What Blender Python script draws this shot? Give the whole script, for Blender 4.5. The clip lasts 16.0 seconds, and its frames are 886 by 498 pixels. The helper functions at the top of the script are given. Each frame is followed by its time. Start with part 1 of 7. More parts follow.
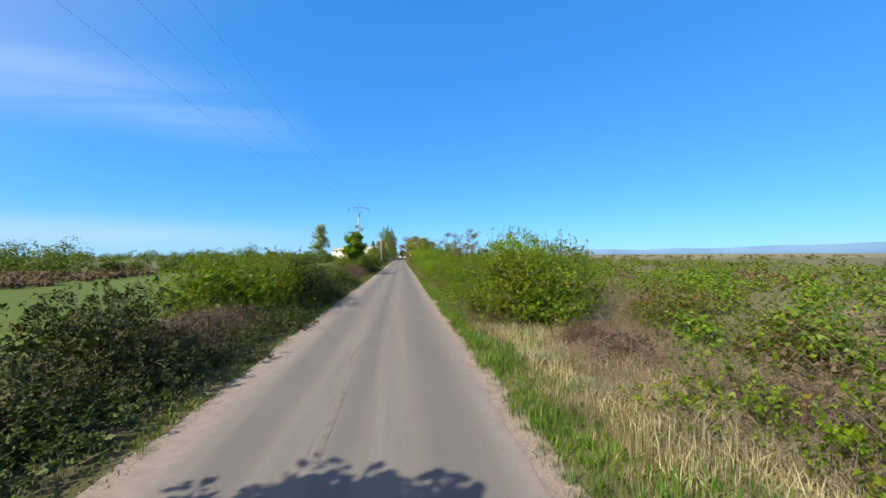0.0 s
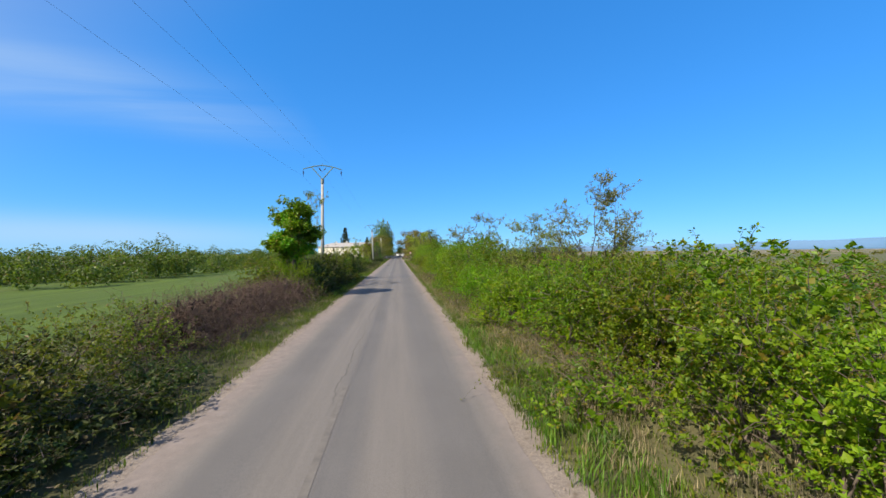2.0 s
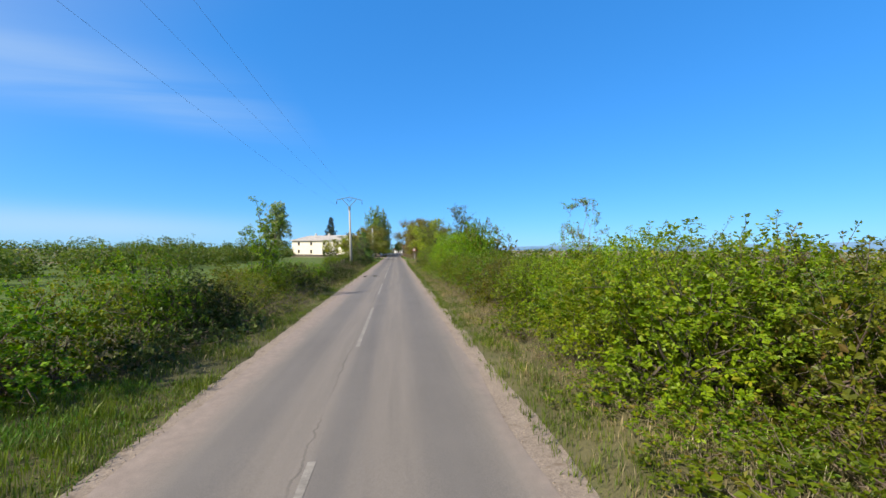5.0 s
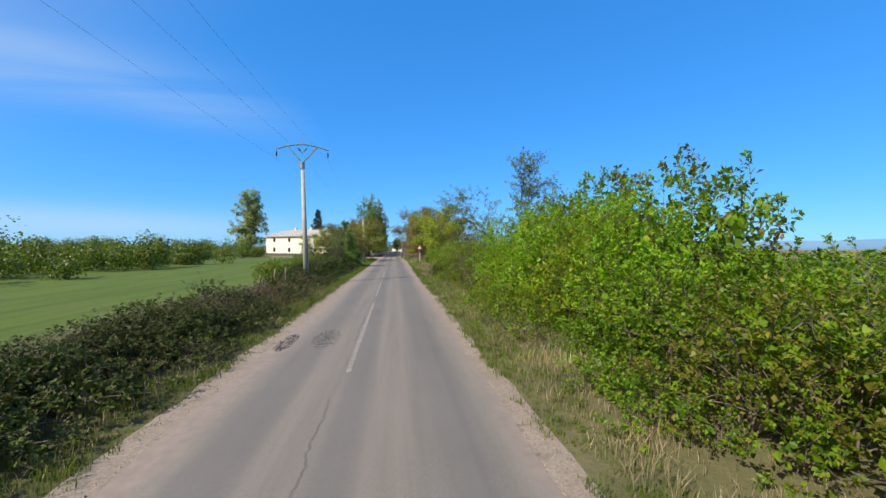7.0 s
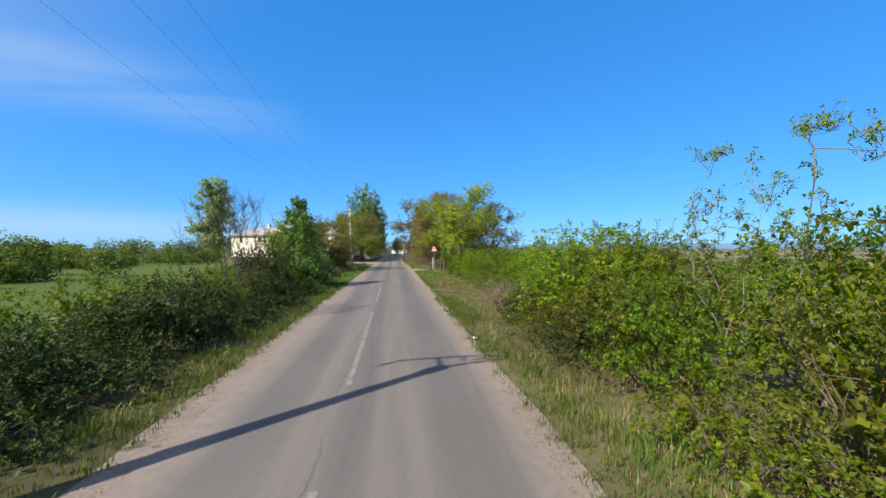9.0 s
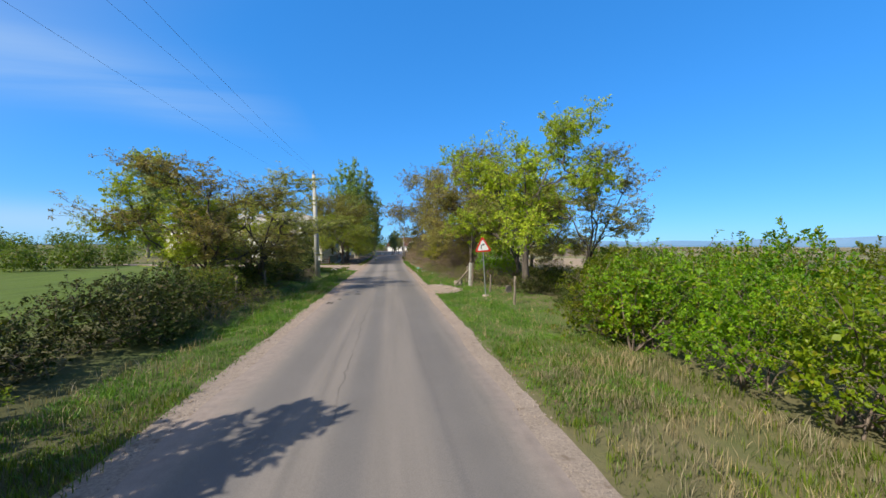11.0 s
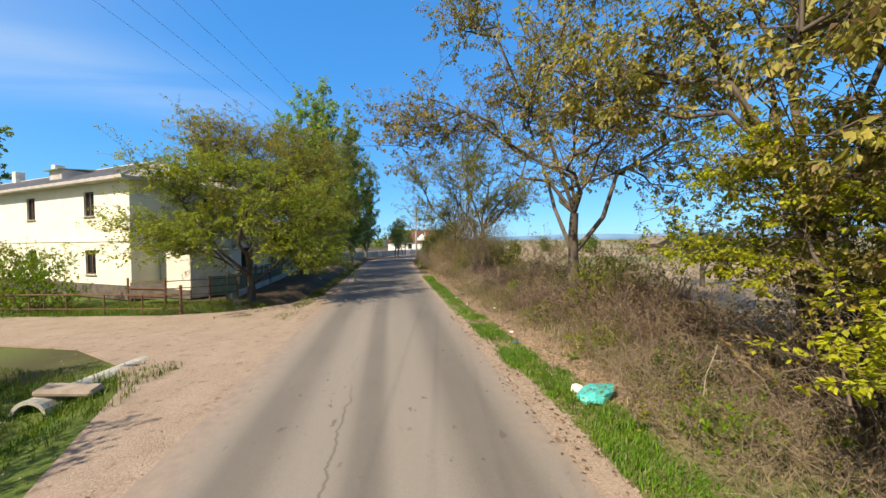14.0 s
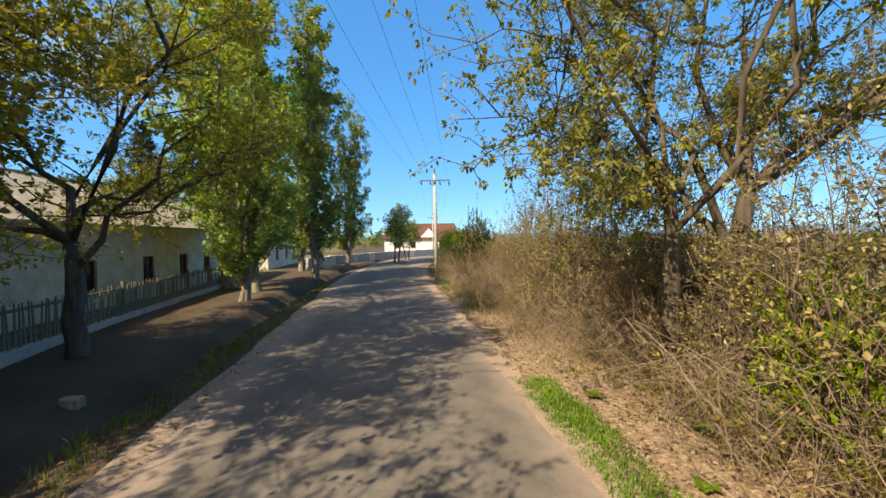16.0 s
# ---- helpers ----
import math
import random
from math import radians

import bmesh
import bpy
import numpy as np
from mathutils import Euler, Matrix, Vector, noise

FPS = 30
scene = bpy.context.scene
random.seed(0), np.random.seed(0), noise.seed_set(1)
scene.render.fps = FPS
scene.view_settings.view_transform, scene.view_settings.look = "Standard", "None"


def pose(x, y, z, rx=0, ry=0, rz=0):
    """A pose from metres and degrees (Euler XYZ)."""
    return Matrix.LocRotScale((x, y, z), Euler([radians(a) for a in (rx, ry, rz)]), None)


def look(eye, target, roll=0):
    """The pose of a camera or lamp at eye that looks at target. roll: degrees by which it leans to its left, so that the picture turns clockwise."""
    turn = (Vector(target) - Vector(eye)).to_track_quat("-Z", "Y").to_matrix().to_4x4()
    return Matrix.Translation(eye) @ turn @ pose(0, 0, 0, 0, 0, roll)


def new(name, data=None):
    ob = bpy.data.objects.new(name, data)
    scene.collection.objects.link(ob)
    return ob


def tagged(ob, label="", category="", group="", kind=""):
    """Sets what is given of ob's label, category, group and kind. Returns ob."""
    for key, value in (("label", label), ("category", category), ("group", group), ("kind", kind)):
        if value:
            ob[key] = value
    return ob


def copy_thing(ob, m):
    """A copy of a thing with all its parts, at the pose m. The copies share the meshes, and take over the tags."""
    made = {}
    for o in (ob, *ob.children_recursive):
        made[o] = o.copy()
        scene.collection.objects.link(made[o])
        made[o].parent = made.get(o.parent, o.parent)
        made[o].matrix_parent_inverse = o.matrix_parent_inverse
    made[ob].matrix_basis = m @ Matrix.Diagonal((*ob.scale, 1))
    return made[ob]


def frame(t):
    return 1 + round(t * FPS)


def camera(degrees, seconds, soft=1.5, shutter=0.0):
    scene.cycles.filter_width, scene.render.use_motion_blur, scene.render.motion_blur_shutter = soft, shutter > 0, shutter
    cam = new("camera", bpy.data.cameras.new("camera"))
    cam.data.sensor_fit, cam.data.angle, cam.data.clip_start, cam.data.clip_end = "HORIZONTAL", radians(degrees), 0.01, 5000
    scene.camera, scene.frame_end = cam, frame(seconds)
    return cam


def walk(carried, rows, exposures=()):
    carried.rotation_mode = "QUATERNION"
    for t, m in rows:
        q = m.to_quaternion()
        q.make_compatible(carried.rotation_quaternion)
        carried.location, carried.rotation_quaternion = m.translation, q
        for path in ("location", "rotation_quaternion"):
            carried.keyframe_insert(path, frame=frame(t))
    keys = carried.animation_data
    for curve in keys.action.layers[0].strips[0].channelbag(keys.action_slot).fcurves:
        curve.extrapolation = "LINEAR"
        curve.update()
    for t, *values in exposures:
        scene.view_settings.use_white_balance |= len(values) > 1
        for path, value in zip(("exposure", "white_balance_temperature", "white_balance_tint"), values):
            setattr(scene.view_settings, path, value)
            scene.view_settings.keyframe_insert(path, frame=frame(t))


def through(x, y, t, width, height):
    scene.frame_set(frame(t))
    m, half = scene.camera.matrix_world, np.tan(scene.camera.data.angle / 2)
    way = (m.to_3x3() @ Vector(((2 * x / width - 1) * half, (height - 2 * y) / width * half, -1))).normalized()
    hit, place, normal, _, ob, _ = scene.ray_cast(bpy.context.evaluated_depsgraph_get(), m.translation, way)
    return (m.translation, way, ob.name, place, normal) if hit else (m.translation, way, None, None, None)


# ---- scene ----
cam = camera(100.0, 16.0)
PATH = [
    (0.0, (0.693, 0.000, 2.815), (1.823, 9.935, 2.978), -0.31),
    (0.5, (0.677, 7.622, 2.810), (1.815, 17.556, 2.956), -0.35),
    (1.0, (0.662, 15.245, 2.813), (1.832, 25.176, 2.929), -0.42),
    (1.5, (0.648, 22.851, 2.830), (1.841, 32.779, 2.948), -0.55),
    (2.0, (0.636, 30.423, 2.825), (1.837, 40.351, 2.914), -0.55),
    (2.5, (0.626, 37.988, 2.845), (1.828, 47.915, 2.923), -0.73),
    (3.0, (0.618, 45.584, 2.817), (1.826, 55.511, 2.826), -0.71),
    (3.5, (0.613, 53.205, 2.812), (1.847, 63.128, 2.848), -0.47),
    (4.0, (0.607, 60.831, 2.804), (1.857, 70.753, 2.858), -0.17),
    (4.5, (0.598, 68.311, 2.787), (1.848, 78.233, 2.826), 0.05),
    (5.0, (0.586, 75.616, 2.770), (1.839, 85.537, 2.790), 0.24),
    (7.5, (0.491, 109.677, 2.790), (1.811, 119.589, 2.747), 0.26),
    (8, (0.472, 116.155, 2.804), (1.806, 126.066, 2.771), 0.23),
    (8.5, (0.450, 122.565, 2.801), (1.766, 132.478, 2.774), 0.09),
    (9, (0.428, 128.996, 2.800), (1.742, 138.909, 2.792), 0.03),
    (9.5, (0.406, 135.408, 2.789), (1.732, 145.320, 2.775), 0.04),
    (12.0, (0.263, 167.610, 2.765), (1.706, 177.504, 2.630), 0.26),
    (12.5, (0.234, 174.087, 2.773), (1.662, 183.983, 2.624), 0.18),
    (13.0, (0.206, 180.499, 2.762), (1.613, 190.397, 2.578), -0.11),
    (13.5, (0.192, 186.554, 2.788), (1.590, 196.454, 2.601), -0.31),
    (14.0, (0.184, 192.393, 2.796), (1.571, 202.294, 2.573), -0.63),
    (14.5, (0.182, 198.288, 2.804), (1.557, 208.190, 2.557), -0.76),
    (15.0, (0.185, 204.105, 2.799), (1.571, 214.004, 2.514), -0.62),
    (15.5, (0.194, 209.686, 2.800), (1.601, 219.583, 2.522), -0.65),
    (16.0, (0.207, 215.060, 2.790), (1.662, 224.949, 2.486), -0.70),
]
EXPOSURES = [(0.0, 0.52, 7300, 10), (0.6, 0.48, 7200, 10), (1.0, 0.38, 7000, 10), (4.0, 0.42, 7200, 10), (5.0, 0.44, 7200, 10), (7.5, 0.38, 7000, 10), (11.8, 0.38, 7000, 10), (12.5, 0.36, 6700, 10), (13.0, 0.79, 8200, 10), (14.0, 0.63, 8200, 10), (14.6, 0.56, 8000, 10), (15.0, 0.46, 8900, 10), (15.5, 0.64, 9600, 12), (16.0, 0.82, 9800, 12)]
walk(cam, [(t, look(eye, target, roll)) for t, eye, target, roll in PATH], EXPOSURES)

# ---- light ----
world = bpy.data.worlds.new("world")
scene.world = world
world.use_nodes = True
SUN_ELEVATION = radians(43)
SUN_TURN = math.atan2(-0.81, -0.585)
TO_SUN = Vector((math.sin(SUN_TURN) * math.cos(SUN_ELEVATION), math.cos(SUN_TURN) * math.cos(SUN_ELEVATION), math.sin(SUN_ELEVATION)))


def make_sky():
    nt = world.node_tree
    n, ln = nt.nodes, nt.links
    n.clear()
    out = n.new("ShaderNodeOutputWorld")
    bg = n.new("ShaderNodeBackground")
    bg.inputs["Strength"].default_value = SKY_STRENGTH
    sky = n.new("ShaderNodeTexSky")
    sky.sky_type = "NISHITA"
    sky.sun_disc = False
    sky.sun_elevation = SUN_ELEVATION
    sky.sun_rotation = SUN_TURN
    sky.altitude, sky.air_density, sky.dust_density, sky.ozone_density = 300, 1.0, 0.2, 1.5
    co = n.new("ShaderNodeTexCoord")
    sep = n.new("ShaderNodeSeparateXYZ")
    ln.new(co.outputs["Generated"], sep.inputs[0])

    def math_node(op, a, b=None, c=None):
        m = n.new("ShaderNodeMath")
        m.operation = op
        for k, v in enumerate((a, b, c)):
            if v is None:
                continue
            if isinstance(v, (int, float)):
                m.inputs[k].default_value = v
            else:
                ln.new(v, m.inputs[k])
        return m.outputs[0]

    # thin cirrus: streaks in a plane high above, drawn out along one way
    zz = math_node("MAXIMUM", sep.outputs["Z"], 0.02)
    px = math_node("DIVIDE", sep.outputs["X"], zz)
    py = math_node("DIVIDE", sep.outputs["Y"], zz)
    comb = n.new("ShaderNodeCombineXYZ")
    ln.new(px, comb.inputs[0])
    ln.new(py, comb.inputs[1])
    mp = n.new("ShaderNodeMapping")
    mp.inputs["Rotation"].default_value = (0, 0, radians(14))
    mp.inputs["Scale"].default_value = (0.28, 1.1, 1)
    mp.inputs["Location"].default_value = CLOUD_SHIFT
    ln.new(comb.outputs[0], mp.inputs[0])
    tex = n.new("ShaderNodeTexNoise")
    tex.inputs["Scale"].default_value = 1.3
    tex.inputs["Detail"].default_value = 6
    tex.inputs["Roughness"].default_value = 0.55
    tex.inputs["Distortion"].default_value = 0.4
    ln.new(mp.outputs[0], tex.inputs["Vector"])
    ramp = n.new("ShaderNodeValToRGB")
    ramp.color_ramp.elements[0].position = 0.22
    ramp.color_ramp.elements[1].position = 0.85
    ln.new(tex.outputs[0], ramp.inputs[0])
    # one faint band of cirrus
    off = math_node("MULTIPLY", math_node("SUBTRACT", math_node("SUBTRACT", py, 3.33), math_node("MULTIPLY", px, 0.48)), 1.45)
    band = math_node("POWER", 2.718, math_node("MULTIPLY", math_node("MULTIPLY", off, off), -1.0))
    gap = math_node("MULTIPLY", math_node("MULTIPLY_ADD", px, -0.9, -0.55), 1.0)
    gap = math_node("MINIMUM", math_node("MAXIMUM", gap, 0.0), 1.0)
    mask = math_node("MULTIPLY", math_node("MULTIPLY", math_node("MULTIPLY", band, gap), ramp.outputs[0]), 0.62)
    low = math_node("MULTIPLY", math_node("SUBTRACT", sep.outputs["Z"], 0.045), 32.0)
    low = math_node("POWER", 2.718, math_node("MULTIPLY", math_node("MULTIPLY", low, low), -1.0))
    west = math_node("MINIMUM", math_node("MAXIMUM", math_node("MULTIPLY_ADD", sep.outputs["X"], -2.4, -0.35), 0.0), 1.0)
    mask = math_node("MAXIMUM", mask, math_node("MULTIPLY", math_node("MULTIPLY", low, west), 0.42))
    mix = n.new("ShaderNodeMixRGB")
    ln.new(mask, mix.inputs[0])
    tint = n.new("ShaderNodeMixRGB")
    tint.blend_type = "MULTIPLY"
    tint.inputs[0].default_value = 1.0
    tint.inputs[2].default_value = SKY_TINT
    gam = n.new("ShaderNodeGamma")
    gam.inputs[1].default_value = 0.5
    ln.new(sky.outputs[0], gam.inputs[0])
    ln.new(gam.outputs[0], tint.inputs[1])
    rich = n.new("ShaderNodeHueSaturation")
    rich.inputs["Saturation"].default_value = SKY_RICHNESS
    ln.new(tint.outputs[0], rich.inputs["Color"])
    # thin haze that whitens the sky round the sun
    dot = n.new("ShaderNodeVectorMath")
    dot.operation = "DOT_PRODUCT"
    dot.inputs[1].default_value = TO_SUN
    ln.new(co.outputs["Generated"], dot.inputs[0])
    near = n.new("ShaderNodeMapRange")
    near.interpolation_type = "SMOOTHSTEP"
    near.inputs["From Min"].default_value, near.inputs["From Max"].default_value = 0.12, 0.95
    near.inputs["To Max"].default_value = 0.75
    ln.new(dot.outputs["Value"], near.inputs["Value"])
    haze = n.new("ShaderNodeMixRGB")
    haze.inputs[2].default_value = (4.6, 4.3, 3.8, 1)
    ln.new(near.outputs[0], haze.inputs[0])
    ln.new(rich.outputs[0], haze.inputs[1])
    ln.new(haze.outputs[0], mix.inputs[1])
    mix.inputs[2].default_value = (4.0, 5.4, 7.0, 1)
    ln.new(mix.outputs[0], bg.inputs["Color"])
    ln.new(bg.outputs[0], out.inputs["Surface"])


SKY_STRENGTH = 0.108
SKY_RICHNESS = 1.16
SKY_TINT = (1.05, 1.95, 3.5, 1)
CLOUD_SHIFT = (0.4, 0.9, 0)
make_sky()
sun = new("sun", bpy.data.lights.new("sun", "SUN"))
sun.data.energy = 5.0
sun.data.angle = radians(0.53)
sun.data.color = (1.0, 0.95, 0.86)
sun.matrix_world = look(TO_SUN * 100, (0, 0, 0))


# ---- materials ----
class Mat:
    """A node material: small helpers to wire it."""

    def __init__(self, name, rough=0.8, metal=0.0):
        self.m = bpy.data.materials.new(name)
        self.m.use_nodes = True
        self.n, self.l = self.m.node_tree.nodes, self.m.node_tree.links
        self.b = self.n["Principled BSDF"]
        self.out = self.n["Material Output"]
        self.b.inputs["Roughness"].default_value = rough
        self.b.inputs["Metallic"].default_value = metal
        self.b.inputs["Specular IOR Level"].default_value = 0.3

    def node(self, kind, **k):
        x = self.n.new(kind)
        for key, v in k.items():
            if key in x.inputs:
                x.inputs[key].default_value = v
        return x

    def pos(self, scale=(1, 1, 1), turn=(0, 0, 0), world_space=False):
        if world_space:
            src = self.n.new("ShaderNodeNewGeometry").outputs["Position"]
        else:
            src = self.n.new("ShaderNodeTexCoord").outputs["Object"]
        mp = self.n.new("ShaderNodeMapping")
        mp.inputs["Scale"].default_value = scale
        mp.inputs["Rotation"].default_value = turn
        self.l.new(src, mp.inputs[0])
        return mp.outputs[0]

    def noise(self, scale, vec, detail=5, rough=0.55, dist=0.0):
        x = self.node("ShaderNodeTexNoise", Scale=scale, Detail=detail, Roughness=rough, Distortion=dist)
        self.l.new(vec, x.inputs["Vector"])
        return x.outputs[0]

    def ramp(self, fac, stops):
        x = self.n.new("ShaderNodeValToRGB")
        e = x.color_ramp.elements
        while len(e) < len(stops):
            e.new(0.5)
        for k, (p, c) in enumerate(stops):
            e[k].position = p
            e[k].color = c if len(c) == 4 else (*c, 1)
        self.l.new(fac, x.inputs[0])
        return x.outputs[0]

    def mix(self, fac, a, b, mode="MIX"):
        x = self.n.new("ShaderNodeMixRGB")
        x.blend_type = mode
        for k, v in enumerate((fac, a, b)):
            if isinstance(v, (int, float)):
                x.inputs[k].default_value = v
            elif isinstance(v, tuple):
                x.inputs[k].default_value = (*v, 1)
            else:
                self.l.new(v, x.inputs[k])
        return x.outputs[0]

    def calc(self, op, *args, clamp=False):
        x = self.n.new("ShaderNodeMath")
        x.operation = op
        x.use_clamp = clamp
        for k, v in enumerate(args):
            if isinstance(v, (int, float)):
                x.inputs[k].default_value = v
            else:
                self.l.new(v, x.inputs[k])
        return x.outputs[0]

    def step(self, v, a, b):
        x = self.n.new("ShaderNodeMapRange")
        x.interpolation_type = "SMOOTHSTEP"
        x.inputs["From Min"].default_value, x.inputs["From Max"].default_value = a, b
        self.l.new(v, x.inputs["Value"])
        return x.outputs[0]

    def bump(self, h, strength=0.3, distance=0.02):
        x = self.node("ShaderNodeBump", Strength=strength, Distance=distance)
        self.l.new(h, x.inputs["Height"])
        self.l.new(x.outputs[0], self.b.inputs["Normal"])

    def color(self, c):
        self.l.new(c, self.b.inputs["Base Color"])
        return self.m


def leaf_material(name, dark, light, odd=None, through=0.42, rough=0.45):
    """Leaves: each its own tone between two greens, each plant a little different."""
    k = Mat(name, rough)
    g = k.n.new("ShaderNodeNewGeometry")
    o = k.n.new("ShaderNodeObjectInfo")
    stops = [(0.0, dark), (0.75, light)]
    if odd:
        stops += [(0.86, light), (0.93, odd)]
    c = k.ramp(g.outputs["Random Per Island"], stops)
    patch = k.noise(0.9, k.pos(world_space=True), 2)
    c = k.mix(k.step(patch, 0.35, 0.7), k.mix(1.0, c, (0.78, 0.82, 0.9), "MULTIPLY"), k.mix(1.0, c, (1.15, 1.1, 1.0), "MULTIPLY"))
    k.b.inputs["Specular IOR Level"].default_value = 0.28
    hs = k.node("ShaderNodeHueSaturation")
    k.l.new(k.calc("MULTIPLY_ADD", o.outputs["Random"], 0.05, 0.475), hs.inputs["Hue"])
    k.l.new(k.calc("MULTIPLY_ADD", o.outputs["Random"], 0.32, 0.66), hs.inputs["Value"])
    k.l.new(c, hs.inputs["Color"])
    c = hs.outputs[0]
    k.color(c)
    tr = k.n.new("ShaderNodeBsdfTranslucent")
    k.l.new(k.mix(1.0, c, (1.3, 1.35, 0.6), "MULTIPLY"), tr.inputs["Color"])
    mx = k.n.new("ShaderNodeMixShader")
    mx.inputs[0].default_value = through
    k.l.new(k.b.outputs[0], mx.inputs[1])
    k.l.new(tr.outputs[0], mx.inputs[2])
    k.l.new(mx.outputs[0], k.out.inputs["Surface"])
    return k.m


def bark_material(name, a, b, scale=6.0):
    k = Mat(name, 0.9)
    v = k.pos((1, 1, 0.25))
    h = k.noise(scale, v, 6, 0.65)
    k.bump(h, 0.6, 0.03)
    return k.color(k.ramp(h, [(0.3, a), (0.7, b)]))


def plain_material(name, a, b, scale=8.0, rough=0.8, metal=0.0, bump=0.2, fine=60.0):
    k = Mat(name, rough, metal)
    v = k.pos()
    h = k.noise(scale, v, 6, 0.6)
    f = k.noise(fine, v, 3, 0.6)
    k.bump(k.calc("ADD", h, k.calc("MULTIPLY", f, 0.5)), bump, 0.01)
    return k.color(k.ramp(k.calc("MULTIPLY_ADD", f, 0.3, k.calc("MULTIPLY", h, 0.7)), [(0.35, a), (0.65, b)]))


def asphalt_material():
    k = Mat("worn asphalt", 0.85)
    v = k.pos(world_space=True)
    sep = k.n.new("ShaderNodeSeparateXYZ")
    k.l.new(v, sep.inputs[0])
    wob = k.noise(0.06, v, 2)
    x = k.calc("ADD", sep.outputs["X"], k.calc("MULTIPLY", k.calc("SUBTRACT", wob, 0.5), 0.25))
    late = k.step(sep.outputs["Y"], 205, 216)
    # dust lies between the wheel tracks; the tracks are polished dark
    tracks = None
    for c, w in ((-1.68, 0.38), (-0.2, 0.26), (1.45, 0.46)):
        d = k.calc("ABSOLUTE", k.calc("SUBTRACT", x, c))
        s = k.calc("SUBTRACT", 1.0, k.step(d, w * 0.4, w * 1.7))
        tracks = s if tracks is None else k.calc("MAXIMUM", tracks, s)
    long_ = k.noise(1.0, k.pos((3.0, 0.12, 1), world_space=True), 5, 0.6)
    patch = k.noise(0.35, v, 5, 0.6)
    grit = k.noise(90, v, 4, 0.7)
    dust = k.ramp(long_, [(0.3, (0.152, 0.137, 0.121)), (0.7, (0.214, 0.188, 0.164))])
    tar = k.ramp(patch, [(0.3, (0.096, 0.092, 0.090)), (0.7, (0.136, 0.129, 0.124))])
    c = k.mix(k.calc("MULTIPLY", tracks, 0.75), dust, tar)
    village = k.calc("MULTIPLY", k.step(sep.outputs["Y"], 172, 196), k.calc("SUBTRACT", 1.0, tracks))
    c = k.mix(k.calc("MULTIPLY", village, 0.6), c, (0.265, 0.244, 0.228))
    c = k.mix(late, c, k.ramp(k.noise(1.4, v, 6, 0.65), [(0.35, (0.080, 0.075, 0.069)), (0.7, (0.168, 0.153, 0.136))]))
    edge = k.step(k.calc("ADD", k.calc("ABSOLUTE", k.calc("ADD", x, 0.05)), k.calc("MULTIPLY", k.noise(1.1, v, 6, 0.65), 0.7)), 2.3, 3.0)
    c = k.mix(k.calc("MULTIPLY", edge, 0.85), c, k.ramp(k.noise(5, v, 5), [(0.3, (0.23, 0.178, 0.15)), (0.7, (0.33, 0.262, 0.222))]))
    # a wandering crack along the middle, and dark spots
    seam = k.calc("ABSOLUTE", k.calc("ADD", k.calc("ADD", sep.outputs["X"], 0.62), k.calc("MULTIPLY", k.calc("SUBTRACT", k.noise(0.45, k.pos((0.05, 1, 1), world_space=True), 6, 0.7), 0.5), 0.6)))
    crack = k.calc("SUBTRACT", 1.0, k.step(seam, 0.006, 0.03))
    crack = k.calc("MULTIPLY", crack, k.step(k.noise(0.16, v, 4, 0.6), 0.44, 0.58))
    c = k.mix(k.calc("MULTIPLY", crack, 0.6), c, (0.056, 0.052, 0.048))
    spots = k.calc("MULTIPLY", k.step(k.noise(5.0, k.pos((1, 0.6, 1), world_space=True), 3, 0.5), 0.66, 0.70), k.calc("MULTIPLY", k.step(k.noise(0.25, v, 2), 0.42, 0.6), k.step(sep.outputs["Y"], 160, 168)))
    c = k.mix(k.calc("MULTIPLY", spots, 0.6), c, (0.05, 0.045, 0.04))
    c = k.mix(0.30, c, k.ramp(grit, [(0.35, (0.048, 0.045, 0.042)), (0.65, (0.240, 0.216, 0.192))]))
    k.bump(grit, 0.25, 0.004)
    return k.color(c)


def dust_material():
    k = Mat("dusty gravel shoulder", 0.95)
    v = k.pos(world_space=True)
    a = k.noise(1.3, v, 6, 0.65)
    g = k.noise(28, v, 5, 0.7)
    c = k.ramp(a, [(0.3, (0.175, 0.144, 0.116)), (0.7, (0.29, 0.241, 0.198))])
    c = k.mix(0.45, c, k.ramp(g, [(0.35, (0.125, 0.096, 0.076)), (0.68, (0.42, 0.34, 0.275))]))
    place = k.n.new("ShaderNodeSeparateXYZ")
    k.l.new(v, place.inputs[0])
    c = k.mix(k.step(place.outputs["Y"], 158, 176), c, k.mix(1.0, c, (1.16, 1.11, 1.10), "MULTIPLY"))
    litter = k.step(k.noise(3.5, v, 6, 0.7), 0.56, 0.66)
    c = k.mix(k.calc("MULTIPLY", litter, 0.6), c, (0.10, 0.068, 0.045))
    k.bump(g, 0.7, 0.025)
    return k.color(c)


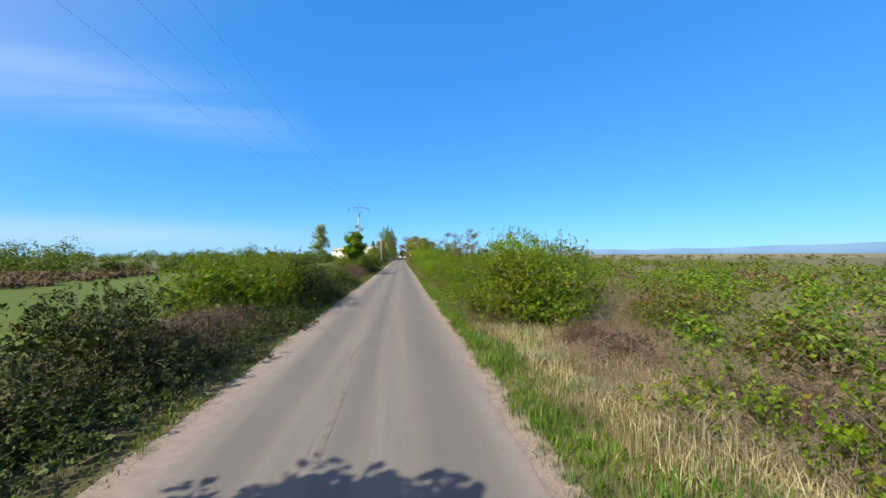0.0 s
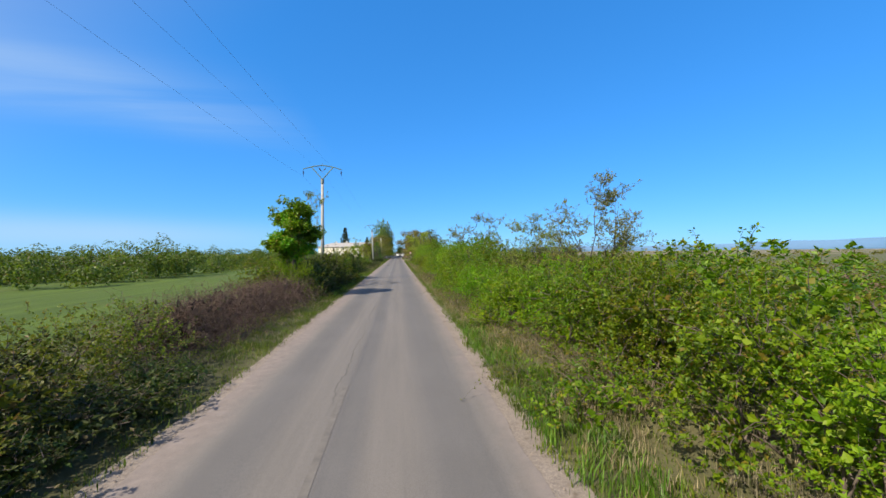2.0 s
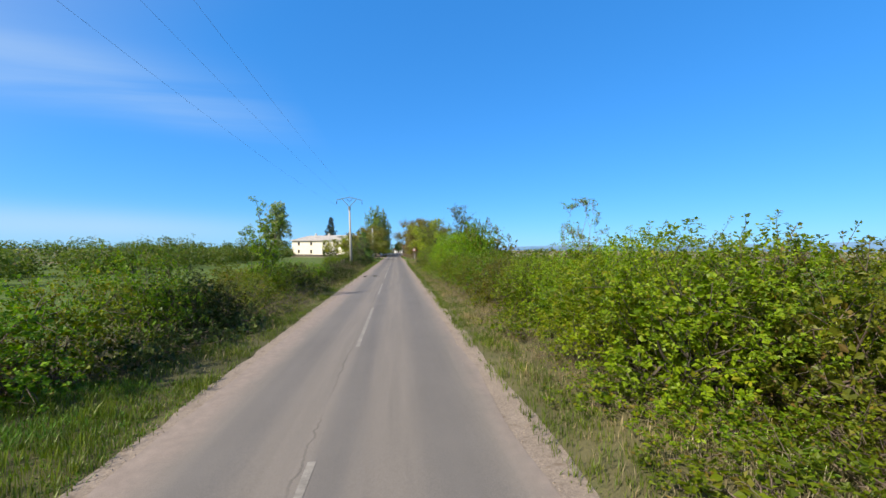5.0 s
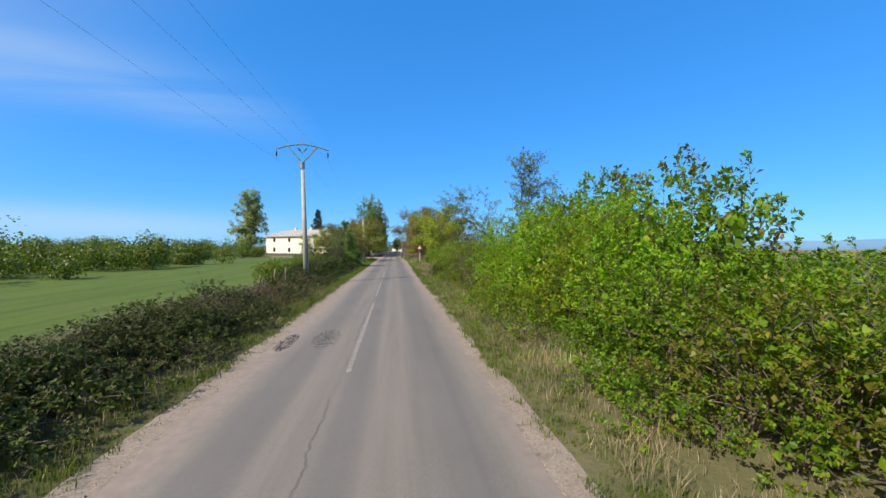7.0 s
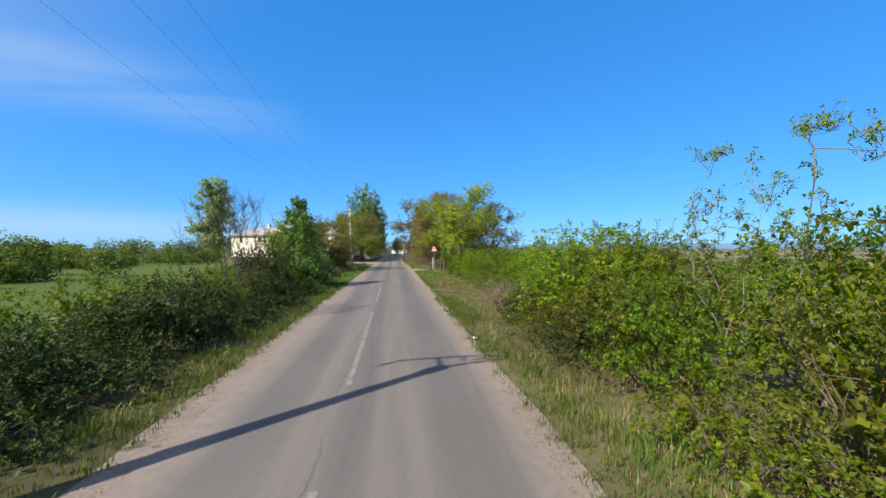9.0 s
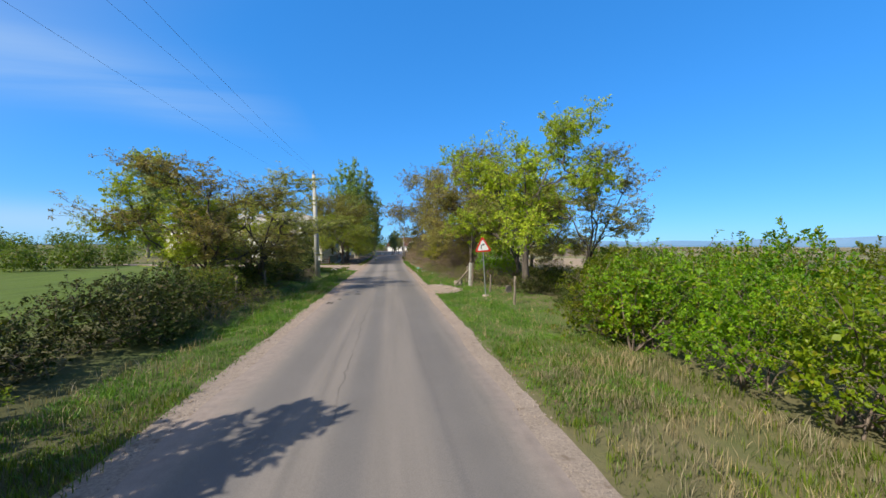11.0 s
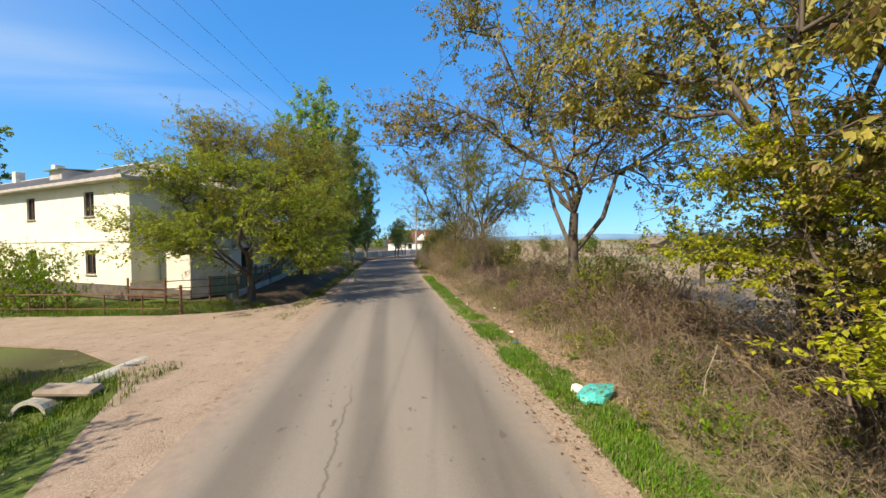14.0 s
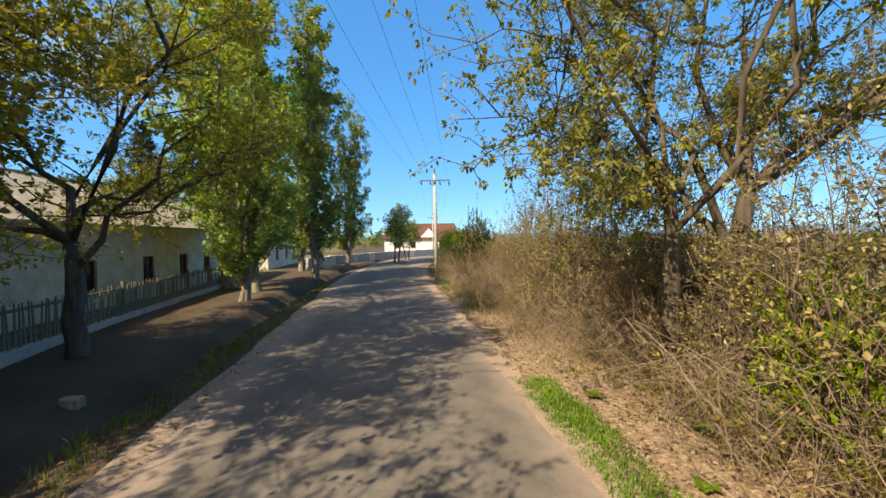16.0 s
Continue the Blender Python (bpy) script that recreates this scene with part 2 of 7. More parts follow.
def ground_material():
    k = Mat("ground cover", 0.95)
    v = k.pos(world_space=True)
    sep = k.n.new("ShaderNodeSeparateXYZ")
    k.l.new(v, sep.inputs[0])
    big = k.noise(0.035, v, 5, 0.6)
    mid = k.noise(0.45, v, 6, 0.65)
    fine = k.noise(9.0, v, 6, 0.7)
    X = k.calc("ADD", sep.outputs["X"], k.calc("MULTIPLY", k.calc("SUBTRACT", mid, 0.5), 4.0))
    Y = k.calc("ADD", sep.outputs["Y"], k.calc("MULTIPLY", k.calc("SUBTRACT", big, 0.5), 16.0))
    dry = k.ramp(mid, [(0.25, (0.075, 0.085, 0.030)), (0.55, (0.160, 0.145, 0.070)), (0.8, (0.070, 0.110, 0.024))])
    green = k.ramp(mid, [(0.25, (0.061, 0.107, 0.018)), (0.7, (0.107, 0.168, 0.029))])
    crop = k.ramp(k.noise(1.0, k.pos((1.2, 0.05, 1), world_space=True), 5), [(0.3, (0.054, 0.093, 0.011)), (0.7, (0.105, 0.165, 0.021))])
    soil = k.ramp(k.noise(0.6, k.pos((0.4, 0.08, 1), world_space=True), 5), [(0.3, (0.27, 0.205, 0.135)), (0.7, (0.40, 0.315, 0.215))])
    c = dry
    left = k.calc("SUBTRACT", 1.0, k.step(X, -11.5, -8.5))
    field = k.calc("MULTIPLY", left, k.step(X, -62, -55))
    crop = k.mix(k.calc("MULTIPLY", k.step(k.noise(0.16, v, 6, 0.7), 0.5, 0.72), 0.45), crop, (0.125, 0.130, 0.045))
    c = k.mix(k.calc("MULTIPLY", field, k.calc("SUBTRACT", 1.0, k.step(Y, 196, 205))), c, crop)
    far_left = k.calc("SUBTRACT", 1.0, k.step(X, -64, -54))
    c = k.mix(far_left, c, k.ramp(big, [(0.4, (0.164, 0.131, 0.070)), (0.6, (0.074, 0.115, 0.025))]))
    right = k.step(X, 9, 13)
    c = k.mix(k.calc("MULTIPLY", right, k.step(Y, 196, 204)), c, soil)
    strip = k.calc("MULTIPLY", k.calc("MULTIPLY", k.step(X, 20, 26), k.step(Y, 232, 236)), k.calc("SUBTRACT", 1.0, k.step(Y, 246, 252)))
    c = k.mix(k.calc("MULTIPLY", strip, 0.6), c, green)
    c = k.mix(k.calc("MULTIPLY", k.step(X, 40, 70), k.step(big, 0.42, 0.56)), c, k.ramp(mid, [(0.3, (0.150, 0.140, 0.065)), (0.7, (0.095, 0.125, 0.036))]))
    # left bank: green-brown litter tone, darkened further for the hedge's shade
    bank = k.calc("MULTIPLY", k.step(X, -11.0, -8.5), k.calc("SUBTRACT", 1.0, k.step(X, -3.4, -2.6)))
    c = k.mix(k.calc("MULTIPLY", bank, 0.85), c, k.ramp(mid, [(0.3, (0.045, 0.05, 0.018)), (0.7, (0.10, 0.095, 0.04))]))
    verge = k.calc("MULTIPLY", k.calc("SUBTRACT", 1.0, k.step(k.calc("ABSOLUTE", X), 6.0, 8.0)), k.step(Y, 158, 170))
    c = k.mix(k.calc("MULTIPLY", verge, k.calc("SUBTRACT", 1.0, k.step(Y, 196, 210))), c, green)
    lawn = k.calc("MULTIPLY", k.calc("MULTIPLY", left, k.step(Y, 196, 205)), k.calc("SUBTRACT", 1.0, k.step(Y, 214, 220)))
    c = k.mix(lawn, c, green)
    # bare soil by the ditch, its colour lowered to include the trees' shade
    earth = k.calc("MULTIPLY", k.step(Y, 206, 214), k.calc("SUBTRACT", 1.0, k.step(k.calc("ABSOLUTE", X), 9, 11)))
    c = k.mix(earth, c, k.ramp(mid, [(0.3, (0.062, 0.046, 0.033)), (0.7, (0.125, 0.091, 0.064))]))
    litter = k.calc("MULTIPLY", k.calc("MULTIPLY", k.step(Y, 194, 200), k.step(X, 2.5, 3.2)), k.calc("SUBTRACT", 1.0, k.step(X, 9, 11)))
    c = k.mix(litter, c, k.ramp(k.noise(14, v, 6, 0.75), [(0.32, (0.11, 0.072, 0.05)), (0.5, (0.28, 0.20, 0.14)), (0.66, (0.52, 0.41, 0.32))]))
    c = k.mix(0.22, c, k.ramp(fine, [(0.3, (0.041, 0.037, 0.021)), (0.7, (0.262, 0.238, 0.139))]), "OVERLAY")
    k.bump(fine, 0.8, 0.05)
    return k.color(c)


ASPHALT, DUST, GROUND = asphalt_material(), dust_material(), ground_material()
LEAF_HEDGE = leaf_material("hawthorn leaves", (0.075, 0.15, 0.008), (0.23, 0.34, 0.014), (0.27, 0.22, 0.03))
LEAF_BRIGHT = leaf_material("young bright leaves", (0.11, 0.24, 0.010), (0.27, 0.43, 0.016), (0.32, 0.36, 0.03))
LEAF_MAPLE = leaf_material("broad maple leaves", (0.10, 0.24, 0.012), (0.25, 0.44, 0.020), (0.36, 0.30, 0.05), 0.36)
LEAF_LIME = leaf_material("yellow green leaves", (0.13, 0.235, 0.010), (0.33, 0.49, 0.020), (0.36, 0.38, 0.03))
LEAF_CONIFER = leaf_material("young conifer needles", (0.065, 0.14, 0.02), (0.20, 0.33, 0.05), None, 0.2)
LEAF_OLIVE = leaf_material("olive leaves", (0.09, 0.125, 0.014), (0.24, 0.27, 0.03), (0.24, 0.16, 0.05))
LEAF_DARK = leaf_material("dark shrub leaves", (0.022, 0.042, 0.006), (0.075, 0.112, 0.012), (0.11, 0.095, 0.03), 0.16, 0.6)
LEAF_BRONZE = leaf_material("bronze walnut leaves", (0.24, 0.235, 0.06), (0.50, 0.48, 0.13), (0.32, 0.22, 0.12))
LEAF_BRUSH = leaf_material("sparse brush leaves", (0.20, 0.15, 0.07), (0.37, 0.29, 0.13), (0.24, 0.28, 0.05), 0.35)
LEAF_GOLD = leaf_material("yellow green walnut leaves", (0.27, 0.33, 0.02), (0.52, 0.58, 0.05), (0.36, 0.27, 0.06))
LEAF_POPLAR = leaf_material("poplar leaves", (0.15, 0.235, 0.055), (0.37, 0.475, 0.155), None, 0.4)
LEAF_POPLAR_PALE = leaf_material("pale poplar leaves", (0.23, 0.30, 0.12), (0.47, 0.56, 0.26), None, 0.4)
LEAF_WEED = leaf_material("broad weed leaves", (0.07, 0.16, 0.015), (0.16, 0.30, 0.035), None, 0.3)
LEAF_ELDER = leaf_material("yellow olive leaves", (0.18, 0.165, 0.03), (0.39, 0.35, 0.06), (0.34, 0.24, 0.09), 0.45)
LEAF_SPRING = leaf_material("fresh green leaves", (0.165, 0.235, 0.022), (0.38, 0.47, 0.055), (0.32, 0.29, 0.06), 0.45)
LEAF_ACACIA = leaf_material("feathery acacia leaves", (0.17, 0.215, 0.04), (0.38, 0.415, 0.09), (0.33, 0.29, 0.12), 0.42)
LEAF_NEEDLE = leaf_material("spruce needles", (0.016, 0.045, 0.014), (0.05, 0.10, 0.03), None, 0.1)
LEAF_FAR = leaf_material("far foliage", (0.07, 0.13, 0.015), (0.17, 0.25, 0.035), (0.15, 0.13, 0.04))
LEAF_DEAD = leaf_material("withered leaves", (0.13, 0.085, 0.05), (0.28, 0.20, 0.12), None, 0.2, 0.8)
GRASS_GREEN = leaf_material("fresh grass", (0.075, 0.16, 0.012), (0.17, 0.28, 0.03), (0.22, 0.25, 0.07), 0.3)
GRASS_STRAW = leaf_material("bleached straw", (0.34, 0.275, 0.15), (0.60, 0.52, 0.33), None, 0.25, 0.8)
GRASS_DRY = leaf_material("dry grass", (0.25, 0.20, 0.10), (0.48, 0.41, 0.24), (0.12, 0.19, 0.035), 0.25, 0.8)
BARK = bark_material("grey brown bark", (0.042, 0.034, 0.028), (0.145, 0.122, 0.10))
BARK_PALE = bark_material("pale bark", (0.12, 0.10, 0.075), (0.34, 0.30, 0.24))
TWIG = bark_material("dry canes", (0.065, 0.049, 0.039), (0.22, 0.170, 0.137), 9)
CANE = bark_material("reddish brown canes", (0.06, 0.038, 0.029), (0.19, 0.127, 0.10), 9)
STRAW_CANE = bark_material("pale dead canes", (0.13, 0.098, 0.07), (0.36, 0.285, 0.215), 9)
LEAF_TWIGGY = leaf_material("dense brown twigs", (0.055, 0.035, 0.025), (0.17, 0.115, 0.085), (0.10, 0.12, 0.03), 0.1, 0.85)
CONCRETE = plain_material("weathered concrete", (0.30, 0.295, 0.265), (0.46, 0.45, 0.415), 3.0)
DARK_CRUMB = plain_material("dark road crumbs", (0.06, 0.056, 0.05), (0.15, 0.138, 0.122), 14, 0.85, bump=0.8)
ZINC = plain_material("weathered zinc sheet", (0.10, 0.105, 0.11), (0.30, 0.31, 0.315), 2.2, 0.6, 0.3)
STEEL = plain_material("galvanised steel", (0.20, 0.22, 0.21), (0.34, 0.36, 0.34), 5, 0.5, 0.6)
GREEN_STEEL = plain_material("green painted steel", (0.10, 0.17, 0.14), (0.20, 0.28, 0.23), 5, 0.5, 0.2)
RUST = plain_material("rusty steel", (0.09, 0.045, 0.03), (0.19, 0.10, 0.06), 14, 0.85)
GLAZE = plain_material("brown glazed insulator", (0.03, 0.02, 0.018), (0.07, 0.045, 0.035), 5, 0.25)
WIRE = plain_material("aluminium conductor", (0.16, 0.16, 0.17), (0.24, 0.24, 0.25), 9, 0.5, 0.5)
WOOD = plain_material("grey weathered wood", (0.11, 0.09, 0.07), (0.25, 0.21, 0.165), 7, 0.9)
WHITE_PAINT = plain_material("white paint", (0.68, 0.68, 0.66), (0.82, 0.82, 0.80), 6, 0.6)
LINE_FAINT = plain_material("almost worn off road paint", (0.125, 0.112, 0.098), (0.185, 0.163, 0.14), 4, 0.8, fine=22)
LINE_PAINT = plain_material("worn road paint", (0.15, 0.137, 0.12), (0.29, 0.27, 0.242), 4, 0.8, fine=22)
RED_PAINT = plain_material("red sign film", (0.55, 0.03, 0.02), (0.68, 0.05, 0.03), 3, 0.4)
BLACK_PAINT = plain_material("black sign film", (0.015, 0.015, 0.015), (0.03, 0.03, 0.03), 3, 0.5)
PLASTER = plain_material("cream plaster", (0.69, 0.645, 0.53), (0.81, 0.775, 0.665), 1.2, 0.9)
PLASTER_WHITE = plain_material("stained white plaster", (0.46, 0.43, 0.37), (0.76, 0.73, 0.66), 1.6, 0.9)
PLINTH = plain_material("dark plinth render", (0.07, 0.06, 0.055), (0.14, 0.125, 0.11), 3, 0.9)
SHEET = plain_material("grey sheet roofing", (0.33, 0.31, 0.29), (0.52, 0.49, 0.46), 1.5, 0.6, 0.2)
ASBESTOS = plain_material("grey fibre cement roofing", (0.26, 0.245, 0.22), (0.42, 0.40, 0.36), 1.5, 0.9)
TILE_RED = plain_material("brown clay roofing", (0.085, 0.042, 0.033), (0.15, 0.07, 0.052), 2, 0.85)
GLASS_DARK = plain_material("dark window glass", (0.012, 0.014, 0.018), (0.03, 0.033, 0.04), 2, 0.08, 0.0, 0.0)
FRAME_BROWN = plain_material("brown window frame", (0.09, 0.05, 0.03), (0.15, 0.085, 0.05), 9, 0.6)
STONE = plain_material("pinkish broken concrete", (0.23, 0.185, 0.15), (0.38, 0.32, 0.265), 3, 0.95, bump=0.6)
PICKET = plain_material("faded green pickets", (0.09, 0.11, 0.085), (0.21, 0.225, 0.18), 6, 0.85)
TARP = plain_material("teal plastic bag", (0.03, 0.33, 0.33), (0.07, 0.50, 0.48), 8, 0.4)
RUBBER = plain_material("black rubber", (0.012, 0.012, 0.012), (0.03, 0.03, 0.03), 9, 0.8)
CAR_PAINT = plain_material("grey blue car paint", (0.19, 0.22, 0.27), (0.23, 0.26, 0.31), 2, 0.3, 0.4, 0.0)
CAST_IRON = plain_material("cast iron", (0.035, 0.033, 0.03), (0.08, 0.075, 0.07), 12, 0.7, 0.5)
# blue of the distance haze is painted into the hills' colour
HAZED_HILL = plain_material("far hills with painted haze", (0.09, 0.19, 0.34), (0.13, 0.24, 0.40), 0.004, 1.0, bump=0.0)


# ---- mesh helpers ----
def mesh_object(name, verts, faces, material, parent=None, label="", smooth=False):
    me = bpy.data.meshes.new(name)
    me.from_pydata([tuple(v) for v in verts], [], [tuple(f) for f in faces])
    me.materials.append(material)
    if smooth:
        me.polygons.foreach_set("use_smooth", [True] * len(me.polygons))
    ob = new(name, me)
    ob.parent = parent
    if label:
        ob["label"] = label
    return ob


def part(name, bm, material, parent=None, label="", smooth=False):
    """One bmesh as one mesh object under a thing or a part."""
    me = bpy.data.meshes.new(name)
    bm.normal_update()
    bm.to_mesh(me)
    bm.free()
    me.materials.append(material)
    if smooth:
        me.polygons.foreach_set("use_smooth", [True] * len(me.polygons))
    ob = new(name, me)
    ob.parent = parent
    if label:
        ob["label"] = label
    return ob


def empty(name, m=None, label="", category="", group="", kind=""):
    ob = new(name)
    ob.empty_display_size = 0.2
    if m is not None:
        ob.matrix_basis = m
    return tagged(ob, label, category, group, kind)


def add_box(bm, size, at=(0, 0, 0), turn=(0, 0, 0), bevel=0.0):
    r = bmesh.ops.create_cube(bm, size=1.0)
    m = pose(*at, *turn) @ Matrix.Diagonal((*size, 1))
    bmesh.ops.transform(bm, matrix=m, verts=r["verts"])
    if bevel:
        edges = list({e for v in r["verts"] for e in v.link_edges})
        bmesh.ops.bevel(bm, geom=edges, offset=bevel, segments=1, affect="EDGES")
    return bm


def box(size, at=(0, 0, 0), turn=(0, 0, 0), bevel=0.0):
    return add_box(bmesh.new(), size, at, turn, bevel)


def add_tube(bm, points, radii, sides=8, cap=True):
    """A tapered tube along points."""
    rings = []
    pts = [Vector(p) for p in points]
    for i, p in enumerate(pts):
        d = (pts[min(i + 1, len(pts) - 1)] - pts[max(i - 1, 0)]).normalized()
        a = d.orthogonal().normalized() if abs(d.z) < 0.99 else Vector((1, 0, 0))
        b = d.cross(a).normalized()
        r = radii[i] if isinstance(radii, (list, tuple)) else radii
        rings.append([bm.verts.new(p + (a * math.cos(2 * math.pi * k / sides) + b * math.sin(2 * math.pi * k / sides)) * r) for k in range(sides)])
    for q, s in zip(rings, rings[1:]):
        for k in range(sides):
            bm.faces.new((q[k], q[(k + 1) % sides], s[(k + 1) % sides], s[k]))
    if cap:
        bm.faces.new(list(reversed(rings[0])))
        bm.faces.new(rings[-1])
    return bm


def tube(points, radii, sides=8):
    return add_tube(bmesh.new(), points, radii, sides)


def prism(outline, z0, z1):
    """A slab over a flat outline (counterclockwise)."""
    bm = bmesh.new()
    lo = [bm.verts.new((x, y, z0)) for x, y in outline]
    hi = [bm.verts.new((x, y, z1)) for x, y in outline]
    bm.faces.new(hi)
    bm.faces.new(list(reversed(lo)))
    n = len(outline)
    for k in range(n):
        bm.faces.new((lo[k], lo[(k + 1) % n], hi[(k + 1) % n], hi[k]))
    return bm


def revolve(profile, sides=16):
    """A turned shape from (radius, height) pairs."""
    bm = bmesh.new()
    rings = [[bm.verts.new((r * math.cos(2 * math.pi * k / sides), r * math.sin(2 * math.pi * k / sides), z)) for k in range(sides)] for r, z in profile]
    for q, s in zip(rings, rings[1:]):
        for k in range(sides):
            bm.faces.new((q[k], q[(k + 1) % sides], s[(k + 1) % sides], s[k]))
    bm.faces.new(list(reversed(rings[0])))
    bm.faces.new(rings[-1])
    return bm


def wall_panel(length, height, thick, holes):
    """A wall along +x from the origin, its outer face at y = 0 and its body behind it, with holes (x0, x1, z0, z1) cut through."""
    xs = sorted({0.0, length, *(h[0] for h in holes), *(h[1] for h in holes)})
    zs = sorted({0.0, height, *(h[2] for h in holes), *(h[3] for h in holes)})
    bm = bmesh.new()
    for x0, x1 in zip(xs, xs[1:]):
        for z0, z1 in zip(zs, zs[1:]):
            cx, cz = (x0 + x1) / 2, (z0 + z1) / 2
            if any(h[0] < cx < h[1] and h[2] < cz < h[3] for h in holes):
                continue
            add_box(bm, (x1 - x0, thick, z1 - z0), (cx, thick / 2, cz))
    bmesh.ops.remove_doubles(bm, verts=bm.verts, dist=1e-4)
    return bm


# ---- plants ----
def unit(v):
    return v / (np.linalg.norm(v, axis=-1, keepdims=True) + 1e-9)


def leaf_blades(base, way, face, length, wide, rng):
    """One leaf at each base: a pointed blade along way, facing face, creased along its rib."""
    n = len(base)
    t = unit(way)
    nrm = unit(face - t * (face * t).sum(1)[:, None])
    b = np.cross(nrm, t)
    L = length * rng.uniform(0.7, 1.2, n)[:, None]
    W = L * wide * rng.uniform(0.8, 1.2, n)[:, None] * 0.5
    fold = nrm * L * rng.uniform(-0.02, 0.16, n)[:, None]
    bow = nrm * L * rng.uniform(-0.25, 0.05, n)[:, None]
    k = rng.uniform(0.38, 0.52, n)[:, None]
    v = np.stack([base, base + t * L * k + b * W + fold, base + t * L + bow, base + t * L * k - b * W + fold], 1)
    return v.reshape(-1, 3), np.arange(4 * n).reshape(n, 4)


def shoot_leaves(lines, per, size, rng, wide=0.6, droop=0.0, stalk=0.03, start=0.15, up=0.9):
    """Leaves set round twigs, spread from the twig and turned to the light; each line is a (k, 3) array."""
    base, way, face = [], [], []
    for line in lines:
        n = max(2, int(round(per * rng.uniform(0.6, 1.4)))) if per >= 1 else int(rng.uniform() < per)
        if n == 0:
            continue
        u = start + (1.02 - start) * np.sqrt(rng.uniform(0, 1, n))
        u[: max(1, n // 5)] = 1.0
        u = np.minimum(u, 1.0) * (len(line) - 1)
        i = np.minimum(u.astype(int), len(line) - 2)
        f = (u - i)[:, None]
        p = line[i] * (1 - f) + line[i + 1] * f
        axis = unit(line[i + 1] - line[i])
        side = rng.normal(size=(n, 3))
        side = unit(side - axis * (side * axis).sum(1)[:, None])
        w = side * rng.uniform(0.6, 1.1, n)[:, None] + axis * rng.uniform(0.25, 0.9, n)[:, None]
        w[:, 2] -= droop
        base.append(p + side * stalk * rng.uniform(0.2, 1.4, n)[:, None])
        way.append(w)
        face.append(axis * 0.5 + rng.normal(size=(n, 3)) * 0.45 + [0, 0, up])
    return leaf_blades(np.concatenate(base), np.concatenate(way), np.concatenate(face), size, wide, rng)


def join(*arrays):
    """Several (verts, faces) pairs with four-cornered faces as one."""
    v, f, n = [], [], 0
    for a, b in arrays:
        v.append(a)
        f.append(b + n)
        n += len(a)
    return np.concatenate(v), np.concatenate(f)


def leaf_cloud(points, size, rng, outward=None, droop=0.0, wide=0.55):
    """One small three-cornered leaf at each point, for foliage far off."""
    n = len(points)
    nrm = rng.normal(size=(n, 3))
    nrm[:, 2] = np.abs(nrm[:, 2]) * 0.8 + 0.15
    if outward is not None:
        nrm += outward
    nrm = unit(nrm)
    t = rng.normal(size=(n, 3))
    t[:, 2] -= droop
    t = unit(t - nrm * (t * nrm).sum(1)[:, None])
    b = np.cross(nrm, t)
    L = size * rng.uniform(0.72, 1.18, n)[:, None]
    W = L * wide * rng.uniform(0.8, 1.25, n)[:, None]
    skew = rng.uniform(-0.15, 0.25, n)[:, None]
    v = np.stack([points + b * W * 0.5 + t * L * skew, points + t * L, points - b * W * 0.5 - t * L * skew * 0.5], 1)
    return v.reshape(-1, 3), np.arange(3 * n).reshape(n, 3)


class Wood:
    """Branches gathered into one mesh."""

    def __init__(self):
        self.v, self.f = [], []

    def limb(self, pts, r0, r1, sides=5):
        pts = np.asarray(pts, float)
        n = len(pts)
        d = np.gradient(pts, axis=0)
        d /= np.linalg.norm(d, axis=1)[:, None] + 1e-9
        ref = np.where(np.abs(d[:, 2:3]) > 0.9, [[1.0, 0, 0]], [[0, 0, 1.0]])
        a = np.cross(d, ref)
        a /= np.linalg.norm(a, axis=1)[:, None] + 1e-9
        b = np.cross(d, a)
        start = sum(len(x) for x in self.v)
        ang = np.arange(sides) * 2 * np.pi / sides
        r = np.linspace(r0, r1, n)[:, None, None]
        ring = pts[:, None] + r * (a[:, None] * np.cos(ang)[None, :, None] + b[:, None] * np.sin(ang)[None, :, None])
        self.v.append(ring.reshape(-1, 3))
        for i in range(n - 1):
            for k in range(sides):
                q, s = start + i * sides, start + (i + 1) * sides
                self.f.append((q + k, q + (k + 1) % sides, s + (k + 1) % sides, s + k))

    def arrays(self):
        return np.concatenate(self.v), self.f


def bend(p, q, rng, sag=0.0, wobble=0.12, n=5):
    p, q = np.asarray(p, float), np.asarray(q, float)
    t = np.linspace(0, 1, n)[:, None]
    length = np.linalg.norm(q - p)
    mid = rng.normal(size=3) * wobble * length
    mid[2] += sag * length
    out = p + (q - p) * t + mid * (4 * t * (1 - t)) * 0.5
    out[1:-1] += rng.normal(size=(n - 2, 3)) * wobble * 0.15 * length
    return out


def plant(name, wood, leaf_arrays, bark, leaf, names=("branchwork", "foliage"), label="", category=""):
    root = empty(name, None, label, category)
    v, f = wood.arrays()
    tagged(mesh_object(names[0], v, f, bark, root, smooth=True), kind="" if names[0] == "trunk" else "stuff")
    tagged(mesh_object(names[1], leaf_arrays[0], leaf_arrays[1].tolist(), leaf, root), kind="stuff")
    return root


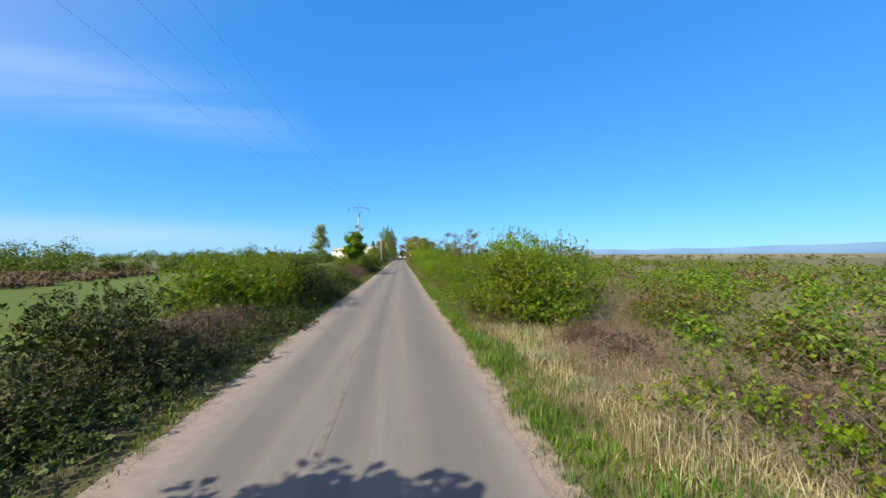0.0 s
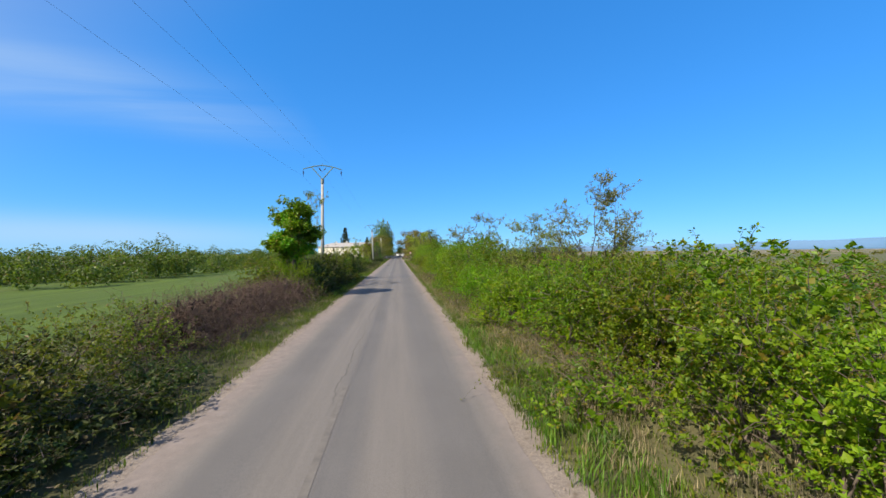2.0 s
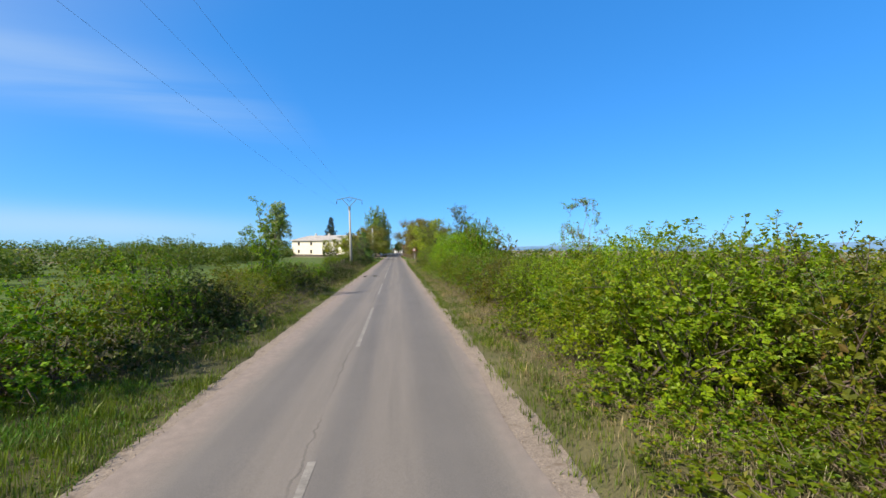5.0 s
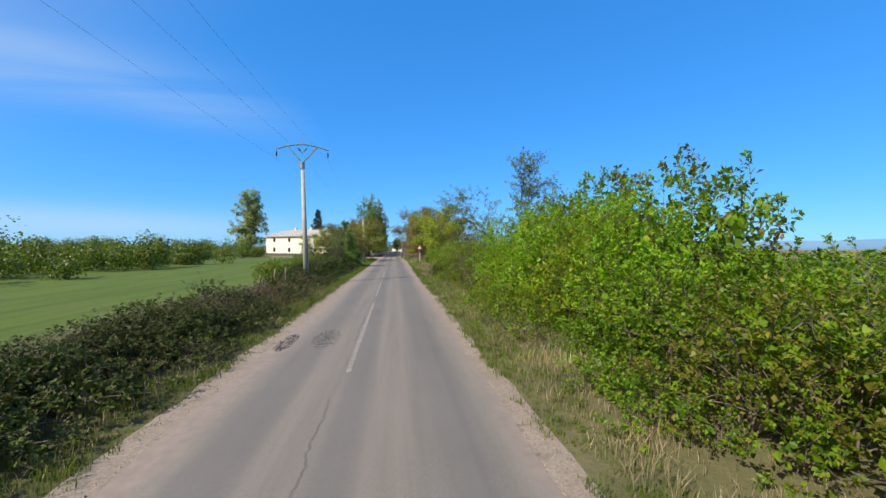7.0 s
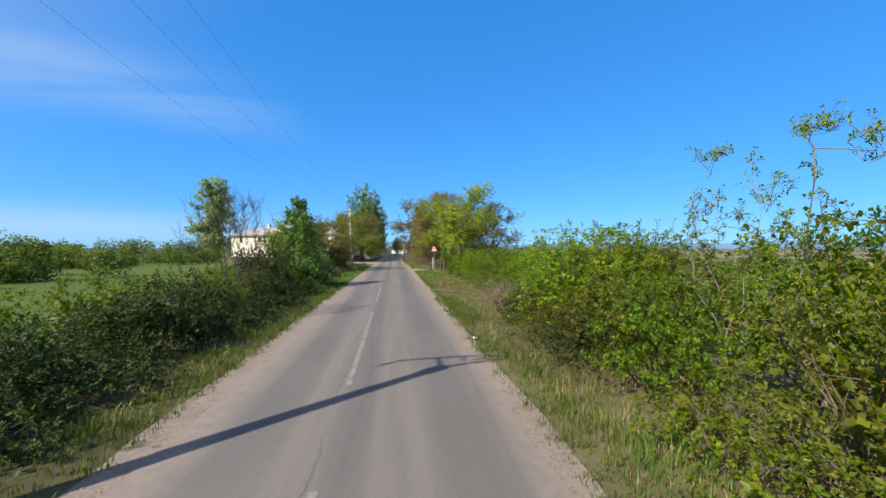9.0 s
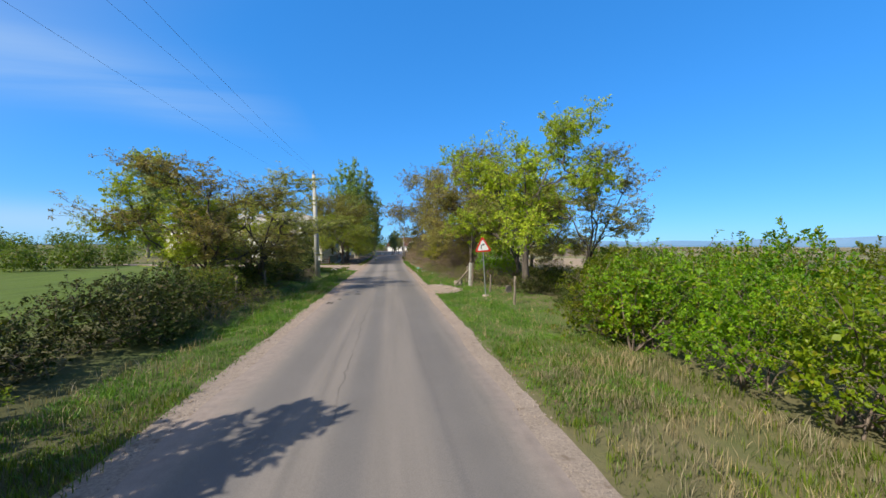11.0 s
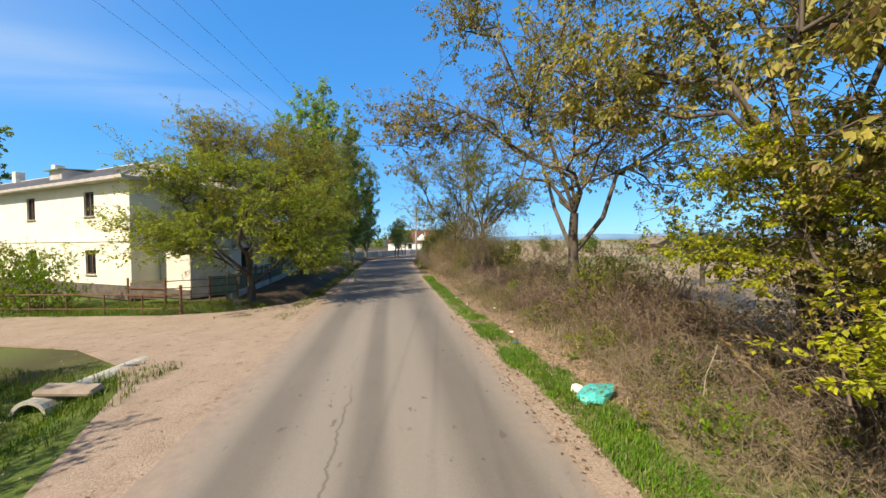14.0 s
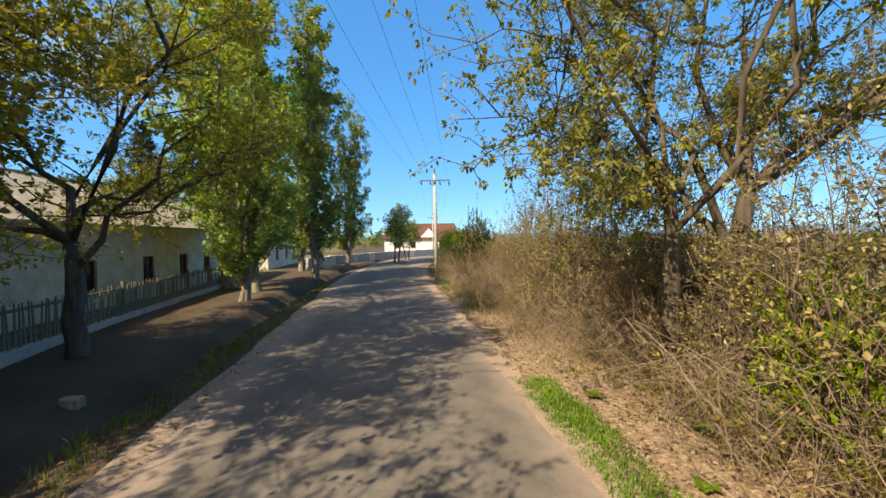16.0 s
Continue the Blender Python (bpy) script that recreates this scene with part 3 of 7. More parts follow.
def make_bush(seed, r, h, leaves, size, leaf, bark=TWIG, shoots=6, lobes=8, label="", name="bush", stems=12, core=500, per=22, wide=0.62, reach=0.34, up=0.9, skirt=True, twiggy=False):
    """A shrub of several leafy domes: stems from the foot, a branch to every dome, leafy shoots over the domes' outside, and a few long shoots above."""
    rng = np.random.default_rng(seed)
    w = Wood()
    domes = [(np.array([0, 0, 0.52 * h]), np.array([0.52 * r, 0.52 * r, 0.40 * h]))]
    for i in range(lobes):
        a = 6.283 * (i + rng.uniform(-0.35, 0.35)) / lobes
        low = skirt and i % 2 == 0
        z = h * (rng.uniform(0.16, 0.3) if low else rng.uniform(0.42, 0.68))
        q = r * (rng.uniform(0.5, 0.66) if low else rng.uniform(0.32, 0.55))
        size_xy = r * rng.uniform(0.3, 0.42)
        domes.append((np.array([q * math.cos(a), q * math.sin(a), z]), np.array([size_xy, size_xy, h * rng.uniform(0.2, 0.29)])))
    count = max(6, leaves // per)
    weight = np.array([d[1][0] * d[1][2] for d in domes])
    pick = rng.choice(len(domes), count * 3, p=weight / weight.sum())
    feet = [np.array([rng.normal() * 0.16 * r, rng.normal() * 0.16 * r, -0.12]) for _ in range(5)]
    lines, tops = [], []
    for i in pick:
        if len(lines) >= count:
            break
        c, s = domes[i]
        d = rng.normal(size=3)
        d[2] = abs(d[2]) * 0.9 if rng.uniform() < 0.72 else -abs(d[2]) * 0.6
        d = unit(d)
        p = c + d * s * rng.uniform(0.72, 1.0)
        if any(j != i and (((p - e) / f) ** 2).sum() < 0.55 for j, (e, f) in enumerate(domes)) and rng.uniform() < 0.8:
            continue
        if p[2] < 0.05:
            p[2] = 0.05
        way = unit(d * [1, 1, 0.6] + [0, 0, 0.45] + rng.normal(size=3) * 0.35)
        q = p + way * reach * (0.4 + 0.3 * r) * rng.uniform(0.5, 1.25)
        q[2] = max(q[2], 0.08)
        line = bend(p, q, rng, -0.05, 0.12, 3)
        lines.append(line)
        if twiggy or len(lines) % 3 == 0:
            w.limb(line, 0.006, 0.002, 3)
        if len(lines) % 7 == 0:
            w.limb(bend(c + (p - c) * 0.15, p, rng, 0.05, 0.12, 3), 0.011, 0.005, 3)
        if p[2] > 0.62 * h:
            tops.append(q)
    for k in range(max(stems, len(domes))):
        c = domes[k % len(domes)][0] + rng.normal(size=3) * 0.1 * r
        w.limb(bend(feet[rng.integers(5)], c, rng, 0.12, 0.12, 5), 0.013 + 0.007 * h * rng.uniform(0.5, 1), 0.007, 4)
    out = [shoot_leaves(lines, per, size, rng, wide, 0.0, size * 0.3, 0.05, up)]
    tall = []
    for _ in range(shoots if tops else 0):
        c = tops[rng.integers(len(tops))]
        line = bend(c, c + np.array([rng.normal() * 0.12, rng.normal() * 0.12, rng.uniform(0.2, 0.5)]) * (0.5 + 0.2 * h), rng, 0, 0.07, 4)
        w.limb(line, 0.007, 0.003, 3)
        tall.append(line)
    if tall:
        out.append(shoot_leaves(tall, 15, size * 0.9, rng, wide, 0.0, size * 0.25, 0.1, 0.4))
    if core:
        which = rng.choice(len(domes), core, p=weight / weight.sum())
        mid = np.array([domes[i][0] for i in which]) + unit(rng.normal(size=(core, 3))) * np.array([domes[i][1] for i in which]) * rng.uniform(0.15, 0.66, core)[:, None]
        mid[:, 2] = np.maximum(mid[:, 2], 0.05)
        out.append(leaf_blades(mid, rng.normal(size=(core, 3)), rng.normal(size=(core, 3)) + [0, 0, 0.3], size * 1.9, 0.8, rng))
    return plant(name, w, join(*out), bark, leaf, label=label, category="bush")


def make_thicket(seed, r, h, canes, leaves, leaf, label, bark=TWIG, size=0.06, arch=0.5, name="bramble_thicket", mound=False, core=0):
    """Bare arching canes with few leaves; a mound is packed so densely that it looks solid."""
    rng = np.random.default_rng(seed)
    w = Wood()
    tips = []
    for _ in range(canes):
        a, b = rng.uniform(0, 6.28), rng.uniform(0, 1) ** 0.6 * r
        p = np.array([b * math.cos(a), b * math.sin(a), -0.1])
        tall = h * rng.uniform(0.35, 1.0) * (math.sqrt(max(0.15, 1 - 0.75 * (b / r) ** 2)) if mound else 1)
        q = p + np.array([rng.normal() * 0.35 * r, rng.normal() * 0.35 * r, tall])
        line = bend(p, q, rng, 0.05, 0.2, 3)
        if rng.uniform() < arch:
            end = q + np.array([rng.normal() * 0.5, rng.normal() * 0.5, -rng.uniform(0.2, 0.6) * tall])
            line = np.concatenate([line, bend(q, end, rng, 0.2, 0.12, 3)[1:]])
        w.limb(line, rng.uniform(0.003, 0.0075), 0.002, 3)
        for _ in range(3):
            s = line[rng.integers(1, len(line))]
            w.limb(bend(s, s + rng.normal(size=3) * 0.2, rng, 0, 0.1, 2), 0.003, 0.0015, 3)
        tips.append(line)
    picks = [tips[rng.integers(0, len(tips))] for _ in range(max(1, leaves // 5))]
    v, f = shoot_leaves(picks, 5, size, rng, 0.6, 0.1, size * 0.4, 0.3)
    if core:
        d = unit(rng.normal(size=(core, 3)))
        inner = np.stack([d[:, 0] * r, d[:, 1] * r, np.abs(d[:, 2]) * h * 0.85], 1) * rng.uniform(0.3, 0.8, core)[:, None]
        v, f = join((v, f), leaf_blades(inner, rng.normal(size=(core, 3)), rng.normal(size=(core, 3)), 0.2, 0.45, rng))
    v[:, 2] = np.maximum(v[:, 2], 0.02)
    return plant(name, w, (v, f), bark, leaf, ("cane_tangle", "foliage"), label, "thicket")


def make_tree(seed, h, fork, r, leaves, size, leaf, bark, trunk_r=0.2, limbs=8, subs=7, lean=(0, 0), droop=0.5, bottom=0.25, label="", squash=1.0, twigs=4, wide=0.75, crook=0.22, twig=1.0, rise=0.0):
    """A tree: leaning trunk, forking limbs, branches and twigs, leaves set along the twigs."""
    rng = np.random.default_rng(seed)
    w = Wood()
    top = np.array([lean[0], lean[1], fork])
    trunk = bend((0, 0, -0.2), top, rng, 0, 0.05, 6)
    w.limb(trunk, trunk_r * 1.25, trunk_r * 0.8, 9)
    lines, mains = [], []
    first = max(3, min(5, limbs // 3))
    for i in range(limbs):
        a = 6.28 * (i * 0.7549 + rng.uniform(-0.04, 0.04))
        f = bottom + (1 - bottom) * ((i * 0.618 + 0.35) % 1.0)
        reach = r * math.sqrt(max(0.05, 1 - (abs(f - 0.45) / 0.6) ** 2)) * rng.uniform(0.6, 0.95)
        end = np.array([top[0] * 1.3 + reach * math.cos(a), top[1] * 1.3 + reach * math.sin(a) * squash, fork * 0.6 + (h - fork * 0.6) * f])
        if i < first or rng.uniform() < 0.12:
            s0 = trunk[-1] if rng.uniform() < 0.6 else trunk[rng.integers(3, 6)]
            lr = trunk_r * rng.uniform(0.38, 0.56)
        else:
            near = min(mains, key=lambda m: np.linalg.norm(m[4] - end) * rng.uniform(0.8, 1.2))
            s0 = near[rng.integers(2, 5)]
            lr = trunk_r * rng.uniform(0.2, 0.34)
        line = bend(s0, end, rng, 0.12, crook, 7)
        mains.append(line)
        w.limb(line, lr, lr * 0.22, 6)
        dirn = (end - top) / (np.linalg.norm(end - top) + 1e-6)
        for j in range(subs):
            s = line[6] if j == 0 else line[rng.integers(2, 7)]
            e = s + (np.clip(rng.normal(size=3), -1.5, 1.5) * np.array([0.5, 0.5, 0.38]) + dirn * 0.35 + [0, 0, rise]) * r * 0.42
            e[2] = min(e[2], h)
            bl = bend(s, e, rng, 0.1, 0.16, 6)
            w.limb(bl, lr * 0.26, 0.007, 4)
            for m in range(twigs):
                s2 = bl[5] if m == 0 else bl[rng.integers(1, 6)]
                e2 = s2 + (unit(rng.normal(size=3)) * np.array([1, 1, 0.8]) + dirn * 0.5 + [0, 0, rise]) * 0.16 * r * twig * rng.uniform(0.6, 1.3)
                e2[2] -= droop * 0.12
                tl = bend(s2, e2, rng, 0.05, 0.14, 3)
                w.limb(tl, 0.008, 0.003, 3)
                lines.append(tl)
    return plant("tree", w, shoot_leaves(lines, leaves / len(lines), size, rng, wide, droop, size * 0.45, 0.12, 0.8), bark, leaf, ("trunk", "crown"), label, "tree")


def make_poplar(seed, h, r, leaves, size, leaf, label, stems=1, bare=0.12, bark=BARK_PALE, wild=1.0):
    """A ragged upright poplar: steep branches with leafy side twigs."""
    rng = np.random.default_rng(seed)
    w = Wood()
    lines = []
    for s in range(stems):
        foot = np.array([rng.normal() * 0.3 * (stems > 1), rng.normal() * 0.3 * (stems > 1), -0.2])
        hh = h * (1 if s == 0 else rng.uniform(0.75, 0.98))
        off = rng.normal(size=2) * r * 0.5 * (stems > 1)
        top = foot + np.array([rng.normal() * 0.3 + off[0], rng.normal() * 0.3 + off[1], hh])
        trunk = bend(foot, top, rng, 0, 0.02, 12)
        w.limb(trunk, 0.012 * h + 0.04, 0.02, 7)
        nb = 40
        for i in range(nb):
            f = bare + (0.97 - bare) * (i + rng.uniform()) / nb
            at = foot + (top - foot) * f
            reach = r * (1 - f) ** 0.45 * min(1, 0.45 + f * 2.2) * rng.uniform(0.35, 1.3) * wild
            a = rng.uniform(0, 6.28)
            e = at + np.array([reach * math.cos(a), reach * math.sin(a), h * rng.uniform(0.05, 0.16)])
            line = bend(at, e, rng, -0.1, 0.08, 5)
            w.limb(line, 0.05 * (1.2 - f), 0.008, 4)
            lines.append(line[2:])
            for _ in range(5):
                p = line[rng.integers(1, 5)]
                q = p + (rng.normal(size=3) * [0.5, 0.5, 0.35] + [0, 0, 0.55]) * (0.25 + 0.16 * r)
                tl = bend(p, q, rng, 0, 0.1, 3)
                w.limb(tl, 0.012, 0.004, 3)
                lines.append(tl)
    return plant("poplar", w, shoot_leaves(lines, max(2, leaves / len(lines)), size, rng, 0.85, 0.3, size * 0.6, 0.1, 0.5), bark, leaf, ("trunk", "crown"), label, "tree")


def make_spruce(seed, h, r, leaves, size, label, leaf=LEAF_NEEDLE):
    """A conifer: whorls of boughs that shorten towards the tip, hung with needle sprays."""
    rng = np.random.default_rng(seed)
    w = Wood()
    w.limb(bend((0, 0, -0.2), (0, 0, h), rng, 0, 0.01, 8), 0.02 * h, 0.02, 7)
    lines = []
    tiers = 20
    for i in range(tiers):
        f = 0.08 + 0.9 * i / tiers
        nb = max(4, int(11 * (1 - f)) + 3)
        for j in range(nb):
            a = 6.28 * (j + rng.uniform()) / nb
            reach = r * (1 - f) ** 0.85 * rng.uniform(0.62, 1.15) + 0.12
            p = np.array([0, 0, f * h])
            e = p + np.array([reach * math.cos(a), reach * math.sin(a), -0.12 * reach + rng.normal() * 0.06])
            line = bend(p, e, rng, 0.1, 0.04, 5)
            w.limb(line, 0.03 * (1.2 - f), 0.006, 3)
            lines.append(line)
            for _ in range(3):
                s = line[rng.integers(1, 5)]
                lines.append(bend(s, s + (e - p) * 0.3 + rng.normal(size=3) * 0.16 * (reach + 0.2), rng, 0, 0.08, 3))
    return plant("spruce", w, shoot_leaves(lines, max(2, leaves / len(lines)), size, rng, 0.42, 0.25, size * 0.25, 0.05, 0.5), BARK, leaf, ("trunk", "crown"), label, "tree")


def at(x, y, s=1.0, turn=None, sz=None, z=0.0):
    """Where a plant stands, with its size and turn."""
    turn = random.uniform(0, 360) if turn is None else turn
    return pose(x, y, z, 0, 0, turn) @ Matrix.Diagonal((s, s, sz or s, 1))

DASHES = [(76.6, 80.6), (86.3, 93.4), (98.8, 106.0), (111.5, 121.9), (124.3, 133.4), (136.7, 145.7), (149.0, 156.0)]


# ---- ground and road ----
def road_x(y):
    """The road's centre line: straight, then a bend to the right by the village."""
    return 0.0 if y < 236 else 0.0050 * (y - 236) ** 2


def ground_z(x, y):
    d = abs(x - road_x(y)) - 3.3
    if d <= 0:
        return -0.03
    soft = min(1.0, d / 5.0)
    z = -0.03 + soft * 0.16 * (noise.noise((x * 0.11, y * 0.11, 1.7)) + 0.5 * noise.noise((x * 0.5, y * 0.5, 4.1)))
    if 205 < y < 275 and x < 0:
        k = min(1.0, (y - 205) / 4, (275 - y) / 6)
        u = x - road_x(y)
        z -= 0.5 * k * math.exp(-((u + 4.75) / 0.42) ** 2)
        z += 0.06 * k * math.exp(-((u + 6.3) / 0.7) ** 2)
    if 160 < y < 200 and -9 < x < -3.4:
        z -= 0.22 * math.exp(-((x + 5.6) / 0.9) ** 2) * min(1, (y - 160) / 8, (200 - y) / 3)
    z -= 0.5 * math.exp(-(((x + 6.3) / 0.75) ** 2 + ((y - 199.1) / 0.85) ** 2))
    if x < -3.2 and 202.5 < y < 216.5:
        z = min(z, -0.06)
    return z


def make_ground():
    xs = [-4000, -2500, -1500, -900, -500, -300, -200, -140, -100, -75, -60, -48, -38, -30, -24, -20, -17, -15, -13.5, -12]
    xs += [-11 + 0.5 * k for k in range(10)] + [-6 + 0.25 * k for k in range(13)] + [-2, 0, 2] + [3 + 0.3 * k for k in range(12)]
    xs += [7 + 0.6 * k for k in range(10)] + [14, 16, 19, 23, 28, 35, 44, 56, 75, 100, 140, 200, 300, 500, 900, 1500, 2500, 4000]
    ys = [-3000, -1500, -700, -300, -150, -80, -50] + [-35 + 1.5 * k for k in range(22)] + [-2 + 0.9 * k for k in range(322)] + [290, 296, 305, 320, 340, 370, 420, 500, 650, 900, 1400, 2200, 3200, 4500]
    verts = [(x + (road_x(min(y, 290)) if abs(x) < 12 else 0), y, 0) for y in ys for x in xs]
    verts = [(x, y, ground_z(x, y)) for x, y, _ in verts]
    n = len(xs)
    faces = [(j * n + i, j * n + i + 1, (j + 1) * n + i + 1, (j + 1) * n + i) for j in range(len(ys) - 1) for i in range(n - 1)]
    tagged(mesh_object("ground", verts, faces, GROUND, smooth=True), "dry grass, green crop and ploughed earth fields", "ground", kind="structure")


def ribbon(name, material, left, right, z, y0, y1, step, wave, seed, thick, label, category, crown=0.0, flare=0.0):
    """A strip of road along the centre line with ragged edges."""
    verts, faces = [], []
    count = int((y1 - y0) / step) + 1
    cols = 5
    for j in range(count):
        y = y0 + j * step
        c = road_x(y)
        a = left - flare * min(1.0, max(0.0, (y - 85) / 20)) + wave * (noise.noise((seed, y * 0.35, 0)) + 0.6 * noise.noise((seed, y * 1.3, 3)))
        b = right + wave * (noise.noise((seed + 9, y * 0.35, 0)) + 0.6 * noise.noise((seed + 9, y * 1.3, 3)))
        verts.append((c + a, y, z - thick))
        for k in range(cols):
            x = a + (b - a) * k / (cols - 1)
            verts.append((c + x, y, z + crown * (1 - (2 * k / (cols - 1) - 1) ** 2)))
        verts.append((c + b, y, z - thick))
    n = cols + 2
    for j in range(count - 1):
        for i in range(n - 1):
            q = j * n + i
            faces.append((q, q + 1, q + n + 1, q + n))
    tagged(mesh_object(name, verts, faces, material), label, category, kind="structure")


make_ground()
ribbon("road_shoulder", DUST, -3.12, 2.9, -0.012, -60, 330, 0.22, 0.14, 3, 0.05, "pale dusty gravel shoulder along the asphalt", "shoulder", flare=0.22)
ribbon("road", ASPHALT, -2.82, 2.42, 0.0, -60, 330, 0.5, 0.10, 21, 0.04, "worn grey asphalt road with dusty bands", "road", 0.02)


def road_line(y0, y1, x=-0.48, w=0.11, material=LINE_PAINT):
    bm = bmesh.new()
    n = max(2, int((y1 - y0) / 0.4))
    rows = []
    for k in range(n + 1):
        y = y0 + (y1 - y0) * k / n
        j = 0.012 * noise.noise((y * 3, 0, 5))
        rows.append([bm.verts.new((x - w / 2 + j, y, 0.0235)), bm.verts.new((x + w / 2 - j, y, 0.0235))])
    for a, b in zip(rows, rows[1:]):
        bm.faces.new((a[0], a[1], b[1], b[0]))
    tagged(part("road_line", bm, material), "worn white centre line dash on asphalt", "road marking", "centre line dashes", "structure")


for y0, y1 in DASHES:
    road_line(y0, y1)
for y0, y1 in ((5.2, 8.2), (20.0, 25.0), (34.5, 38.5), (49.0, 53.0), (64.5, 69.5)):
    road_line(y0, y1, material=LINE_FAINT)

def road_patch(x, y, rx, ry, seed, bits=60):
    """A patch of many small flat dark crumbs, denser towards its middle."""
    rng = random.Random(seed)
    verts, faces = [], []
    for _ in range(bits):
        a, q = rng.uniform(0, 6.28), rng.uniform(0, 1) ** 0.6
        cx, cy = x + rx * q * math.cos(a), y + ry * q * math.sin(a)
        size = rng.uniform(0.006, 0.024) * (1.3 - 0.6 * q)
        n = 7
        start = len(verts)
        for z in (0.005, 0.024 - 0.003 * rng.random()):
            verts += [(cx + size * math.cos(6.283 * k / n) * (0.75 + 0.4 * math.sin(k * 2.3 + a)), cy + 1.6 * size * math.sin(6.283 * k / n), z) for k in range(n)]
        faces += [(start + k, start + (k + 1) % n, start + n + (k + 1) % n, start + n + k) for k in range(n)]
        faces.append(tuple(start + n + k for k in range(n)))
    tagged(mesh_object("road_patch", verts, faces, DARK_CRUMB), "patch of small dark gravelly crumbs on the asphalt", "road patch", "road repairs", "structure")


for n, (x, y, rx, ry, bits) in enumerate(((-1.5, 114.7, 0.40, 1.2, 420), (-2.55, 114.4, 0.24, 1.0, 240), (-2.5, 173.0, 0.2, 0.5, 60), (-2.2, 174.2, 0.1, 0.25, 24))):
    road_patch(x, y, rx, ry, n, bits)

# the dirt apron and lane on the left
APRON = [(-2.0, 214.5), (-2.0, 194.5), (-3.6, 196.2), (-4.3, 198.2), (-5.0, 200.2), (-6.2, 202.0), (-8.2, 203.6), (-12.0, 204.8), (-18.0, 206.0), (-30.0, 208.5), (-48.0, 212.5),
         (-48.0, 216.0), (-30.0, 212.0), (-18.0, 209.6), (-12.0, 208.7), (-8.6, 208.2), (-6.2, 208.6), (-4.6, 210.0), (-3.6, 212.0)]
tagged(part("dirt_apron", prism(list(reversed(APRON)), -0.05, -0.004), DUST), "pale dusty dirt apron joining a side lane", "dirt track", kind="structure")


tagged(part("field_gateway", prism([(-2.7, 74.2), (-2.7, 76.6), (-3.6, 76.4), (-4.8, 76.5), (-6.4, 76.0), (-8.5, 75.8), (-8.5, 74.6), (-6.0, 74.7), (-4.2, 74.4)], -0.06, 0.006), DUST), "stony dirt gateway into the field", "dirt track", kind="structure")


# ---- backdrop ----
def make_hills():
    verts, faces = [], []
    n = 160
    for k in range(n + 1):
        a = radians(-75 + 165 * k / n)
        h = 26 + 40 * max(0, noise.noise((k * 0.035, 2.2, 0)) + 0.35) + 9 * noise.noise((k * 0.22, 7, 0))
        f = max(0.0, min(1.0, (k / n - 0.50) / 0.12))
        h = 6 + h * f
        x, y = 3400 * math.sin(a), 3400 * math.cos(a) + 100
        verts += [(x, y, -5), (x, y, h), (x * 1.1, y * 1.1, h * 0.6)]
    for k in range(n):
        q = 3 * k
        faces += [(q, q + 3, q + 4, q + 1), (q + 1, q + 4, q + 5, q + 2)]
    tagged(mesh_object("hills_backdrop", verts, faces, HAZED_HILL, smooth=True), "hazy blue line of far hills", "hills", kind="structure")


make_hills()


def far_wood(name, spots, size, seed, label, leaf=LEAF_FAR, per=60):
    """A belt of far trees and scrub: lumpy crowns of differing height, leaves over the lumps."""
    rng = np.random.default_rng(seed)
    pts, outs = [], []
    for x, y, r, h in spots:
        lumps = rng.integers(5, 9)
        a = rng.uniform(0, 6.28, lumps)
        q = r * rng.uniform(0.1, 0.62, lumps)
        c = np.stack([x + q * np.cos(a), y + q * np.sin(a), h * rng.uniform(0.3, 0.72, lumps)], 1)
        c[0] = (x, y, h * 0.6)
        s = np.stack([r * rng.uniform(0.3, 0.5, lumps)] * 2 + [h * rng.uniform(0.22, 0.38, lumps)], 1)
        k = int(per * rng.uniform(0.8, 1.2))
        i = rng.integers(0, lumps, k)
        d = unit(rng.normal(size=(k, 3)) + [0, 0, 0.25])
        p = c[i] + d * s[i] * rng.uniform(0.75, 1.06, k)[:, None]
        low = rng.uniform(0, 1, k) < 0.22
        p[low, 2] *= rng.uniform(0.05, 0.7, low.sum())
        pts.append(p)
        outs.append(d * 1.2)
    pts = np.concatenate(pts)
    pts[:, 2] = np.maximum(pts[:, 2], 0.05)
    v, f = leaf_cloud(pts, size, rng, np.concatenate(outs), 0.2, 0.9)
    tagged(mesh_object(name, v, f.tolist(), leaf), label, "woodland", kind="stuff")


rs = random.Random(5)
belt = []
for k in range(360):
    y = rs.uniform(-30, 215)
    x = rs.uniform(-66, -44) if y < 66 else rs.uniform(-46, -27) - (8 if y > 170 else 0)
    belt.append((x, y, rs.uniform(1.6, 3.4), rs.uniform(1.6, 4.8) * (0.75 + 0.5 * math.sin(y * 0.13) ** 2)))
far_wood("field_tree_belt", belt, 0.25, 11, "green belt of scrub and trees beyond the field", per=520)
belt = []
for k in range(170):
    a = rs.uniform(-75, 0)
    d = rs.uniform(260, 420)
    belt.append((d * math.sin(radians(a)), d * math.cos(radians(a)), rs.uniform(4, 8), rs.uniform(4, 8.5)))
far_wood("far_tree_belt", belt, 0.7, 18, "distant wood on the horizon", per=200)
belt = []
for k in range(240):
    y = rs.uniform(60, 700)
    x = rs.uniform(60, 420)
    belt.append((x, y, rs.uniform(1.5, 4), rs.uniform(0.9, 2.8)))
far_wood("far_scrub", belt, 0.6, 12, "low scattered scrub over the far dry plain", LEAF_OLIVE, per=40)
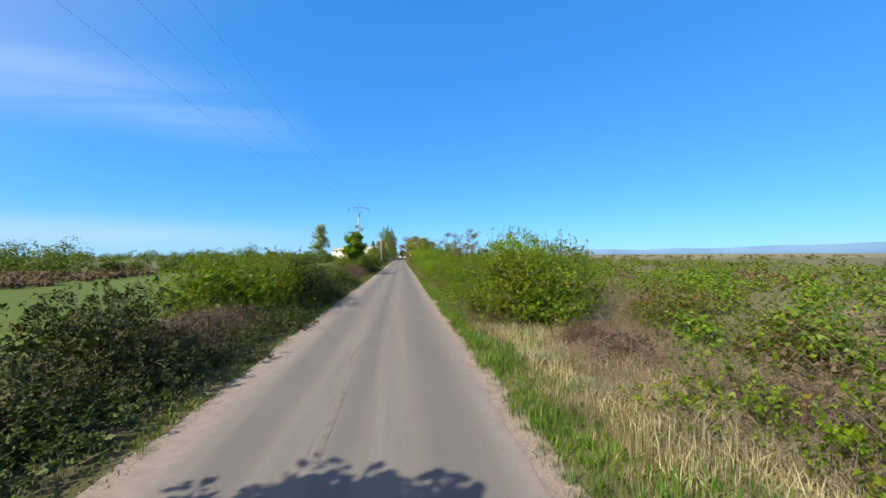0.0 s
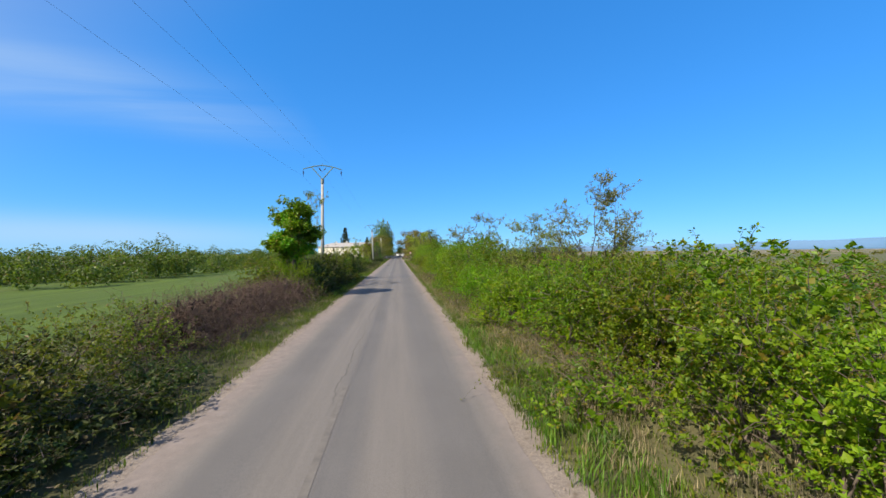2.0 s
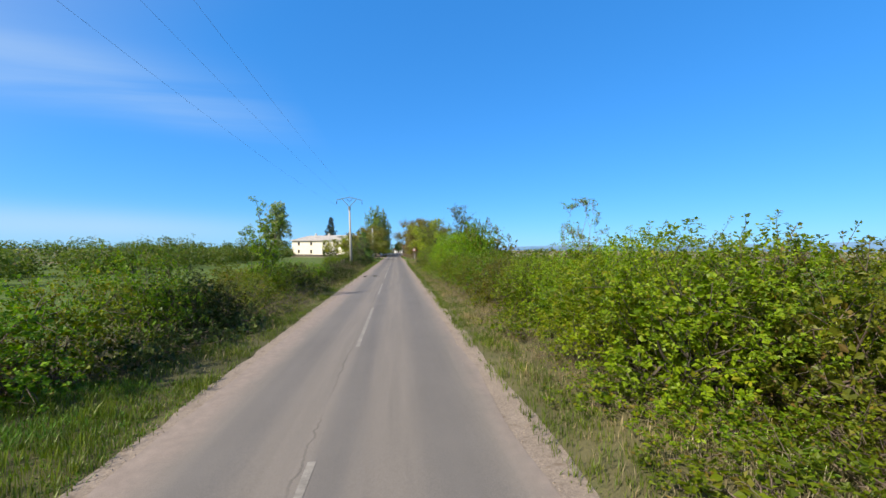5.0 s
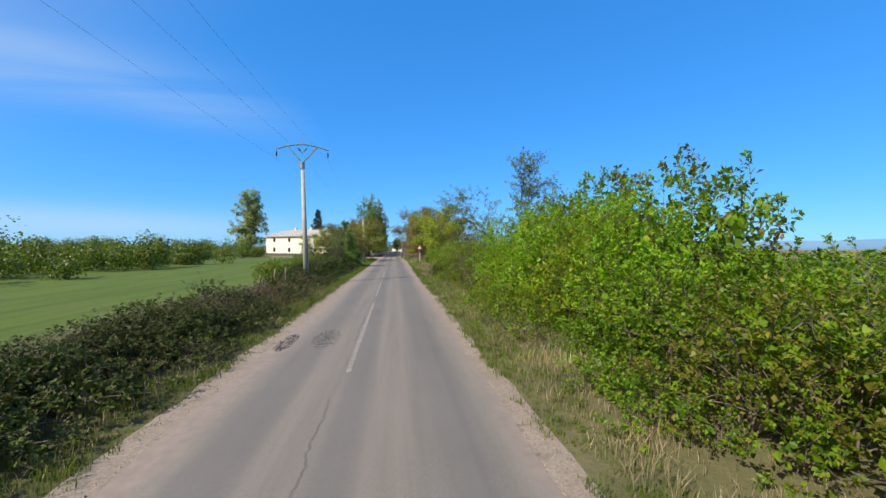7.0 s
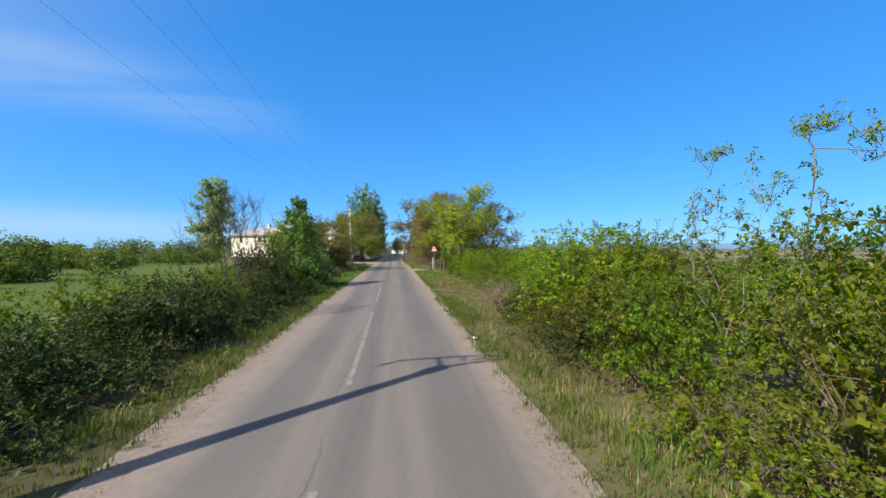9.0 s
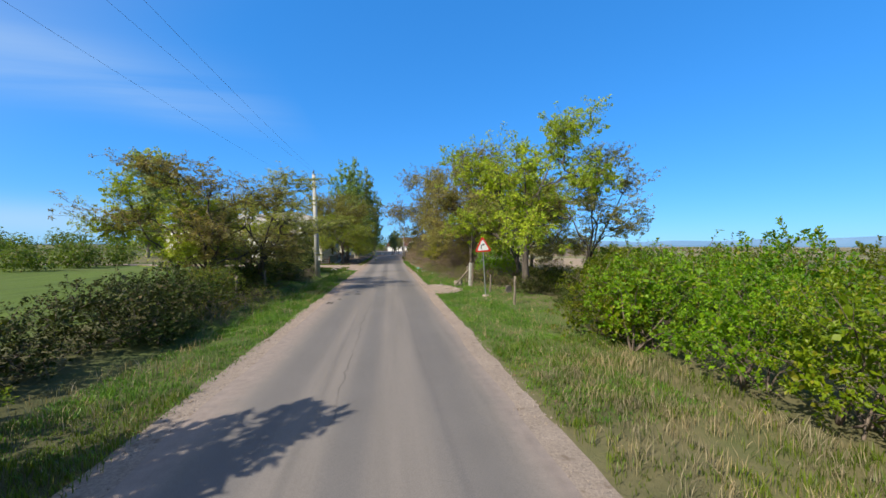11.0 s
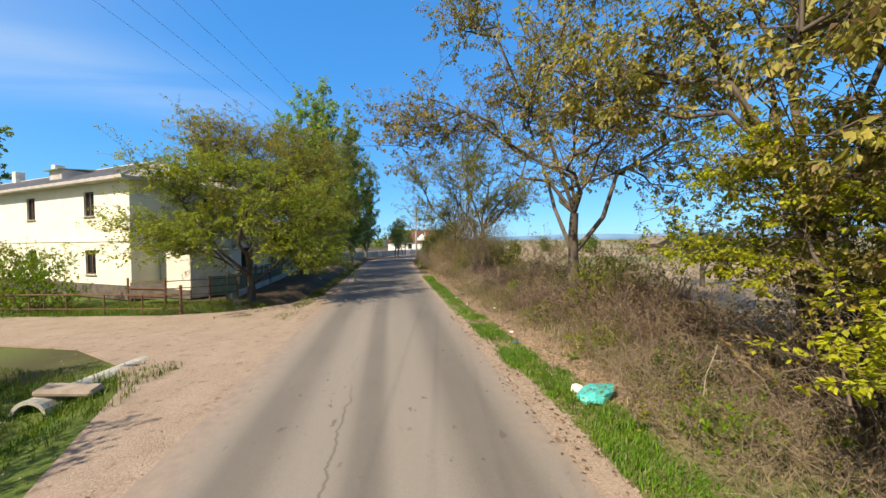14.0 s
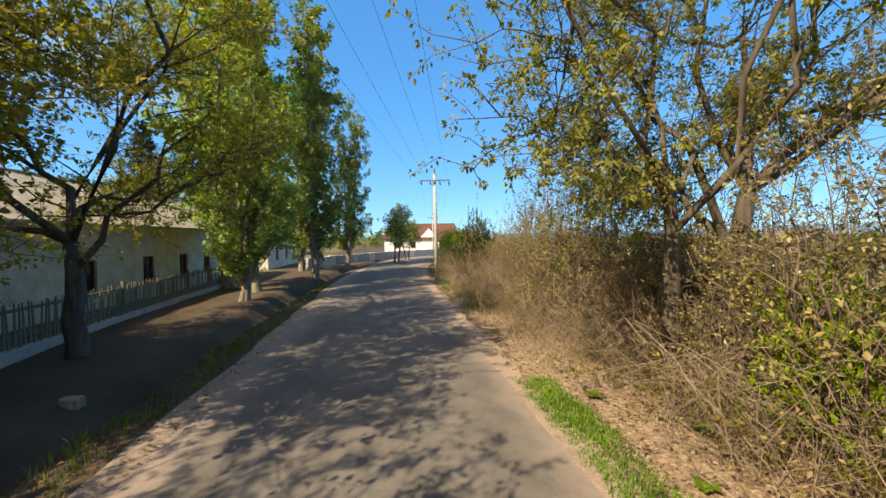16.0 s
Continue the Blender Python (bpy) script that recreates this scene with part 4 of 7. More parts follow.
belt = [(x, y, rs.uniform(1.5, 3.2), rs.uniform(2.0, 4.5)) for x, y in ((40, 262), (52, 262), (55, 250), (36, 275), (28, 290), (62, 300), (80, 280), (95, 300), (70, 255), (110, 270), (24, 262), (46, 300), (130, 290), (120, 240))]
far_wood("field_trees", belt, 0.4, 17, "loose group of trees round the farm building", LEAF_FAR, per=420)
belt = [(rs.uniform(24, 85), rs.uniform(-10, 185), rs.uniform(1.4, 3.2), rs.uniform(0.8, 2.0)) for _ in range(330)]
far_wood("middle_scrub", belt, 0.34, 16, "low green scrub on the open plain", LEAF_OLIVE, per=70)
belt = [(rs.uniform(8, 40), rs.uniform(-5, 172), rs.uniform(1.0, 2.0), rs.uniform(0.9, 2.1)) for _ in range(330)]
far_wood("scrub_belt", belt, 0.14, 13, "green and olive scrub covering the open land", LEAF_HEDGE, per=420)
belt = [(rs.uniform(8, 36), rs.uniform(-5, 150), rs.uniform(0.9, 2.0), rs.uniform(0.7, 1.5)) for _ in range(130)]
far_wood("dry_scrub", belt, 0.16, 14, "withered brown weeds and scrub", LEAF_DEAD, per=220)
belt = [(rs.uniform(-46, -34), rs.uniform(-20, 66), rs.uniform(1, 2.4), rs.uniform(0.6, 1.6)) for _ in range(110)]
far_wood("field_edge_weeds", belt, 0.3, 15, "dry brown weeds along the field edge", LEAF_DEAD, per=150)


# ---- hedges ----
HEDGE_LABELS = {"h": "dense hawthorn bush with fresh yellow green leaves", "b": "leafy bush with bright young green leaves", "o": "olive green bush with sparse small leaves",
                "d": "dark green shrub growing beside the road"}
PROTO = {
    "h": [make_bush(100 + k, 1.8, 2.7, 6600, 0.072, LEAF_HEDGE, shoots=11, lobes=9, core=760, name="hawthorn_bush", per=18, wide=0.68, label=HEDGE_LABELS["h"]) for k in range(3)],
    "b": [make_bush(200 + k, 1.7, 2.7, 6400, 0.078, LEAF_BRIGHT, shoots=7, lobes=8, core=640, per=16, wide=0.55, label=HEDGE_LABELS["b"]) for k in range(3)],
    "o": [make_bush(300 + k, 1.7, 2.6, 4000, 0.08, LEAF_OLIVE, shoots=14, lobes=9, core=420, per=14, reach=0.42, label=HEDGE_LABELS["o"], stems=26) for k in range(2)],
    "d": [make_bush(400 + k, 1.8, 2.2, 6000, 0.07, LEAF_DARK, shoots=6, lobes=9, core=950, per=18, wide=0.68, label=HEDGE_LABELS["d"]) for k in range(3)],
    "l": [make_bush(640 + k, 2.2, 4.5, 11000, 0.083, LEAF_LIME, BARK, core=1100, shoots=12, lobes=12, per=17, wide=0.58, reach=0.42, label="tall bush with yellow green leaves and dark stems", stems=24) for k in range(2)],
    "f": [make_bush(740 + k, 1.9, 2.8, 3000, 0.105, LEAF_HEDGE, core=420, shoots=8, lobes=9, per=14, wide=0.68, name="scrub_bush", label="hawthorn bush standing behind the hedge", stems=10) for k in range(2)],
    "p": [make_bush(750 + k, 1.9, 2.8, 2600, 0.10, LEAF_OLIVE, core=360, shoots=9, lobes=9, per=12, wide=0.65, reach=0.42, name="scrub_bush", label="olive green bush standing behind the hedge", stems=14) for k in range(2)],
    "t": [make_thicket(500 + k, 1.5, 1.7, 130, 300, LEAF_DEAD, "tangle of bare pale brown bramble canes", STRAW_CANE, mound=True, arch=0.8) for k in range(2)],
    "u": [make_bush(660 + k, 1.5, 4.2, 2300, 0.075, LEAF_BRUSH, TWIG, core=0, shoots=22, lobes=10, per=6, reach=0.75, twiggy=True, label="tall brown brush of bare twigs and few leaves", stems=60) for k in range(2)],
    "k": [make_bush(680 + k, 1.35, 0.95, 1500, 0.085, LEAF_DARK, TWIG, core=190, shoots=8, lobes=7, per=13, label="low dark green bramble at the road edge", name="bramble", stems=12) for k in range(2)],
    "j": [make_bush(670 + k, 1.2, 0.95, 1400, 0.08, LEAF_HEDGE, TWIG, core=120, shoots=9, lobes=7, per=11, reach=0.5, label="low green bramble growing over dry grass", name="bramble", stems=18) for k in range(2)],
    "n": [make_thicket(690 + k, 1.5, 2.0, 270, 420, LEAF_TWIGGY, "dense brown hedge of bare bramble twigs", CANE, 0.06, 0.85, "brown_hedge", True, 900) for k in range(2)],
    "g": [make_thicket(520 + k, 1.3, 1.0, 80, 1500, LEAF_OLIVE, "low bramble with green leaves and dry canes", size=0.055) for k in range(2)],
    "s": [make_tree(540 + k, 4.6, 0.9, 1.1, 2600, 0.062, LEAF_BRIGHT, BARK_PALE, 0.035, 7, 6, droop=0.1, twigs=6, wide=0.55, label="thin sapling with few young leaves", rise=0.4) for k in range(2)],
}
for group in PROTO.values():
    for ob in group:
        ob.location = (0, 0, -50)
USED = set()


def put(kind, x, y, s=1.0, sz=None, pick=None, turn=None):
    """Stand one plant of a kind on the ground; the first of each is the plant itself, the rest are copies."""
    group = PROTO[kind]
    ob = group[random.randrange(len(group)) if pick is None else pick]
    m = at(x, y, s, turn, sz, ground_z(x, y))
    if ob.name not in USED:
        USED.add(ob.name)
        ob.matrix_basis = m
        return ob
    return copy_thing(ob, m @ Matrix.Diagonal([1 / k for k in ob.scale] + [1]))


def hedge(kinds, y0, y1, x, step, height, dx=0.5, tall=0.13):
    """A row of bushes between y0 and y1."""
    y = y0
    while y < y1:
        kind = random.choice(kinds)
        base = {"l": 4.7, "f": 2.95, "p": 3.0, "h": 3.0, "b": 3.0, "o": 3.0, "d": 2.35, "t": 1.6, "g": 0.95, "s": 4.6, "u": 4.5, "k": 1.0, "j": 1.0, "n": 1.95}[kind]
        s = height / base * random.uniform(1 - tall, 1 + tall)
        put(kind, x + random.uniform(-dx, dx), y + random.uniform(-0.3, 0.3) * step, random.uniform(0.85, 1.15) * (0.45 + 0.55 * s), s)
        y += step * random.uniform(0.8, 1.2)


random.seed(12)
# right side
hedge("ttjn", 1.0, 13.0, 7.4, 1.2, 1.15, 1.0)
hedge("gtt", -2.0, 12.0, 5.7, 1.5, 0.7, 0.7)
put("j", 5.9, 5.6, 1.0, 0.9)
hedge("ptn", 2.0, 24.0, 10.8, 1.7, 1.9, 1.2)
for kind, x, y, s, sz in (("h", 5.4, 14.8, 1.15, 1.2), ("h", 6.7, 14.2, 1.1, 1.15), ("b", 6.0, 16.6, 1.2, 1.35), ("l", 7.0, 17.6, 0.85, 0.9), ("l", 6.6, 20.0, 0.8, 0.88), ("l", 7.6, 21.4, 0.9, 1.02), ("h", 8.2, 17.0, 1.2, 1.4), ("d", 4.6, 17.0, 0.6, 0.5)):
    put(kind, x, y, s, sz)
hedge("hhbh", 21.8, 44.0, 5.9, 1.95, 2.85, 0.45)
for x, y, k in ((4.7, 18.2, 1.1), (4.5, 19.6, 0.95), (4.7, 21.2, 1.0), (4.5, 23.2, 0.9), (4.8, 25.6, 1.25), (5.1, 27.2, 1.4), (4.7, 28.8, 1.2)):
    put("j", x, y, 1.1, k)
hedge("ffp", 22.0, 44.0, 8.6, 2.3, 2.9, 0.6)
hedge("hhb", 44.0, 60.0, 5.3, 1.9, 2.7, 0.4)
hedge("blh", 59.0, 71.0, 5.9, 1.9, 3.7, 0.3)
hedge("ffp", 44.0, 62.0, 8.8, 2.3, 3.1, 0.6)
hedge("ffp", 62.0, 72.0, 8.9, 2.1, 4.2, 0.5)
hedge("jg", 14.5, 73.0, 4.25, 2.4, 0.75, 0.25)
for x, y, s in ((5.6, 73.8, 0.62), (6.4, 75.6, 0.55), (7.6, 79.0, 0.6)):
    put("b", x, y, s, s)
hedge("og", 74.0, 83.0, 6.9, 1.9, 1.4, 0.8)
for kind, x, y, k, kz in (("o", 7.6, 80.8, 1.1, 1.2), ("h", 8.8, 82.6, 1.15, 1.25), ("l", 9.2, 80.6, 0.8, 0.74), ("o", 7.3, 82.8, 1.0, 1.1)):
    put(kind, x, y, k, kz)
for x, y, k in ((4.6, 79.2, 0.5), (5.4, 80.6, 0.6), (4.7, 82.0, 0.55), (6.3, 79.4, 0.8), (6.0, 77.6, 0.6)):
    put("j", x, y, 1.0, k)
hedge("pft", 74.0, 84.0, 9.2, 2.2, 1.9, 0.8)
hedge("bhl", 82.0, 90.0, 6.0, 1.8, 3.4, 0.4, 0.2)
for x, y, k in ((8.0, 84.0, 0.78), (8.6, 86.8, 0.8), (8.2, 89.4, 0.74)):
    put("l", x, y, k, k)
hedge("hho", 90.0, 112.0, 6.0, 1.95, 2.7, 0.45)
hedge("ffp", 84.0, 112.0, 9.0, 2.2, 2.8, 0.7)
hedge("jgg", 84.0, 140.0, 4.7, 2.8, 0.75, 0.4)
hedge("l", 112.5, 124.5, 7.0, 2.2, 4.9, 0.3, 0.1)
hedge("hg", 112.0, 124.0, 5.4, 2.6, 1.1, 0.3)
hedge("fpf", 113.0, 128.0, 9.6, 2.1, 5.8, 0.6)
hedge("oot", 124.5, 129.0, 6.6, 1.7, 2.6, 0.4)
hedge("hho", 129.0, 138.0, 5.9, 1.9, 2.9, 0.4)
for x, y, s in ((6.8, 140.2, 0.86), (7.8, 142.6, 0.88), (8.0, 140.8, 0.84)):
    put("l", x, y, 1.15, s)
for y in (114.4, 116.5, 118.4, 120.6):
    put("j", 4.95, y, 1.05, 1.15)
hedge("od", 137.5, 143.0, 5.3, 1.8, 1.6, 0.3)
hedge("ffp", 128.0, 143.0, 8.8, 2.1, 3.3, 0.6)
hedge("to", 143.5, 151.0, 6.6, 1.9, 1.7, 0.6)
hedge("hbh", 146.0, 167.5, 7.6, 2.0, 3.0, 0.6)
hedge("ffp", 145.0, 170.0, 10.4, 2.2, 3.2, 0.8)
# left side
hedge("d", -3.0, 6.2, -5.7, 1.6, 1.6, 0.4)
put("d", -5.6, 8.4, 1.0, 1.08)
put("d", -6.2, 9.4, 0.8, 0.9)
hedge("dn", 10.8, 16.0, -5.7, 1.5, 1.45, 0.3)
hedge("k", -3.0, 37.0, -4.9, 1.9, 0.8, 0.2)
# dark row added over the grass strip to stand in for hedge shade
hedge("k", -3.0, 40.0, -4.2, 1.35, 0.65, 0.2)
for kind, x, y, s, sz in (("h", -5.9, 17.6, 1.1, 1.1), ("h", -5.4, 20.0, 1.1, 1.15), ("d", -4.9, 21.4, 0.9, 1.3), ("d", -5.2, 23.2, 1.1, 1.35), ("d", -5.3, 25.2, 1.1, 1.2), ("h", -7.8, 19.8, 1.1, 1.1)):
    put(kind, x, y, s, sz)
hedge("f", 16.5, 26.0, -7.7, 1.9, 3.0, 0.4)
hedge("dho", 24.5, 42.0, -5.8, 1.8, 2.0, 0.35)
hedge("fp", 24.0, 37.0, -8.4, 2.4, 1.9, 0.6)
hedge("n", 42.4, 53.6, -6.1, 1.25, 2.0, 0.3, 0.07)
hedge("g", 38.0, 53.0, -5.0, 2.2, 0.6, 0.2)
hedge("k", 54.0, 75.0, -4.7, 1.9, 0.9, 0.2)
hedge("dod", 55.0, 63.0, -5.5, 1.75, 2.9, 0.35)
hedge("oho", 63.0, 68.0, -5.5, 1.6, 3.3, 0.3)
hedge("h", 68.0, 72.4, -5.5, 1.7, 3.4, 0.3)
hedge("d", 72.4, 74.6, -5.4, 1.6, 3.1, 0.2)
hedge("pf", 55.0, 75.0, -8.2, 2.0, 2.9, 0.5)
hedge("n", 79.6, 83.4, -7.4, 1.3, 1.7, 0.3)
hedge("hd", 83.0, 90.0, -6.4, 1.8, 2.7, 0.35)
hedge("doh", 90.0, 109.0, -6.0, 1.9, 2.0, 0.45)
hedge("pf", 91.0, 110.0, -8.8, 2.4, 1.9, 0.7)
hedge("dnd", 107.0, 121.0, -6.4, 1.7, 1.35, 0.4)
hedge("nkn", 121.0, 131.0, -5.7, 1.5, 1.1, 0.5)
hedge("kkg", 85.0, 131.0, -4.95, 1.9, 0.75, 0.3)
hedge("k", 109.0, 122.0, -5.9, 1.7, 0.85, 0.3)
hedge("k", 131.0, 160.0, -5.2, 1.9, 0.8, 0.3)
for x, y, k in ((-5.6, 113.0, 0.6), (-5.7, 115.0, 0.6), (-6.8, 150.5, 1.5), (-7.0, 152.4, 1.4)):
    put("d", x, y, 0.9, k)
hedge("d", 131.0, 140.0, -6.4, 1.75, 1.75, 0.4)
hedge("doh", 140.0, 160.0, -6.5, 1.85, 2.0, 0.5)
hedge("pf", 134.0, 160.0, -9.4, 2.4, 2.1, 0.8)
hedge("do", 160.0, 176.0, -7.6, 2.0, 1.9, 0.6)
# village end: tangled verges
hedge("u", 190.5, 197.5, 6.9, 1.3, 3.6, 0.6, 0.25)
hedge("u", 197.5, 202.0, 6.9, 1.3, 1.9, 0.6, 0.25)
hedge("tg", 186.0, 200.0, 5.7, 1.5, 0.9, 0.4)
hedge("uo", 171.0, 182.0, 12.4, 1.7, 1.9, 0.8)
hedge("u", 191.5, 198.5, 9.2, 1.8, 4.4, 0.7, 0.2)
hedge("u", 217.5, 234.0, 6.2, 1.2, 3.9, 0.7, 0.28)
hedge("tt", 193.0, 203.0, 6.5, 1.45, 1.6, 0.6)
hedge("tnt", 200.0, 210.0, 6.9, 1.1, 1.7, 0.5)
hedge("n", 200.4, 206.0, 7.2, 1.3, 1.9, 0.4)
hedge("n", 203.6, 208.8, 6.1, 1.15, 1.2, 0.3)
hedge("u", 203.0, 211.0, 8.2, 1.6, 2.3, 0.4, 0.3)
hedge("t", 209.5, 218.0, 6.7, 0.8, 1.2, 0.7)
hedge("t", 211.0, 217.5, 5.7, 0.9, 0.85, 0.4)
hedge("n", 210.0, 219.0, 7.9, 1.2, 1.0, 0.5)
hedge("n", 214.5, 223.0, 6.7, 1.2, 1.4, 0.4)
hedge("t", 218.0, 236.0, 6.3, 1.3, 1.7, 0.6)
hedge("ttg", 196.0, 236.0, 5.1, 1.7, 0.9, 0.4)
hedge("tt", 195.0, 212.0, 7.8, 1.5, 1.2, 0.5)
hedge("ut", 225.0, 246.0, 5.9, 1.75, 2.8, 0.4)
hedge("up", 224.0, 262.0, 8.6, 2.1, 3.2, 0.7)
hedge("t", 218.0, 232.0, 6.0, 1.3, 2.2, 0.9)
hedge("tp", 218.0, 234.0, 8.0, 1.4, 3.0, 0.6)
put("d", 5.5, 237.5, 0.9, 1.9)
put("d", 6.2, 240.0, 1.0, 2.0)
put("d", 6.8, 243.5, 1.0, 1.8)
hedge("u", 219.0, 227.0, 7.8, 1.5, 4.4, 0.5, 0.2)
put("b", 5.9, 209.0, 0.35, 0.4)
put("o", 6.6, 203.4, 0.7, 0.95)
for kind, x, y, k, kz in (("d", 7.4, 206.6, 0.8, 0.8), ("d", 8.4, 208.4, 0.8, 0.75), ("h", 8.8, 205.6, 0.7, 0.8), ("d", 7.0, 209.8, 0.65, 0.6), ("d", 6.5, 208.5, 0.55, 0.5), ("d", 7.7, 211.0, 0.8, 0.75), ("n", 6.9, 210.7, 0.8, 0.6), ("o", 8.0, 203.2, 0.8, 0.8)):
    put(kind, x, y, k, kz)
put("u", 6.7, 207.8, 0.8, 0.72)
put("u", 7.6, 209.6, 0.8, 0.66)
put("u", 6.3, 210.0, 0.55, 0.45)
put("j", 4.5, 196.8, 0.5, 0.6)
put("j", 5.0, 200.6, 0.6, 0.7)
put("j", 5.2, 204.4, 0.6, 0.6)
put("k", 5.6, 198.6, 0.6, 0.8)
put("g", 4.9, 206.8, 0.6, 0.5)
put("g", 5.1, 211.0, 0.6, 0.5)
put("b", 5.6, 218.9, 0.55, 0.92)
for y in (244, 247, 250, 254):
    put("b", road_x(y) + 5.4, y, 1.1, 1.35)
# undergrowth below the village trees
hedge("p", 186.5, 197.0, 14.0, 2.0, 1.5, 1.6)
hedge("fp", 166.0, 183.0, 15.5, 2.0, 2.8, 1.2)
hedge("pf", 168.0, 184.0, 20.0, 2.4, 3.0, 1.5)
# dark plants added here to imitate the shaded ground behind the fence
hedge("kgd", 165.0, 182.0, 9.2, 1.5, 0.9, 1.0)
hedge("dk", 166.0, 182.0, 11.6, 1.6, 1.3, 0.8)
hedge("gk", 182.0, 190.0, 8.0, 1.7, 0.7, 0.6)
hedge("do", 177.0, 183.0, 10.6, 1.9, 1.3, 0.8)
hedge("tg", 182.0, 194.0, 7.4, 1.7, 1.3, 0.5)
hedge("do", 172.0, 188.0, -8.4, 1.9, 1.8, 0.8)
hedge("dg", 166.0, 176.0, -6.6, 1.9, 0.9, 0.4)
put("b", 8.5, 185.4, 0.8, 1.2)
put("b", 10.0, 184.9, 0.85, 1.4)
# single shrubs by the lane and the house
for kind, x, y, s, sz in (("d", -8.7, 194.6, 1.0, 1.95), ("o", -8.2, 195.8, 1.0, 1.75), ("h", -9.6, 196.4, 1.0, 1.4), ("d", -9.0, 191.6, 0.8, 1.0), ("h", -14.9, 210.9, 0.8, 1.05), ("h", -16.9, 211.5, 0.95, 1.1), ("d", -8.4, 193.2, 0.9, 1.2), ("d", -22.0, 213.6, 1.0, 1.7), ("d", -24.5, 214.6, 1.0, 1.9), ("d", -9.2, 186.5, 0.9, 0.9)):
    put(kind, x, y, s, sz)
for x, y, s in ((-6.6, 61.4, 1.6), (-7.4, 62.2, 1.4), (-6.9, 64.5, 0.95), (-6.4, 62.0, 0.8), (9.0, 63.0, 0.95), (8.3, 89.5, 1.0), (9.2, 92.5, 1.05), (7.9, 134.5, 1.05), (8.4, 137.0, 1.1)):
    put("s", x, y, s)


for kind, x, y, k, kz in (("t", -6.8, 189.3, 0.45, 0.7), ("t", -7.3, 188.0, 0.7, 0.55), ("g", -6.7, 186.9, 0.7, 0.7), ("o", -7.9, 186.6, 0.5, 0.45), ("k", -7.0, 185.5, 0.7, 0.7), ("t", -6.4, 185.0, 0.5, 0.4)):
    put(kind, x, y, k, kz)


# ---- trees ----
def stand(ob, x, y, s=1.0, sz=None, turn=0):
    ob.matrix_basis = at(x, y, s, turn, sz, ground_z(x, y))
    return ob


def again(ob, x, y, s=1.0, sz=None, turn=0):
    return copy_thing(ob, at(x, y, s, turn, sz, ground_z(x, y)) @ Matrix.Diagonal([1 / k for k in ob.scale] + [1]))


hawthorn = stand(make_tree(21, 7.0, 1.6, 3.0, 15000, 0.085, LEAF_ACACIA, BARK, 0.11, 11, 8, bottom=0.2, droop=0.1, twigs=7, wide=0.6, crook=0.28, label="sparse wild tree with small green leaves"), 9.9, 75.0, 1.05, 1.0)
thorn = stand(make_tree(29, 5.7, 1.3, 2.0, 10500, 0.075, LEAF_ACACIA, BARK, 0.07, 15, 8, bottom=0.22, droop=0.1, twigs=7, wide=0.6, label="small thorny tree with fine green leaves"), 8.9, 45.5)
again(thorn, 7.6, 48.9, 0.85, 0.8, 120)
again(thorn, 9.6, 52.8, 0.95, 0.76, 20)
put("h", 6.9, 50.4, 1.05, 1.0)
put("h", 7.9, 51.6, 1.05, 1.05)
put("j", 5.2, 49.4, 1.1, 1.1)
stand(make_tree(27, 6.8, 1.2, 3.4, 16000, 0.082, LEAF_OLIVE, BARK, 0.10, 14, 10, bottom=0.1, droop=0.1, twigs=8, crook=0.32, wide=0.6, label="thin wild tree with twisting grey branches"), 7.9, 128.0, 1.25, 1.22)
maple = stand(make_tree(22, 7.0, 3.3, 1.25, 12500, 0.15, LEAF_MAPLE, BARK, 0.07, 18, 7, bottom=0.32, droop=0.35, twigs=7, wide=0.7, twig=1.5, rise=0.2, label="young tree with dense bright green leaves"), -6.0, 55.3, 1.15, 0.88)
again(maple, -6.2, 55.8, 0.95, 0.82, 160)
put("b", -5.6, 54.6, 0.6, 0.95)
put("b", -6.4, 55.8, 0.5, 1.15)
again(maple, -5.5, -0.4, 1.45, 0.95, 80)
stand(make_tree(23, 5.4, 0.8, 0.85, 5200, 0.10, LEAF_BRIGHT, BARK, 0.05, 16, 6, bottom=0.08, twigs=6, wide=0.6, rise=0.5, twig=1.3, label="slim young tree with bright leaves"), -6.8, 97.0)
stand(make_tree(24, 5.5, 0.4, 1.9, 40, 0.05, LEAF_DEAD, BARK, 0.055, 16, 7, bottom=0.5, droop=-1.0, twigs=5, crook=0.1, rise=0.5, label="bare dead tree with grey branches"), -5.7, 144.4, 0.85, 0.85)
stand(make_spruce(25, 6.7, 2.3, 6500, 0.26, "young green conifer beside the hedge", LEAF_CONIFER), -6.4, 157.0)
stand(make_tree(26, 4.6, 1.0, 2.0, 2600, 0.14, LEAF_DARK, BARK, 0.1, 8, 6, label="small dark green tree by the field"), -14.0, 9.5)
walnut = stand(make_tree(31, 8.8, 2.2, 4.3, 36000, 0.13, LEAF_GOLD, BARK, 0.17, 18, 10, bottom=0.2, droop=0.6, twigs=8, wide=0.55, label="walnut tree with yellow green young leaves"), 9.3, 178.4, 1.3, 1.2, 40)
bronze = stand(make_tree(32, 11.5, 2.4, 4.6, 34000, 0.117, LEAF_BRONZE, BARK, 0.19, 20, 11, bottom=0.13, droop=0.6, twigs=8, wide=0.6, label="walnut tree with bronze young leaves"), 8.2, 190.5)
again(bronze, 7.6, 198.0, 1.0, 1.1, 130)
again(bronze, 9.2, 194.2, 0.95, 1.05, 300)
again(bronze, 11.8, 196.5, 0.9, 0.9, 20)
again(bronze, 12.8, 190.6, 0.75, 0.74, 100)
again(bronze, 10.5, 183.5, 0.8, 0.8, 250)
again(bronze, 13.5, 178.0, 0.85, 0.75, 330)
